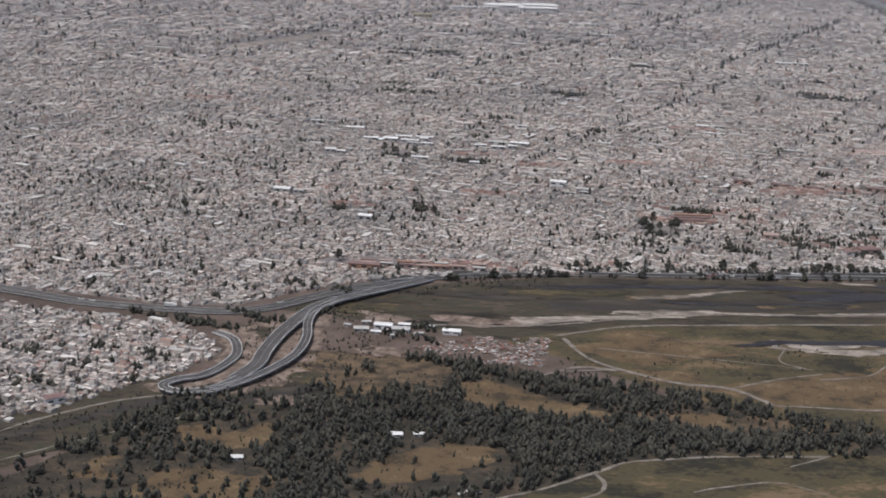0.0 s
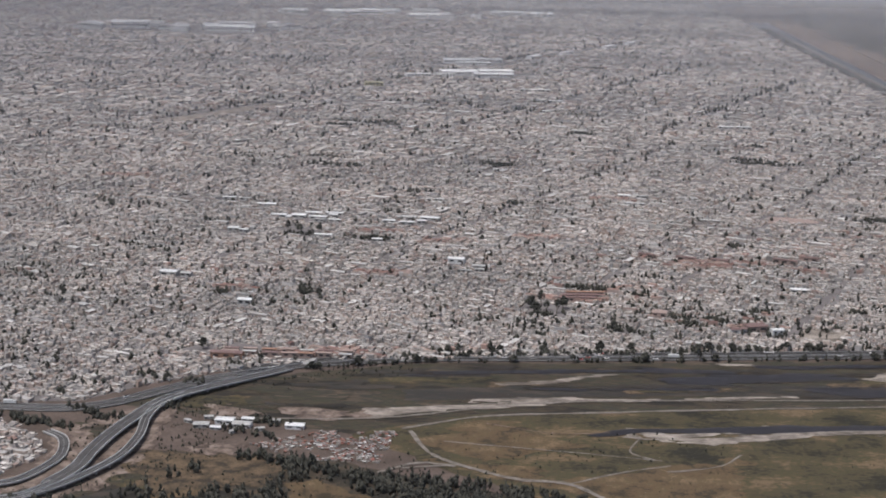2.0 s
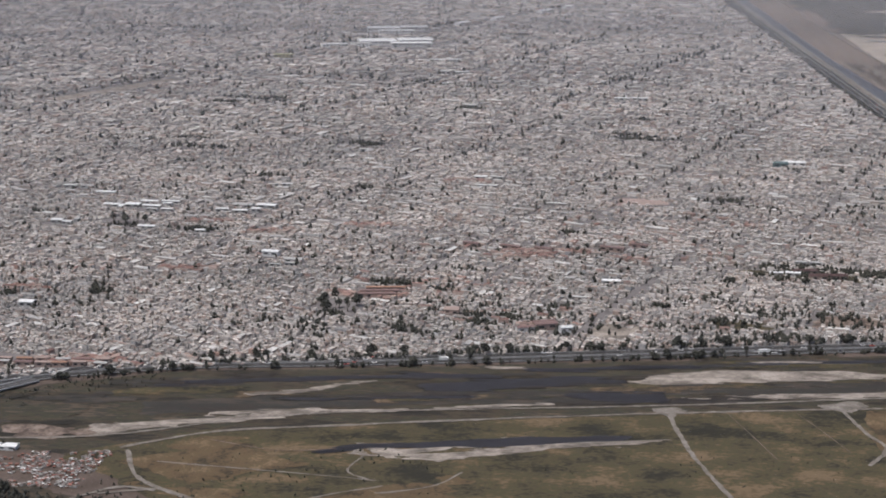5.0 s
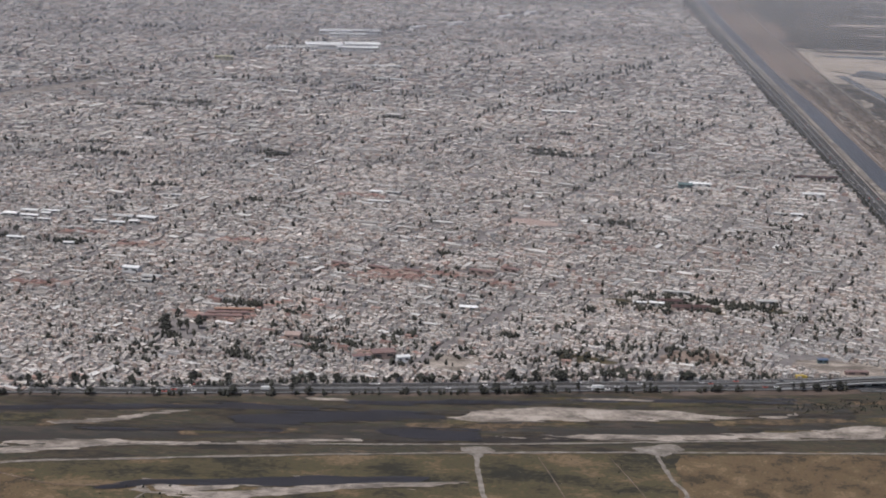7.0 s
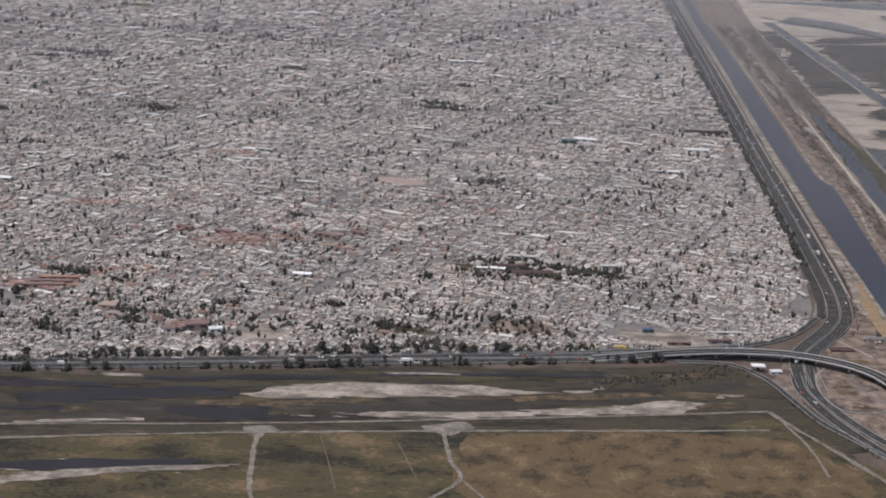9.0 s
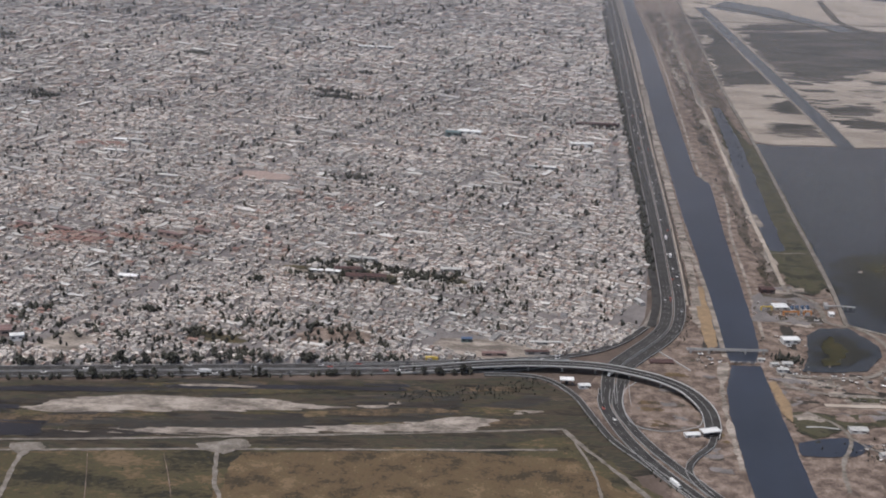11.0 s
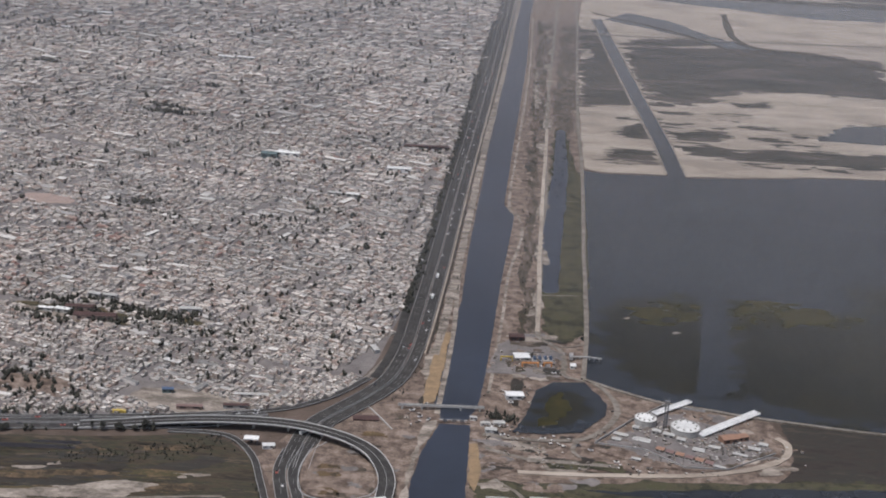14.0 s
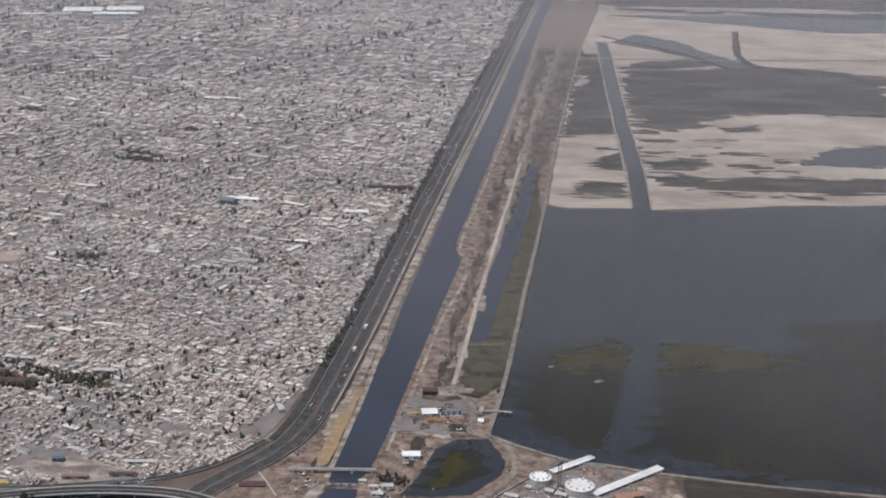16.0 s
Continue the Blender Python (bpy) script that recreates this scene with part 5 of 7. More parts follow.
def houses_of(a, scale, rng, extras):
    """Boxes on lots: blocks of uneven height in front, middle and back with yards between, rooms and tanks on the roofs, windows in front."""
    n = len(a)
    tall = rng.choice([1, 1, 2, 2, 2, 3, 3, 4], n)
    storey = 0.6 * (0.55 + 0.45 * scale)
    ang = GRID + rng.normal(0, 0.05, n) + 0.1 * value_noise(a[:, 0] / 130, a[:, 1] / 130, 9)
    c, s, z, g, k = [], [], [], [], []

    def add(which, centre, size, z0, kinds):
        c.append(centre), s.append(size), z.append(z0), g.append(ang[which]), k.append(np.tile(kinds, (len(centre), 1)))

    ends = [np.full(n, -0.5), rng.uniform(-0.3, 0.05, n), rng.uniform(0.12, 0.4, n), np.full(n, 0.5)] if extras else [np.full(n, -0.5), rng.uniform(-0.1, 0.35, n), np.full(n, 0.5)]
    for row, (lo, hi) in enumerate(zip(ends, ends[1:])):
        some = rng.uniform(0, 1, n) < ((0.94, 0.8, 0.86)[row] if extras else (0.97, 0.62)[row])
        m = some.sum()
        h = storey * np.maximum(1, tall[some] - rng.choice([0, 0, 1, 2] if row != 1 else [0, 1, 1, 2], m)) * rng.uniform(0.8, 1.2, m)
        side = rng.uniform(-0.16, 0.16, m) * a[some, 2]
        wide = a[some, 2] * rng.uniform(0.66, 1.0, m)
        middle = a[some, :2] + GV * ((lo + hi)[some] / 2 * a[some, 3])[:, None] + GU * (side * (rng.uniform(0, 1, m) < 0.5))[:, None]
        deep = (hi - lo)[some] * a[some, 3] * rng.uniform(0.82, 1.0, m)
        add(some, middle, np.c_[wide, deep, h], np.zeros(m), [0, 1])
        if not extras:
            continue
        up = rng.uniform(0, 1, m) < 0.24
        q = up.sum()
        at = np.flatnonzero(some)[up]
        add(at, middle[up] + GU * (wide[up] * rng.uniform(-0.25, 0.25, q))[:, None], np.c_[wide[up] * rng.uniform(0.3, 0.6, q), deep[up] * rng.uniform(0.35, 0.8, q), storey * rng.uniform(0.5, 1.0, q)], h[up], [0, 1])
        tank = rng.uniform(0, 1, m) < 0.07
        q = tank.sum()
        at = np.flatnonzero(some)[tank]
        add(at, middle[tank] + GU * (wide[tank] * rng.uniform(-0.3, 0.3, q))[:, None], np.full((q, 3), 0.32), h[tank] + 0.08, [3, 3])
        if extras > 1 and row == 0:
            for f in range(2):
                win = (h > storey * (f + 0.75)) & (rng.uniform(0, 1, m) < 0.3)
                q = win.sum()
                at = np.flatnonzero(some)[win]
                add(at, middle[win] - GV * (deep[win] / 2)[:, None] + GU * (wide[win] * rng.uniform(-0.3, 0.3, q))[:, None], np.c_[rng.uniform(0.25, 0.6, q), np.full(q, 0.06), rng.uniform(0.2, 0.34, q)], np.full(q, storey * f + 0.16), [2, 2])
    return [np.concatenate(q) for q in (c, s, z, g, k)]


MANY = [M["wall_many"], M["roof_many"], M["glass"], M["tank_black"]]
rng = np.random.default_rng(7)
near = np.concatenate([lots(CITY, 380, 600, 0.44, rng), lots(CITY, 600, 800, 0.58, rng)])
west = lots(CITY_WEST, 100, 460, 0.42, rng)
single = np.zeros(len(near), bool)
single[np.argsort(np.where((near[:, 0] > -20) & (near[:, 0] < 185), near[:, 1] - 0.13 * near[:, 0], 9999))[:150]] = True
single_w = np.zeros(len(west), bool)
single_w[np.argsort(np.where(west[:, 0] > -390, west[:, 1], 9999))[:110]] = True
chosen = np.concatenate([near[single], west[single_w]])
for a, sc, ex, nm in ((near[~single], 0.55, 2, "near"), (west[~single_w], 0.5, 2, "west"), (lots(CITY, 800, 960, 0.74, rng), 0.74, 1, "middle"), (lots(CITY, 960, 1250, 0.9, rng), 0.9, 0, "middle"), (lots(CITY, 1250, 2000, 1.45, rng), 1.45, 0, "far"), (lots(CITY, 2000, 2900, 2.5, rng), 2.5, 0, "farthest"), (lots(CITY, 2900, 3700, 3.4, rng), 3.4, 0, "farthest")):
    c, s, z, g, k = houses_of(a, sc, rng, ex)
    massed("houses", c, s, z, g, k, MANY, {"near": "tightly packed flat-roofed concrete houses in whites and greys", "west": "packed small flat-roofed houses of the western quarter", "middle": "dense sea of flat-roofed houses",
                                            "far": "distant flat-roofed houses fading into smog", "farthest": "farthest city roofs in grey smog"}[nm], "houses")


def house(width, depth, floors, rng):
    """A flat-roofed house: walls with a parapet, roof slab, door, windows with panes, roof room and water tank."""
    t = thing("house", "flat-roofed concrete house with small dark windows and a roof tank", "house", group="houses at the city edge")
    h = 0.62 * floors
    w, d = width / 2, depth / 2
    part("wall", boxes((0, 0, 0, width, depth, h), (0, -d + 0.04, h, width, 0.08, 0.14), (0, d - 0.04, h, width, 0.08, 0.14), (-w + 0.04, 0, h, 0.08, depth - 0.16, 0.14), (w - 0.04, 0, h, 0.08, depth - 0.16, 0.14)), M["wall"], t)
    part("roof", boxes((0, 0, h, width - 0.24, depth - 0.24, 0.06)), M["roof"], t)
    part("door", boxes((-w * 0.55, -d - 0.02, 0, 0.32, 0.06, 0.48)), M["door"], t)
    for f in range(floors):
        for x in ((0.35,) if f == 0 else (-0.5, 0.35)):
            win = part("window", boxes((x * w, -d - 0.02, 0.62 * f + 0.2, 0.42, 0.05, 0.28)), M["glass"], t)
            part("sill", boxes((x * w, -d - 0.05, 0.62 * f + 0.16, 0.5, 0.08, 0.04)), M["concrete"], win)
    part("roof_room", boxes((w * 0.3, d * 0.4, h + 0.06, width * 0.4, depth * 0.25, 0.45)), M["wall"], t)
    part("water_tank", drum(-w * 0.4, d * 0.3, h + 0.06, 0.18, 0.36, 0.14, 8), M["tank_black"], t, "black plastic water tank")
    return t


rng = np.random.default_rng(11)
models = [house(rng.uniform(1.3, 2.1), rng.uniform(2.2, 3.4), int(f), rng) for f in (1, 2, 2, 3, 2, 1, 2, 3)]
for k, (x, y, w, d) in enumerate(chosen):
    m = pose(x, y, 0.04, 0, 0, math.degrees(GRID) + rng.normal(0, 4) + (180 if rng.uniform() < 0.15 else 0))
    if k < len(models):
        models[k].matrix_basis = m
    else:
        copy_thing(models[int(rng.integers(0, len(models)))], m)


rng = np.random.default_rng(17)
spots = np.concatenate([near[:, :2], west[:, :2], lots(CITY, 760, 1300, 0.9, rng)[:, :2], lots(CITY, 1300, 2600, 1.6, rng)[:, :2]])
spots = spots[rng.uniform(0, 1, len(spots)) < 0.035]
n = len(spots)
grow = np.clip(spots[:, 1] / 700, 0.8, 2.4)
massed("workshops", spots, np.c_[rng.uniform(3, 11, n) * grow, rng.uniform(1.6, 3.6, n) * grow, rng.uniform(0.8, 1.7, n) * np.sqrt(grow)], np.zeros(n), GRID + rng.choice([0, 0, 0.2, -0.1, 1.57], n), np.tile([0, 1], (n, 1)),
       [M["wall_many"], palette("sheet_roofs", [(0.55, 0.545, 0.53), (0.42, 0.41, 0.4), (0.34, 0.335, 0.33), (0.62, 0.615, 0.6), (0.3, 0.27, 0.25), (0.24, 0.235, 0.23), (0.47, 0.46, 0.45)])], "workshops and halls with wide pale roofs among houses", "workshops")

spots = np.concatenate([rng.uniform((x - l / 2, y - 4), (x + l / 2, y + 4), (int(1.5 * l), 2)) for x, y, l in REDDISH] + [rng.normal(m, d, (c, 2)) for m, d, c in (((-10, 640), (46, 16), 60), ((-100, 572), (34, 12), 34), ((60, 690), (60, 14), 40), ((-200, 470), (24, 5), 20), ((150, 870), (24, 14), 16), ((-60, 530), (40, 10), 24), ((-280, 600), (50, 26), 20), ((-330, 345), (14, 16), 12))])
n = len(spots)
massed("terraces", spots, np.c_[rng.uniform(1.6, 5.5, n), rng.uniform(1.0, 2.2, n), rng.uniform(0.9, 1.9, n)], np.zeros(n), GRID + rng.choice([0, 0, 0.3, 1.57], n), np.tile([0, 1], (n, 1)),
       [palette("terrace_walls", [(0.4, 0.33, 0.3), (0.34, 0.25, 0.22), (0.44, 0.4, 0.37)]), palette("terrace_roofs", [(0.26, 0.15, 0.125), (0.3, 0.2, 0.17), (0.2, 0.115, 0.1), (0.36, 0.27, 0.235)])], "reddish-roofed terraces among grey houses", "terraces")

# ---- large buildings of the city ----
def shed(x, y, lx, ly, h, turn, wall, roof, label, bays=1, rise=0.12, category="building"):
    """A long building: walls with a row of windows and a door, under one or more pitched roofs."""
    t = thing("warehouse", label, category, (x, y, 0.04), turn)
    part("wall", boxes((0, 0, 0, lx, ly, h)), M[wall], t)
    for k in range(bays):
        b = gable(lx, ly / bays, h + 0.05, ly / bays * rise)
        bmesh.ops.translate(b, vec=(0, (k + 0.5) * ly / bays - ly / 2, 0), verts=b.verts)
        part("roof", b, M[roof], t)
    n = max(2, int(lx / 4))
    for k in range(n):
        part("window", boxes(((k + 0.5) * lx / n - lx / 2, -ly / 2 - 0.03, h * 0.45, lx / n * 0.5, 0.1, h * 0.3)), M["glass"], t)
    part("door", boxes((lx * 0.42, -ly / 2 - 0.03, 0, min(1.2, lx * 0.12), 0.12, h * 0.6)), M["door"], t)
    return t


G = math.degrees(GRID)
rng = np.random.default_rng(61)
# factory quarters: crowded white halls of uneven size
for x, y, rx, ry, count, big in ((-700, 2330, 120, 60, 9, 60), (-560, 2390, 70, 50, 5, 50), (-470, 2850, 110, 40, 5, 70), (-240, 2800, 70, 30, 4, 60), (-330, 2990, 90, 30, 3, 60), (-80, 2950, 60, 30, 3, 60)):
    for k in range(count):
        a, b = rng.uniform(-1, 1, 2)
        l = big * rng.uniform(0.5, 1.3)
        shed(x + a * rx, y + b * ry, l, l * rng.uniform(0.35, 0.7), big * rng.uniform(0.1, 0.17), 8 + rng.choice([0, 0, 90]) + rng.normal(0, 2), "white_metal", "white_metal" if k % 5 else "concrete", "white-roofed factory hall in a crowded works quarter", int(rng.integers(1, 4)))
for x, y, l, w, h, a, bays in ((-198, 1612, 42, 30, 5, 10, 3), (-155, 1626, 40, 26, 5, 10, 2), (-158, 1594, 46, 16, 4, 8, 1), (-214, 1584, 24, 14, 4, 10, 1), (-200, 1775, 40, 24, 5, 6, 2), (-162, 1788, 34, 22, 5, 6, 2), (-182, 1745, 44, 12, 4, 8, 1), (-244, 1580, 30, 8, 3.5, 20, 1)):
    shed(x, y, l, w, h, a, "white_metal", "white_metal" if l > 25 else "concrete", "wide white-roofed factory hall in a distant works", bays, rise=0.06)
shed(-287, 1464, 20, 9, 4, 10, "pale_yellow", "pale_yellow", "faded yellow hall among distant houses", rise=0.06)
for pts, w in (([(-437, 1136), (-407, 1190), (-364, 1278)], 20), ([(-131, 1815), (-56, 1940), (76, 2217)], 10)):
    strip("avenue", pts, w, 0.07, M["sand"], "wide pale avenue through the distant city", "road", wobble=0.1, step=6)
for x, y, l in ((-100, 1868, 34), (-52, 1948, 30), (20, 2088, 40), (60, 2170, 30)):
    shed(x, y, l, 9, 4.5, 64, "white_metal", "white_metal", "long white-roofed hall beside a distant avenue", rise=0.05)
for x, y, l in HALLS:
    k = 1 if l < 13 else 2
    for q in range(k):
        m = l / k * rng.uniform(0.7, 0.92)
        shed(x + (q - (k - 1) / 2) * l / k, y + rng.normal(0, 0.6), m, m * rng.uniform(0.3, 0.5), rng.uniform(1.4, 2.0) * max(1, y / 800), G * 0.3 + rng.normal(0, 3), "concrete", rng.choice(["white_metal", "white_metal", "concrete"]), "pale-roofed hall among low houses", rise=0.07)
for x, y, l, w, a in ((-286, 727, 9, 4, -5), (-275, 729, 8, 5, -5), (-264, 726, 10, 3.4, -8), (-280, 722, 6, 2.6, 84), (-256, 730, 5, 3, -5), (-224, 717, 7, 3.2, 5), (-214, 715, 8, 2.6, 2), (-206, 718, 5, 3.4, 5), (-305, 688, 6, 4, 0), (-299, 685, 5, 3, -10), (-295, 689, 4, 2.4, 80)):
    shed(x, y, l, w, rng.uniform(1.6, 2.3), a, "concrete", "white_metal" if l > 4.5 else "concrete", "white-roofed market hall among low houses", rise=0.08)
shed(-317, 584, 8, 5, 2.2, -8, "concrete", "white_metal", "white-roofed sports hall among houses")
shed(-309, 583, 5, 3.4, 1.8, -8, "concrete", "concrete", "pale-roofed changing block beside a hall")
shed(-274, 535, 6, 4, 2.4, -8, "concrete", "white_metal", "white hall with a tall gable")
shed(-185, 624, 8, 4, 2.5, -12, "white_metal", "white_metal", "bright white-roofed shop hall")
shed(107, 866, 9, 6, 3, -8, "teal", "teal", "teal-roofed hall among grey houses")
shed(117, 872, 14, 4, 2.4, -4, "white_metal", "white_metal", "pale roofed row of sheds")
shed(184, 852, 14, 5, 2.4, 0, "white_metal", "white_metal", "long white-roofed warehouse among houses")
shed(199, 909, 28, 4, 2.4, 2, "dark_roof", "dark_roof", "long dark-roofed warehouse beside the avenue")
shed(70, 591.5, 17, 4, 2.4, 2, "pink", "dark_roof", "dark red-roofed school block beside trees")
shed(62, 600, 12, 3, 2.4, 2, "pink", "dark_roof", "dark red-roofed school block beside trees")
shed(106, 606, 9, 2.8, 2.0, 3, "concrete", "concrete", "pale school block beside dark trees")
shed(-61, 513, 9, 5.5, 2.6, 16, "pink", "red_roof", "wide red-roofed school hall", 2)
shed(-69, 508, 7, 3, 2.2, 16, "white_metal", "red_roof", "low red-roofed school wing")
shed(-53, 508.5, 5, 3, 2.2, 16, "white_metal", "white_metal", "white flat school block beside trees")
shed(-98, 531, 6, 5, 2.6, -8, "pink", "pink", "pink rendered block of flats")
for k in range(3):
    shed(-131 + 2 * k, 554 + 5 * k, 17, 2.2, 2.2, 3, "pink", "red_roof" if k < 2 else "orange_roof", "row of pinkish flats with red roofs")
for k in range(14):
    shed(-267 + 7.1 * (k % 7) + rng.normal(0, 0.5), 459.5 + 4.2 * (k // 7) - 0.12 * (k % 7), rng.uniform(4.4, 6.4), 1.8, rng.uniform(1.6, 2.3), -1 + rng.normal(0, 2), "pink", ("pink", "concrete", "red_roof", "pink", "orange_roof")[k % 5], "terrace block of pinkish flats beside the highway", rise=0.08)
shed(-268, 456, 12, 3.5, 2.4, -4, "orange_roof", "red_roof", "orange-red rendered market hall")
for x, y, l in ((-71, 641, 10), (-55, 637, 9), (-22, 640, 12), (-8, 646, 8), (-90, 646, 8)):
    shed(x, y, l, 2.6, 2.3, G, "pink", "red_roof", "red-roofed terrace among grey houses")
shed(122, 512, 9, 1.8, 1.4, 6, "pink", "red_roof", "low red-roofed shed on bare ground")
shed(138, 515, 9, 1.8, 1.4, 6, "concrete", "dark_roof", "low brown-roofed shed on bare ground")
shed(142, 525, 12, 1.6, 1.4, 4, "concrete", "concrete", "long pale shed at the city edge")
shed(112, 525, 4, 2, 1.6, 4, "teal", "blue_metal", "blue-roofed depot building on bare ground")
shed(184, 576, 6, 2.2, 1.4, -70, "concrete", "concrete", "pale shed beside the motorway")
area("ground_yard", [(268, 505), (282, 520), (292, 531), (300, 528), (318, 518), (326, 506), (312, 494), (298, 489), (284, 492)], 0.36, M["dust"], "pale grey paved yard between the tanks", stray=1.2, grain=(5, 3), seed=186)
area("ground_yard", [(46, 518), (52, 534), (78, 538), (84, 522), (70, 515)], 0.1, M["bank"], "open brown lot with scattered trees", stray=2.5, grain=(6, 4), seed=187)
area("ground_yard", [(4, 512), (8, 526), (28, 526), (28, 514)], 0.1, M["olive"], "olive yard between houses", stray=2.5, grain=(6, 4), seed=188)
area("ground_yard", [(95, 506), (102, 528), (128, 529), (153, 531), (163, 521), (150, 515), (117, 508)], 0.12, M["sand"], "bare pale yard at the city edge", stray=0.52, seed=180)
area("ground_yard", [(-48, 501), (-27, 499), (-20, 517), (-39, 519)], 0.12, M["sand"], "pale sports field between houses", stray=0.26, seed=181)
area("ground_yard", [(-10, 744), (20, 748), (22, 764), (-6, 764)], 0.12, M["pink"], "brown earth sports ground", stray=0.52, seed=182)
area("ground_yard", [(180, 545), (192, 582), (194.5, 575), (188, 553), (183, 545)], 0.14, M["track"], "tan bare strip beside the motorway", stray=0.26, seed=183)
area("ground_yard", [(34, 606), (62, 606), (96, 601), (118, 601), (112, 592), (84, 588), (52, 588), (36, 593)], 0.1, M["olive"], "olive school grounds under trees", stray=1.5, seed=185)
area("ground_yard", [(38, 603), (60, 598), (58, 592), (36, 597)], 0.12, M["sand"], "walled pale sports court", stray=0.00, seed=184)
for x, y, l, a in ((-262, 388, 3, 10), (-249, 387, 4, -6), (-244, 378, 3, 20), (-258, 378, 3.4, -6), (-240, 386, 3, 0), (-252, 375, 2.4, 30), (-268, 384, 2.4, -20)):
    shed(x, y, l, l * 0.5, 0.9, a, "concrete", "white_metal" if l > 3 else "concrete", "small pale workshop in the roadside depot")
shed(-256, 384, 6, 3.4, 1.5, -6, "white_metal", "white_metal", "white-roofed depot beside the flyover", 2)
shed(-250, 381, 6, 3.5, 1.3, -6, "white_metal", "concrete", "grey-roofed depot shed beside the flyover")
shed(-263, 380, 5, 3, 1.2, 4, "concrete", "concrete", "grey-roofed depot shed beside the flyover")
shed(-233, 381, 6, 3, 1.3, -4, "white_metal", "white_metal", "white-roofed warehouse by the camp")
shed(-247, 290, 5, 2, 1.0, 5, "white_metal", "white_metal", "white park pavilion among trees")
shed(-240, 291, 3, 1.6, 0.9, 5, "concrete", "white_metal", "pale park pavilion among trees")
shed(-269, 284, 3, 1.6, 0.9, -12, "white_metal", "white_metal", "pale park hut among trees")
shed(-286, 270, 3, 2, 0.9, 10, "concrete", "white_metal", "pale park hut among trees")
shed(-343, 303, 6, 3.5, 2.2, 38, "white_metal", "red_roof", "red-roofed filling station beside the road")
# small dwellings of the roadside settlement
rng = np.random.default_rng(23)
camp = rng.uniform((-246, 350), (-200, 380), (1500, 2))
camp = camp[value_noise(camp[:, 0] / 6, camp[:, 1] / 5, 2) > -0.25]
camp = camp[inside(camp, [(-246, 364), (-224, 378), (-199, 381), (-204, 352), (-222, 352)])]
n = len(camp)
massed("shacks", camp, np.c_[rng.uniform(0.4, 1.2, n), rng.uniform(0.35, 1.0, n), rng.uniform(0.3, 0.7, n)], np.full(n, 0.04), rng.uniform(-0.4, 0.4, n), np.tile([0, 1], (n, 1)),
       [palette("shack_walls", [(0.32, 0.3, 0.28), (0.22, 0.13, 0.1), (0.26, 0.24, 0.22), (0.16, 0.13, 0.11), (0.42, 0.41, 0.4)]), palette("shack_roofs", [(0.28, 0.27, 0.25), (0.22, 0.11, 0.09), (0.36, 0.35, 0.34), (0.15, 0.13, 0.12), (0.62, 0.62, 0.61), (0.3, 0.12, 0.09), (0.2, 0.17, 0.15)])],
       "jumble of small shacks with red and white roofs", "shacks")

# ---- trees ----
rng = np.random.default_rng(31)
SHAPES = [tree_shape(rng, h, s, 60, sl) for h, s, sl in ((3.4, 1.3, 1.0), (4.2, 1.2, 1.1), (2.8, 1.4, 0.9), (4.8, 0.9, 1.2), (3.8, 1.6, 1.0))]
LIGHT = [slender_shape(rng, h, s, c) for h, s, c in ((3.6, 1.3, 8), (4.4, 1.15, 9), (2.8, 1.4, 7), (5.0, 0.9, 9), (3.2, 1.5, 8))]
DOTS = [slender_shape(rng, h, s, c) for h, s, c in ((2.2, 0.85, 3), (2.8, 0.7, 4), (1.8, 1.0, 3))]
ROUND = [slender_shape(rng, h, s, c) for h, s, c in ((2.6, 1.25, 6), (3.2, 1.1, 6), (2.1, 1.4, 5), (3.6, 0.9, 6))]


def tree(shape, x, y, scale, label, group):
    cv, cf, tv, tf = shape
    t = thing("tree", label, "tree", group=group)
    for nm, v, f, mat in (("crown", cv, cf, "leaf"), ("trunk", tv, tf, "trunk")):
        ob = new(nm, mesh(nm, v, f, M[mat]))
        ob.parent = t
    t.matrix_basis = pose(x, y, 0.1, 0, 0, 40) @ Matrix.Scale(scale, 4)
    return t


def grove(places, label, group, low=0.7, high=1.25):
    made = [tree(s, *places[k], rng.uniform(low, high), label, group) for k, s in enumerate(SHAPES[:len(places)])]
    for x, y in places[len(made):]:
        o = copy_thing(made[int(rng.integers(0, len(made)))], pose(x, y, 0.1, 0, 0, rng.uniform(0, 360)))
        o.matrix_basis = pose(x, y, 0.1, 0, 0, rng.uniform(0, 360)) @ Matrix.Scale(rng.uniform(low, high), 4)


def along(points, count, spread, offset=0.0):
    line = smooth_line(points, 1.0)
    line = line[:, :2] + sides(line) * offset
    at = rng.uniform(0, len(line) - 1, count).astype(int)
    return [tuple(p) for p in line[at] + rng.normal(0, spread, (count, 2))]


grove(along(HIGHWAY[1:7], 80, 0.35, -5.6), "dark green roadside tree beside the highway", "highway trees", 0.3, 1.0)
grove(along([(-190, 466), (-60, 481), (60, 496)], 60, 0.7, 3.0), "dark green tree at the city edge", "city edge trees", 0.5, 1.1)
grove([(-279, 467), (-145, 538), (-150, 534), (-141, 533), (-152, 541), (-138, 541), (-147, 545), (-270, 690), (-264, 692), (-276, 688), (-259, 688), (-272, 695)], "large dark tree between houses", "city trees", 1.0, 1.5)
CLEARINGS = [[(-229, 333), (-222, 339), (-205, 326), (-185, 313), (-186, 307), (-203, 306), (-219, 313), (-227, 321)], [(-168, 319), (-154, 315), (-154, 307), (-168, 310)],
             [(-258, 263), (-246, 276), (-231, 287), (-219, 284), (-220, 277), (-236, 262), (-253, 259)], [(-306, 290), (-299, 293), (-292, 287), (-282, 295), (-279, 285), (-286, 278), (-294, 275), (-303, 282)]]
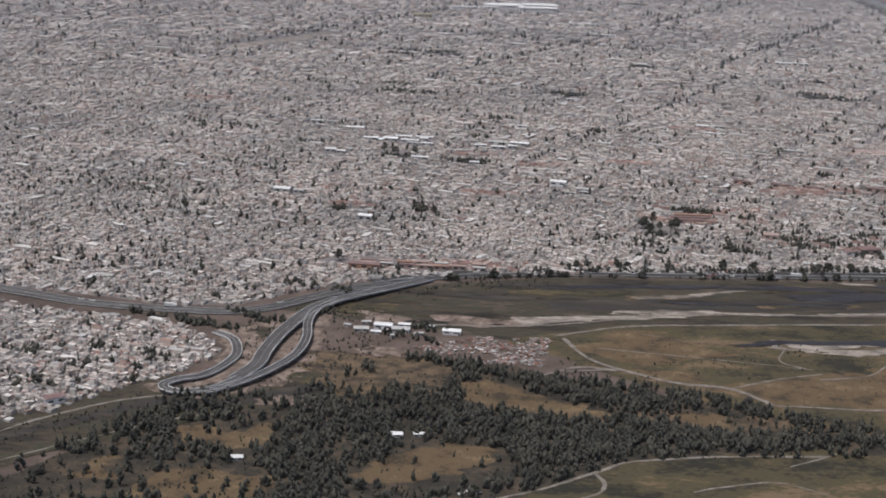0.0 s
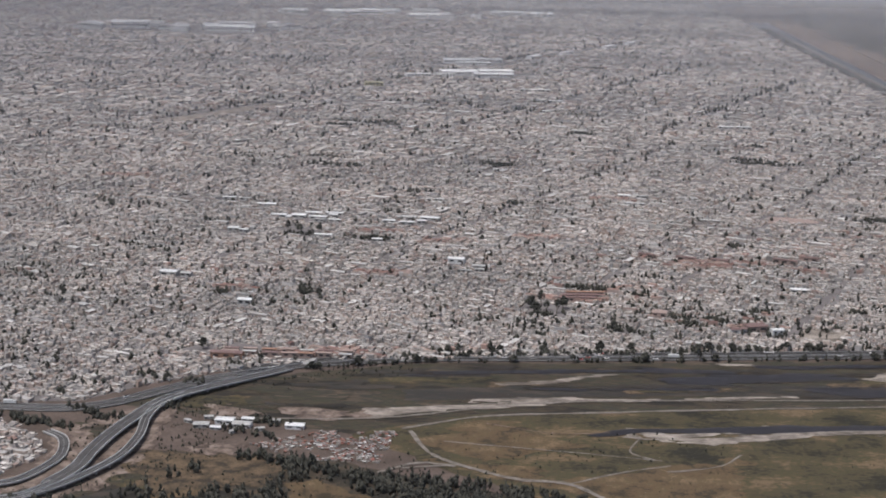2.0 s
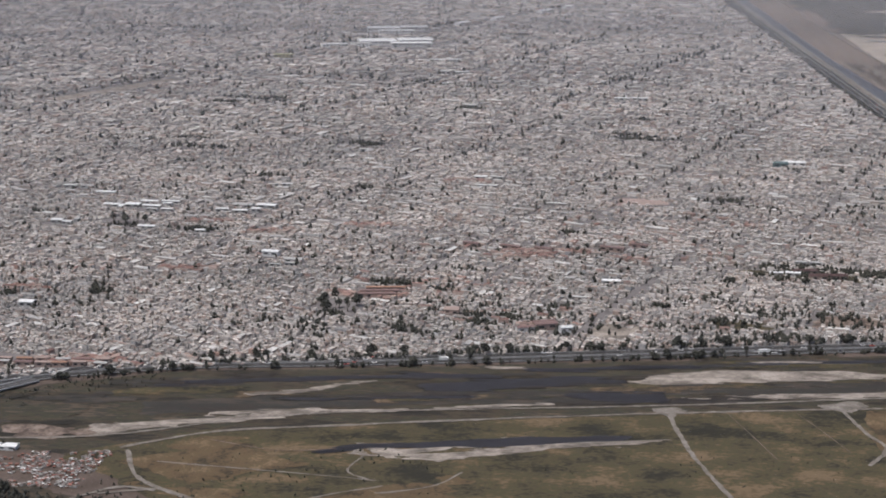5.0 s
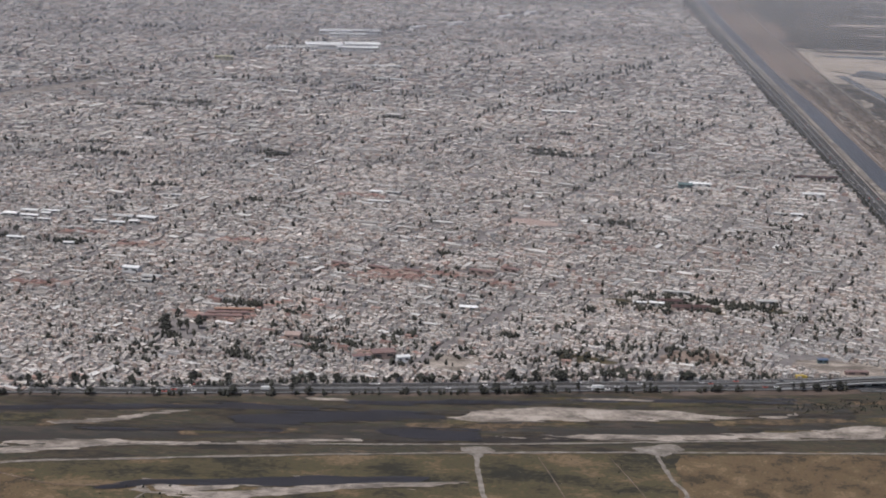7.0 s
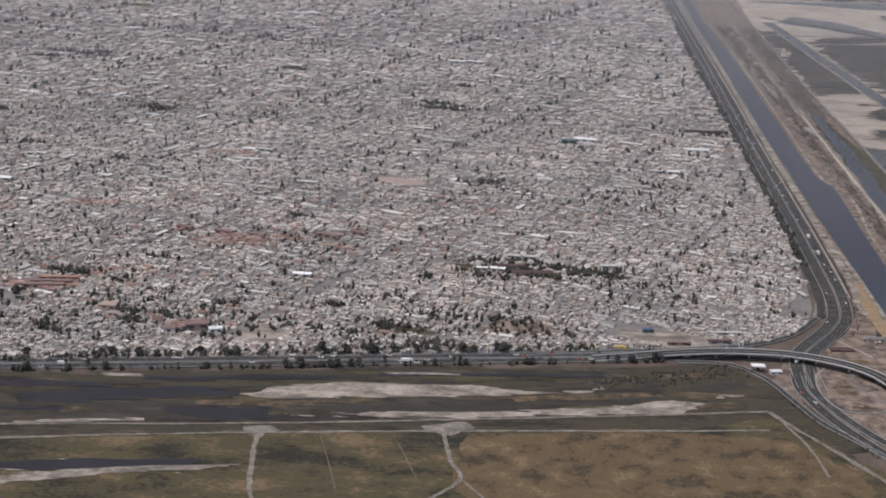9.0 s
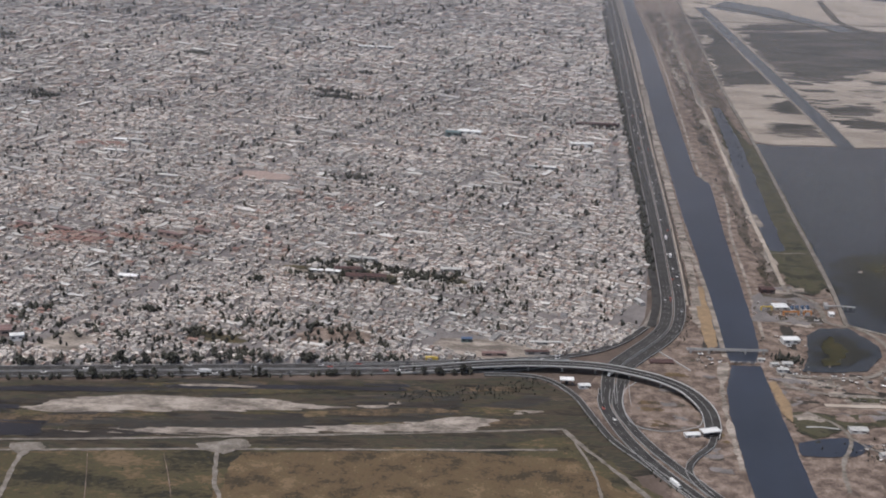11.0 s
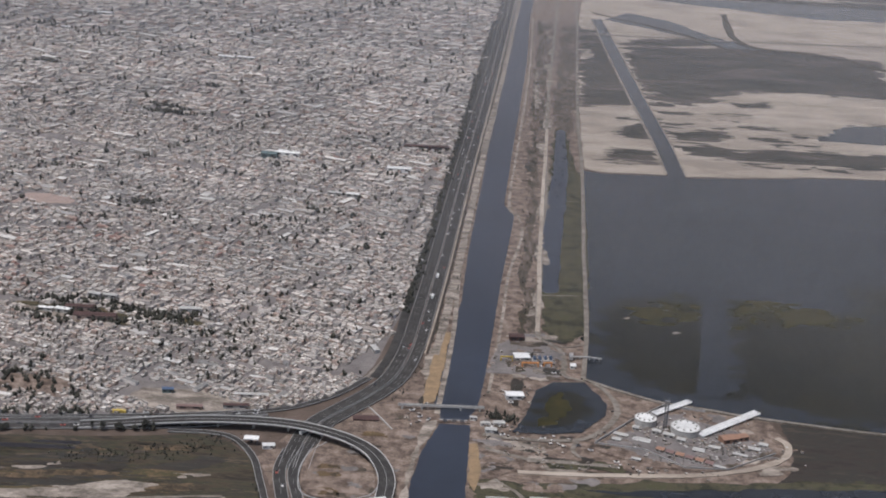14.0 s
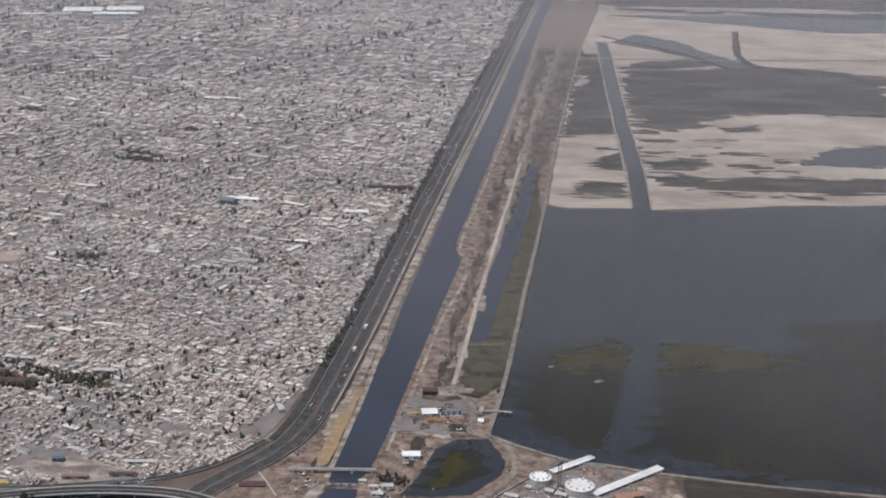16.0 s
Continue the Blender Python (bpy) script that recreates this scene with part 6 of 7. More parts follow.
THIN = [[(-309, 251), (-298, 264), (-276, 261), (-274, 251), (-292, 240), (-309, 240)], [(-326, 252), (-323, 267), (-318, 269), (-313, 253)], [(-275, 358), (-250, 356), (-234, 353), (-232, 328), (-248, 326), (-265, 323), (-276, 342)], [(-343, 257), (-332, 269), (-318, 269), (-326, 252), (-325, 235), (-345, 235)],
        [(-268, 318), (-255, 322), (-250, 327), (-266, 325)], [(-184, 309), (-166, 318), (-135, 313), (-137, 304), (-169, 303)]]
DENSE = [[(-223, 309), (-215, 315), (-199, 312), (-184, 310), (-169, 303), (-153, 301), (-137, 302), (-111, 302), (-113, 296), (-155, 289), (-186, 283), (-202, 275), (-216, 270), (-221, 280), (-223, 290)],
         [(-277, 315), (-232, 325), (-223, 308), (-222, 290), (-234, 288), (-246, 278), (-258, 268), (-258, 240), (-272, 240), (-274, 262), (-276, 280)],
         [(-324, 286), (-311, 299), (-306, 305), (-278, 310), (-278, 299), (-283, 297), (-292, 289), (-306, 292), (-304, 272), (-318, 271)]]
OPEN_WOOD = [(-400, 190), (-341, 255), (-324, 290), (-308, 315), (-277, 318), (-262, 345), (-232, 350), (-200, 334), (-166, 330), (-135, 316), (-100, 306), (-100, 292), (-183, 281), (-208, 261), (-222, 250), (-240, 200)]


def in_any(p, polygons):
    return np.any([inside(p, q) for q in polygons], axis=0)


wood = rng.uniform((-400, 190), (-100, 350), (24000, 2))
wood = wood[inside(wood, OPEN_WOOD)]
chance = np.where(in_any(wood, DENSE[:1]), 0.85, np.where(in_any(wood, DENSE[1:]), 0.42, np.where(in_any(wood, THIN), 0.05, 0.17))) * np.where(in_any(wood, CLEARINGS), 0.03, 1)
chance *= np.exp(0.9 * value_noise(wood[:, 0] / 11, wood[:, 1] / 7, 4))
wood = wood[rng.uniform(0, 1, len(wood)) < chance]
belt = np.array(along([(-246, 354), (-232, 349), (-215, 341), (-201, 332), (-189, 323), (-166, 319)], 190, 1.5) + along([(-200, 337), (-181, 334), (-165, 329), (-149, 324), (-135, 315), (-100, 303)], 150, 2.0))
wood = np.concatenate([wood, belt])
grove([tuple(p) for p in wood[:90]], "dark green park tree", "park trees", 0.5, 0.95)
scattered("wood", LIGHT, wood[90:], rng.uniform(0.55, 1.05, len(wood) - 90), [M["leaf_many"], M["trunk"]], "dark green mixed park wood", "trees")
spots = np.concatenate([near[:, :2], lots(CITY, 760, 1500, 1.1, rng)[:, :2], west[:, :2]])
lush = value_noise(spots[:, 0] / 42, spots[:, 1] / 30, 5)
spots = spots[rng.uniform(0, 1, len(spots)) < np.where(spots[:, 1] < 640, 0.12, 0.055) * np.exp(1.2 * lush)]
spots = spots + rng.normal(0, 1.0, spots.shape)
scattered("street_trees", DOTS, spots, (0.65 + 1.1 * rng.uniform(0, 1, len(spots)) ** 2) * np.clip(spots[:, 1] / 700, 0.9, 1.5), [M["leaf_many"], M["trunk"]], "small dark street trees between houses", "trees")
spots = lots(CITY, 1500, 2900, 2.2, rng)[:, :2]
spots = spots[rng.uniform(0, 1, len(spots)) < 0.12]
scattered("street_trees", DOTS, spots, rng.uniform(1.3, 2.6, len(spots)), [M["leaf_many"], M["trunk"]], "small dark street trees in the distance", "trees")
rows = []
for x, y, l, w, c in ((30, 979, 40, 6, 60), (-163, 935, 24, 6, 30), (-268, 1153, 70, 8, 60), (85, 601, 54, 6, 130), (66, 595, 34, 10, 110), (48, 590, 24, 6, 40), (64, 527, 30, 10, 26), (16, 519, 18, 8, 16), (-112, 505, 18, 5, 14), (-62, 506, 24, 4, 30), (60, 742, 40, 5, 25), (-200, 1020, 40, 8, 30), (-330, 950, 50, 8, 40), (150, 760, 30, 5, 25), (-90, 560, 30, 10, 30), (-70, 530, 90, 26, 120), (-170, 520, 50, 20, 40),
                      (30, 540, 80, 24, 110), (0, 510, 70, 10, 40), (-380, 760, 60, 10, 40), (195, 905, 30, 5, 30), (186, 838, 20, 4, 20), (-100, 1250, 90, 10, 40), (60, 1300, 80, 10, 40), (-340, 640, 30, 8, 30), (-314, 379, 26, 3, 46), (-330, 384, 30, 3, 26), (-340, 350, 14, 6, 14), (-352, 318, 12, 5, 12), (-345, 335, 10, 5, 10), (-325, 345, 14, 4, 12), (-365, 345, 16, 6, 14), (-375, 320, 14, 6, 12), (-290, 430, 14, 4, 16), (-262, 446, 12, 3, 14), (-274, 424, 8, 4, 10), (-240, 384, 14, 5, 18), (-246, 374, 20, 3, 16), (-275, 396, 5, 3, 7), (-295, 385, 10, 6, 12), (-300, 390, 24, 3, 16)):
    p = rng.uniform((-l / 2, -w / 2), (l / 2, w / 2), (c, 2))
    rows.append(p @ np.stack([GU, GV]) + (x, y))
for x, y, l in GROVES:
    p = rng.normal(0, 1, (int(2.0 * l), 2)) * (l * 0.26, 1.2 + 0.001 * y)
    rows.append(p @ np.array([(0.995, -0.1), (0.1, 0.995)]) + (x, y))
rows.append(np.array(along([(196, 620), (203, 699), (216, 873), (237, 1157), (258, 1433)], 700, 0.9, 1.6)))
for k in range(10):
    x, y = rng.uniform(-330, 170), rng.uniform(560, 1150)
    l = rng.uniform(12, 44)
    if x + l / 2 < 180:
        rows.append(np.array(along([(x - l / 2, y + 0.07 * l), (x + l / 2, y - 0.07 * l)], int(l * 0.8), 0.8)))
for k in range(8):
    x, y = rng.uniform(-330, 150), rng.uniform(500, 900)
    rows.append(np.array((x, y)) + rng.normal(0, 1, (14, 2)) * (3.2, 2.2))
lined = []
for p, q, w in AVENUES:
    l = math.dist(p, q)
    lined.append(np.array(along([p, q], int(l * 0.07), 0.8, w)))
rows.append(np.array(along(HIGHWAY[1:7], 80, 0.5, -5.8)))
rows.append(np.array(along([(-210, 460), (-60, 483), (30, 496), (90, 503)], 260, 0.8, 0.5)))
rows = np.concatenate(rows)
lined = np.concatenate(lined)
scattered("street_trees", DOTS, lined, rng.uniform(0.7, 1.5, len(lined)) * np.clip(lined[:, 1] / 800, 0.8, 2), [M["leaf_many"], M["trunk"]], "rows of dark trees along the avenues", "trees")
scattered("tree_clumps", ROUND, rows, rng.uniform(0.45, 1.0, len(rows)), [M["leaf_many"], M["trunk"]], "dark tree clumps in parks and along avenues", "trees")
shrubs = np.concatenate([np.array(along([(246, 620), (250, 690), (258, 816), (270, 958), (292, 1218)], 420, 2.6)), np.array(along([(268, 816), (292, 1057), (322, 1400)], 200, 2.0, -6)), np.array(along([(190, 530), (205, 600), (212, 700), (224, 860)], 120, 1.2, -4.5)),
                         np.array(along([(90, 470), (120, 478), (134, 486), (140, 492)], 240, 3.0)), np.array(along([(152, 470), (156, 450), (164, 432), (176, 408)], 60, 0.5, -1.5)), np.array(along([(-180, 350), (-140, 365), (-110, 375)], 60, 8)), np.array(along([(228, 521), (238, 517)], 40, 1.4)),
                         np.array(along([(-240, 330), (-210, 345), (-160, 325)], 200, 7)), np.array(along([(-275, 410), (-264, 385), (-262, 360), (-275, 338)], 260, 6)), np.array(along([(-420, 228), (-350, 275), (-322, 300), (-300, 318), (-272, 332)], 420, 5)),
                         np.array(along([(-300, 392), (-292, 372), (-296, 350)], 110, 3.5)), np.array(along([(-255, 425), (-225, 440), (-200, 448)], 120, 4)), np.array(along([(232, 443), (245, 437), (248, 450)], 40, 2))])
tufts = rng.uniform((-200, 290), (160, 440), (2600, 2))
tufts = tufts[inside(tufts, [(-190, 372), (-86, 410), (38, 424), (146, 440), (165, 405), (190, 330), (60, 300), (-100, 292), (-150, 322)])]
tufts = tufts[rng.uniform(0, 1, len(tufts)) < 0.5 * np.exp(1.2 * value_noise(tufts[:, 0] / 20, tufts[:, 1] / 8, 6))]
brush = rng.uniform((-345, 235), (-100, 350), (9000, 2))
brush = brush[inside(brush, OPEN_WOOD)]
brush = brush[rng.uniform(0, 1, len(brush)) < 0.3 * np.exp(1.3 * value_noise(brush[:, 0] / 7, brush[:, 1] / 5, 8)) * np.where(in_any(brush, CLEARINGS), 0.15, 1)]
shrubs = np.concatenate([shrubs, brush])
size = np.r_[rng.uniform(0.22, 0.55, len(shrubs)), rng.uniform(0.1, 0.3, len(tufts))]
shrubs = np.concatenate([shrubs, tufts])
scattered("shrubs", DOTS, shrubs, size, [M["leaf_many"], M["trunk"]], "low dark shrubs on bare ground", "shrubs")


# ---- canal bridge, works and toll ----
t = thing("canal_bridge", "slender white pipe bridge over the canal", "bridge", (210.5, 524, 0), 3)
part("deck", boxes((0, 0, 1.2, 31, 1.3, 0.3)), M["concrete"], t)
for y in (-0.6, 0.6):
    part("parapet", boxes((0, y, 1.5, 31, 0.12, 0.35)), M["kerb"], t)
for x in (-14, -7, 7, 14):
    part("pier", boxes((x, 0, 0, 0.6, 1.2, 1.2), bevel=0.05), M["concrete"], t)
t = thing("weir", "low concrete weir across the canal", "weir", (215, 514, 0), 2)
part("sill", boxes((0, 0, 0, 12, 1.6, 0.45)), M["bank"], t)
for x in (-3, 0, 3):
    part("gate", boxes((x, -0.5, 0.45, 1.4, 0.3, 0.8)), M["steel"], t)
part("walkway", boxes((0, 0.6, 0.6, 10, 0.5, 0.1)), M["concrete"], t)


def toll_roof(x, y, turn, lx, ly, h, label):
    t = thing("canopy", label, "canopy", (x, y, 0.45), turn)
    part("roof", boxes((0, 0, h, lx, ly, 0.35), bevel=0.05), M["white_metal"], t, "white flat roof")
    for a in (-1, 1):
        for b in (-1, 1):
            part("post", boxes((a * lx * 0.4, b * ly * 0.35, 0, 0.2, 0.2, h)), M["steel"], t)
    part("booth", boxes((0, 0, 0, 1.0, 0.8, 1.0)), M["glass"], t)
    return t


toll_roof(191, 449, 20, 6.5, 3.4, 1.7, "white toll canopy over the ramp")
shed(185, 448, 5, 2.4, 1.3, 12, "white_metal", "white_metal", "small white toll office building")
toll_roof(147, 487.5, 0, 5, 3, 1.7, "white toll canopy at the slip road")
shed(153, 485.5, 4, 2.2, 1.2, 10, "white_metal", "white_metal", "white toll office at the slip road")
shed(237.5, 538, 6.5, 4, 1.9, 6, "white_metal", "white_metal", "white equipment shed by the canal", rise=0.08)
shed(184, 512.5, 9, 3.4, 0.5, 4, "dark_roof", "dark_roof", "low dark-roofed pit cover", rise=0.02)
for x, y, l, a in ((246, 439, 4, 10), (242, 457.5, 6, 0), (252, 440, 3, 20), (228, 508, 4, 0), (226, 513, 3, 8), (222, 517, 2.5, 0), (231, 514, 4, 4)):
    shed(x, y, l, l * 0.55, 1.2, a, "white_metal", "concrete", "small pale pump house on bare earth")


def water_tank(x, y, radius, h, label):
    """A round concrete tank: wall, rim, roof and small vents."""
    t = thing("storage_tank", label, "tank", (x, y, 0.3))
    part("wall", drum(0, 0, 0, radius, h, sides=40), M["concrete"], t)
    part("rim", drum(0, 0, h, radius + 0.12, 0.25, sides=40), M["concrete"], t)
    part("roof", drum(0, 0, h + 0.25, radius * 0.94, 0.35, radius * 0.3, 40), M["white_metal"], t)
    for k in range(10):
        a = k * 0.628
        part("vent", boxes((math.cos(a) * radius * 0.75, math.sin(a) * radius * 0.75, h + 0.3, 0.7, 0.5, 0.55, math.degrees(a))), M["concrete"], t)
    return t


water_tank(284, 522, 3.9, 2.2, "round white concrete tank with roof vents")
water_tank(297.5, 516.5, 5.2, 2.2, "wide round white concrete tank with roof vents")
t = thing("mast", "tall dark steel lattice mast", "mast", (290.5, 518.5, 0.3))
for a in (-0.5, 0.5):
    for b in (-0.5, 0.5):
        part("leg", boxes((a, b, 0, 0.22, 0.22, 11)), M["steel"], t)
for k in range(9):
    part("brace", boxes((0, 0.5, 0.8 + 1.15 * k, 1.0, 0.14, 0.14), (0, -0.5, 0.8 + 1.15 * k, 1.0, 0.14, 0.14), (0.5, 0, 0.8 + 1.15 * k, 0.14, 1.0, 0.14), (-0.5, 0, 0.8 + 1.15 * k, 0.14, 1.0, 0.14)), M["steel"], t)
part("platform", boxes((0, 0, 10.6, 1.8, 1.8, 0.3)), M["steel"], t)


def pipe_bank(a, b, count, label):
    """Parallel white pipes on low trestles down to the water."""
    d = Vector((b[0] - a[0], b[1] - a[1], 0))
    t = thing("pipe_bank", label, "pipes", (*a, 0.3), math.degrees(math.atan2(d.y, d.x)))
    for k in range(count):
        y = (k - (count - 1) / 2) * 0.62
        bm = drum(0, 0, 0, 0.27, d.length + (0.7 if k % 2 else 0), sides=10)
        bmesh.ops.transform(bm, matrix=Matrix.Translation((0, y, 1.0)) @ Matrix.Rotation(radians(90), 4, "Y"), verts=bm.verts)
        part("pipe", bm, M["white_metal"], t)
    for k in range(int(d.length / 4) + 1):
        part("trestle", boxes((0.5 + 4 * k, 0, 0, 0.35, count * 0.62, 0.75)), M["concrete"], t)
    return t


pipe_bank((288, 529), (303, 542), 5, "bank of white pipes leading to the lake")
pipe_bank((302, 513), (327, 535.5), 6, "long bank of white pipes leading to the lake")
for x, y, l, w, a in ((312, 511, 6, 4, 20), (317, 513, 4, 3, 20)):
    shed(x, y, l, w, 2.0, a, "orange_roof", "orange_roof", "orange-roofed control building in the works")
for k in range(6):
    shed(286.5 + 3.1 * k, 500.5 - 1.75 * k, 2.7, 2.4, 1.1, -28, "concrete", "red_roof" if k % 2 else "orange_roof", "small red-roofed site office in a row")
for x, y, l, w, h in ((287, 514, 3, 2, 1.6), (291, 512, 4, 2, 1.4), (295, 509, 3, 2, 1.2), (280, 517, 2, 2, 1.2), (320, 505, 4, 2, 1.0), (324, 509, 3, 2, 1.0), (274, 511, 5, 2, 0.8), (272, 507, 3, 2, 0.8), (306, 505, 4, 2, 0.8), (314, 500, 5, 1.4, 0.8), (281, 508, 6, 3, 0.5), (277, 492, 3, 1.4, 0.9), (305, 489.5, 4, 1.2, 0.9), (300, 502, 4, 2.6, 0.8)):
    shed(x, y, l, w, h, -20, "concrete", "concrete", "small grey equipment block in the works")
t = thing("perimeter_wall", "pale concrete wall round the works", "wall")
for k, (a, b) in enumerate(zip([(264, 503), (279, 523), (293, 538.5)], [(279, 523), (293, 538.5), (308, 535)])):
    d = Vector((b[0] - a[0], b[1] - a[1], 0))
    part("panel", boxes(((a[0] + b[0]) / 2, (a[1] + b[1]) / 2, 0.2, d.length, 0.25, 0.9, math.degrees(math.atan2(d.y, d.x)))), M["kerb"], t)
for a, b in (((264, 503), (281, 500)), ((281, 500), (293, 488)), ((293, 488), (308, 488.5)), ((308, 488.5), (327, 503))):
    d = Vector((b[0] - a[0], b[1] - a[1], 0))
    part("panel", boxes(((a[0] + b[0]) / 2, (a[1] + b[1]) / 2, 0.2, d.length, 0.2, 0.7, math.degrees(math.atan2(d.y, d.x)))), M["kerb"], t)


def outfall(x, y, turn):
    t = thing("intake", "white concrete intake with a curved walkway", "intake", (x, y, 0.3), turn)
    part("tower", boxes((-6, 0.5, 0, 1.6, 4.5, 1.6), bevel=0.08), M["kerb"], t)
    for k in range(6):
        part("walkway", boxes((-4.4 + 1.9 * k, 1.0 - 0.07 * (k - 2.5) ** 2, 0.7, 2.05, 1.0, 0.35, 10 - 5 * k)), M["kerb"], t)
        part("pile", boxes((-4.4 + 1.9 * k, 1.0 - 0.07 * (k - 2.5) ** 2, -0.3, 0.3, 0.3, 1.0)), M["concrete"], t)
    return t


outfall(268, 579, -4)
# pumping station on the canal's far bank
for k in range(4):
    t = thing("pump_set", "blue pump set on a concrete plinth", "pump", (247 + 2.2 * k, 576 + 0.4 * k, 0.3), 8)
    part("plinth", boxes((0, 0, 0, 1.6, 3.4, 0.3)), M["concrete"], t)
    part("body", boxes((0, 0, 0.3, 1.0, 2.4, 0.9), bevel=0.1), M["blue_metal"], t)
    part("motor", drum(0, -0.6, 1.2, 0.35, 0.7, sides=12), M["blue_metal"], t)
shed(242, 577, 6, 5, 1.5, 8, "concrete", "white_metal", "pale flat-roofed pump hall by the canal", rise=0.03)
for x, y, c, l in ((236, 574, "yellow", 5), (245, 569, "orange", 7), (252, 570, "orange", 3.5)):
    t = thing("gantry_crane", f"{c} steel gantry frame", "crane", (x, y, 0.3), 6)
    part("beam", boxes((0, 0, 1.3, l, 0.5, 0.45)), M[c], t)
    for e in (-0.45, 0.45):
        part("leg", boxes((e * l, 0.5, 0, 0.3, 0.3, 1.3)), M[c], t)
        part("leg", boxes((e * l, -0.5, 0, 0.3, 0.3, 1.3)), M[c], t)
shed(241, 597, 6, 4, 2.0, 5, "dark_roof", "dark_roof", "dark shed by the canal", rise=0.04)
shed(262, 571, 2, 3, 1.2, 0, "white_metal", "white_metal", "small white switch house by the lake")


rng = np.random.default_rng(53)
spots = np.concatenate([rng.normal(m, s, (c, 2)) for m, s, c in (((290, 516), (5, 3.5), 150), ((313, 505), (8, 5), 140), ((304, 508), (9, 4), 90), ((272, 508), (5, 3), 30), ((296, 495), (9, 2.5), 60), ((246, 574), (7, 5), 90), ((228, 513), (4, 3.5), 60), ((248, 441), (5, 3), 60), ((204, 517), (4, 4), 40), ((236, 540), (5, 5), 30), ((268, 484), (16, 2), 40), ((240, 498), (10, 5), 40), ((300, 526), (10, 4), 30))])
spots = spots[~((spots[:, 0] > 203) & (spots[:, 0] < 225.5) & (spots[:, 1] > 420))]
n = len(spots)
massed("site_clutter", spots, np.c_[rng.uniform(0.3, 1.6, n), rng.uniform(0.25, 0.9, n), rng.uniform(0.15, 0.7, n)], np.full(n, 0.25), rng.uniform(0, 3.1, n), np.tile([0, 1], (n, 1)),
       [palette("clutter_sides", [(0.24, 0.22, 0.2), (0.1, 0.09, 0.085), (0.4, 0.38, 0.36), (0.17, 0.14, 0.12), (0.3, 0.27, 0.24)]), palette("clutter_tops", [(0.26, 0.23, 0.21), (0.11, 0.1, 0.095), (0.42, 0.4, 0.38), (0.24, 0.17, 0.12), (0.58, 0.57, 0.56), (0.08, 0.08, 0.08), (0.2, 0.17, 0.15)])],
       "crates, pipes and machinery lying about the works", "clutter")
palms = np.array(along([(227, 521), (233, 519), (238, 516)], 26, 1.3))
scattered("tree_clumps", LIGHT, palms, rng.uniform(0.4, 0.75, len(palms)), [M["leaf_many"], M["trunk"]], "dark trees beside the canal head works", "trees")


# ---- vehicles ----
def car():
    t = thing("car", "small passenger car on the road", "car", group="cars on the roads")
    part("body", boxes((0, 0, 0.12, 1.9, 0.8, 0.34), bevel=0.06), M["car"], t)
    part("cabin", boxes((-0.08, 0, 0.42, 0.95, 0.66, 0.24), bevel=0.07), M["glass"], t)
    for x in (-0.55, 0.55):
        for y in (-0.34, 0.34):
            bm = drum(0, 0, -0.06, 0.13, 0.12, sides=10)
            bmesh.ops.transform(bm, matrix=Matrix.Translation((x, y, 0.13)) @ Matrix.Rotation(radians(90), 4, "X"), verts=bm.verts)
            part("wheel", bm, M["rubber"], t)
    return t


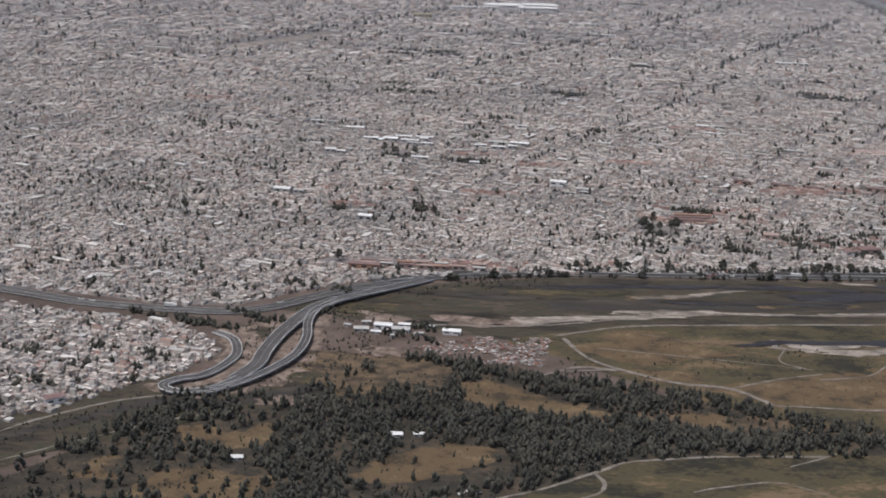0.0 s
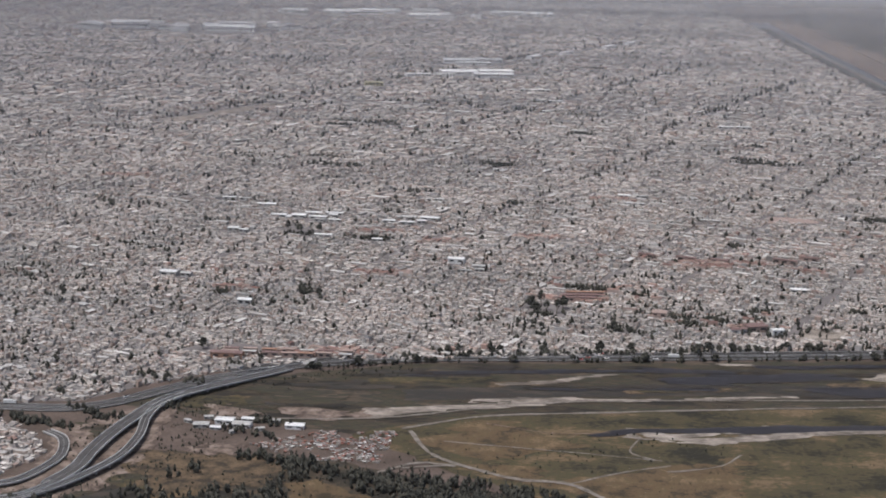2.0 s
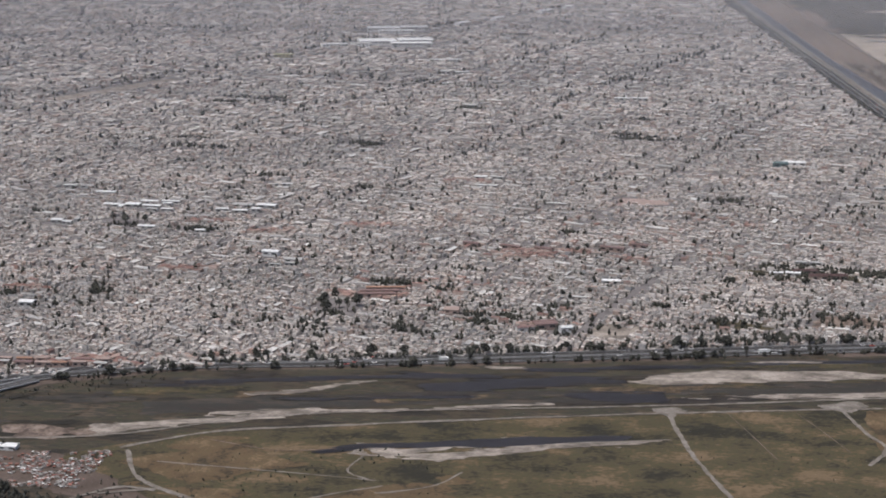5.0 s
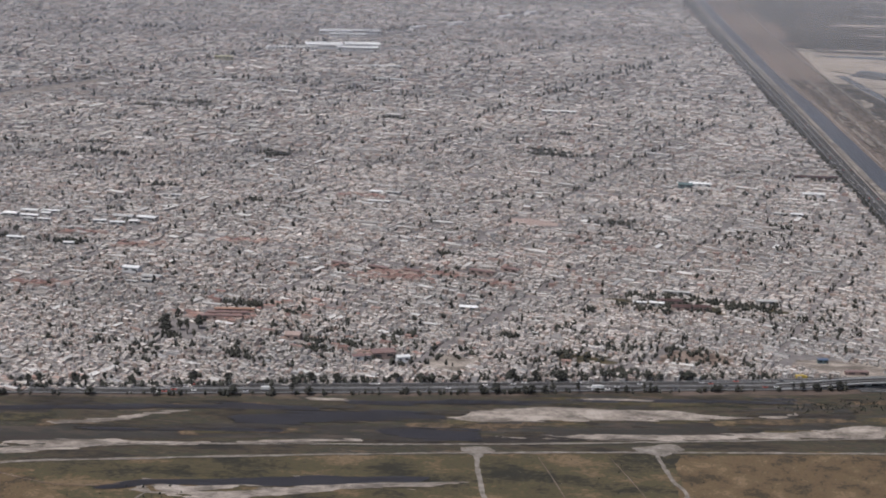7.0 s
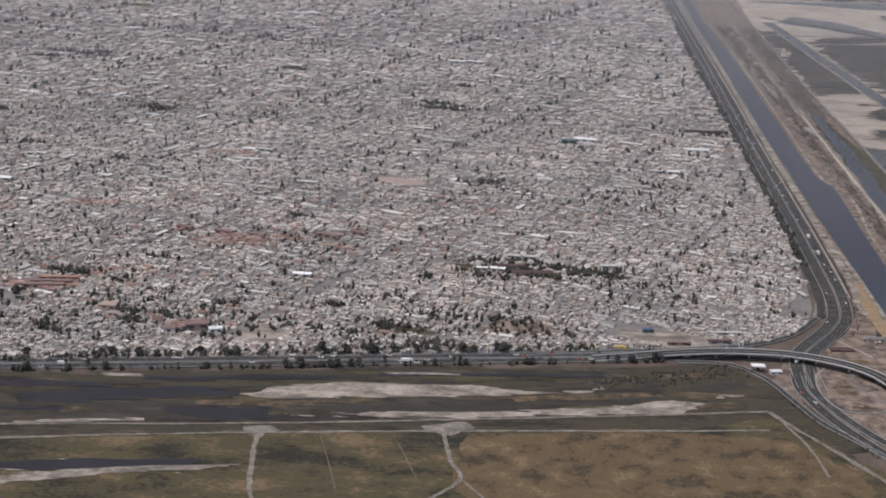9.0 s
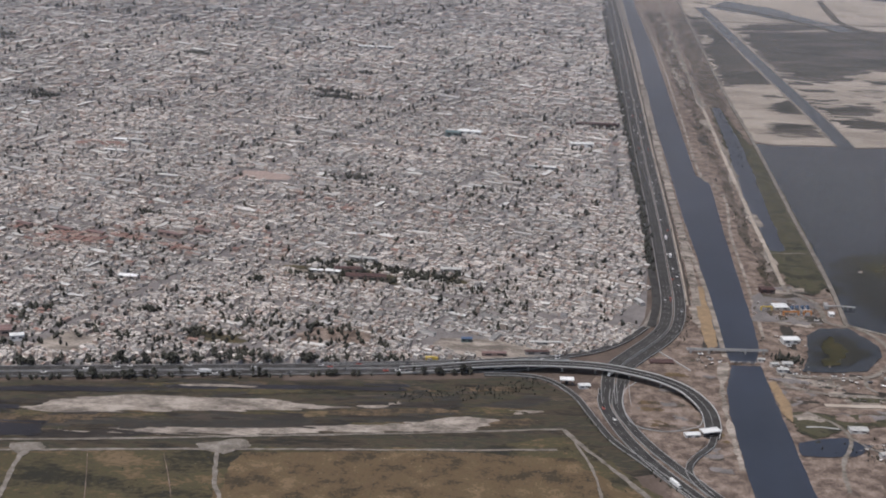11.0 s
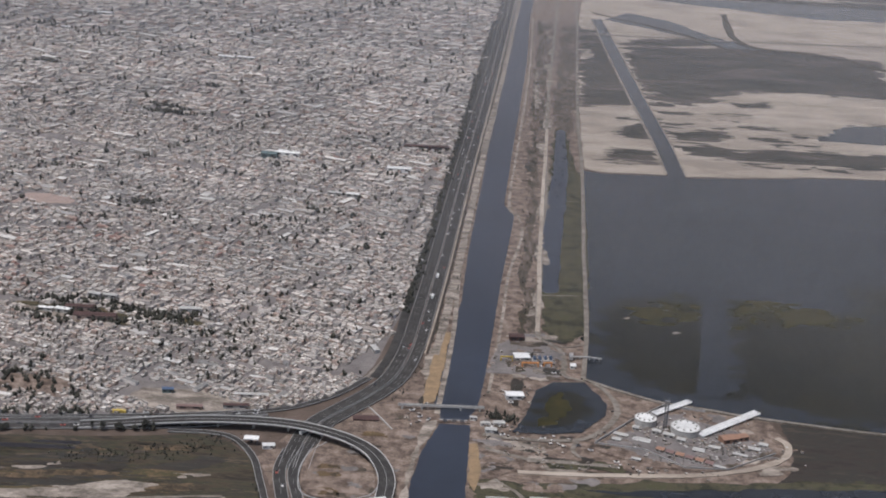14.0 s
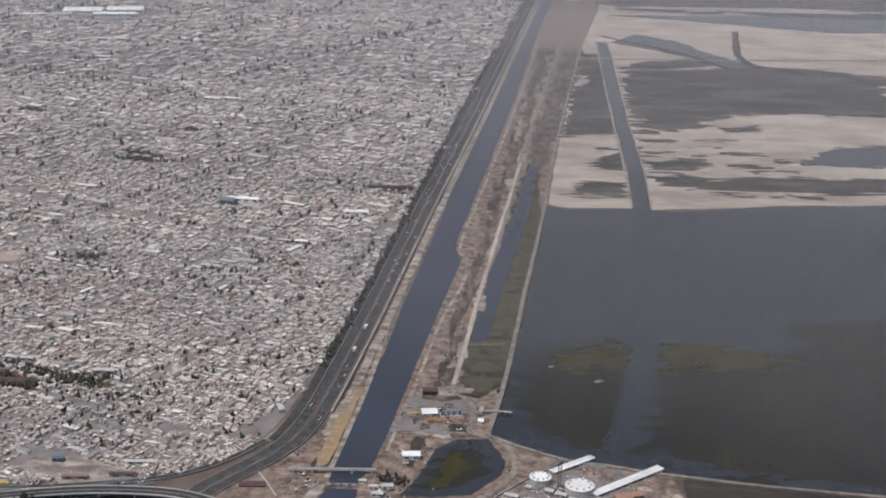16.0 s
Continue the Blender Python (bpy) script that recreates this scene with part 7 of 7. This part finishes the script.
def truck(cab, load, label, kind="truck", length=4.2):
    t = thing(kind, label, kind, group="trucks and buses")
    part("cab", boxes((length / 2 - 0.4, 0, 0.2, 0.9, 0.95, 1.0), bevel=0.06), M[cab], t)
    part("load", boxes((-0.45, 0, 0.3, length - 1.0, 1.0, 1.15), bevel=0.04), M[load], t)
    part("windscreen", boxes((length / 2 + 0.03, 0, 0.7, 0.06, 0.8, 0.4)), M["glass"], t)
    for x in (-0.4, -0.28, 0.36):
        for y in (-0.45, 0.45):
            bm = drum(0, 0, -0.08, 0.2, 0.16, sides=10)
            bmesh.ops.transform(bm, matrix=Matrix.Translation((x * length, y, 0.2)) @ Matrix.Rotation(radians(90), 4, "X"), verts=bm.verts)
            part("wheel", bm, M["rubber"], t)
    return t


rng = np.random.default_rng(41)
first = None
LANES = [(offset_line(HIGHWAY, 2.9), 0.47, 24), (offset_line(HIGHWAY, -2.3), 0.47, 22), (offset_line(NORTH, 2.2)[3:60], 0.52, 32), (offset_line(NORTH, -2.2)[3:60], 0.52, 28), ([(159, 480), (160, 455), (168, 430)], 0.54, 3), (offset_line(WEST_ROAD, 1.8)[8:], 0.47, 6)]
for pts, z, count in LANES:
    line = smooth_line(pts, 1.0)
    n = sides(line)
    for k in rng.choice(len(line) - 2, count, replace=False):
        x, y = line[k][:2] + n[k] * rng.choice([-1.1, 0.15, 1.2])
        m = pose(x, y, z, 0, 0, math.degrees(math.atan2(-n[k][0], n[k][1])))
        if first is None:
            first = car()
            first.matrix_basis = m
        else:
            copy_thing(first, m)
a = truck("white_metal", "white_metal", "white lorry on the motorway")
a.matrix_basis = pose(163.6, 497, 0.52, 0, 0, 60)
for x, y, z, r in ((-100, 470, 0.47, 7), (20, 484, 0.47, 7), (206, 640, 0.52, 84), (208, 668, 0.52, 84), (-330, 396, 0.47, 0)):
    copy_thing(a, pose(x, y, z, 0, 0, r))
b = truck("yellow", "yellow", "yellow bus parked beside the highway", "bus", 4.6)
b.matrix_basis = pose(99, 504.5, 0.3, 0, 0, 7)
c = truck("white_metal", "white_metal", "white coach with a green stripe", "bus", 5.0)
c.matrix_basis = pose(174, 412, 0.55, 0, 0, -66)
for x, y, r in ((108, 506, 7), (200, 521, 5), (205, 527, 80), (232, 505, 20), (246, 504, -5), (258, 500, 10), (262, 497, -30), (236, 533, 8), (254, 563, 10), (270, 489, 0), (-228, 254, 20), (-226, 256, 20), (-224, 255, 20), (203, 516, 30), (206, 514, 60), (230, 506, 0)):
    copy_thing(first, pose(x, y, 0.42, 0, 0, r))
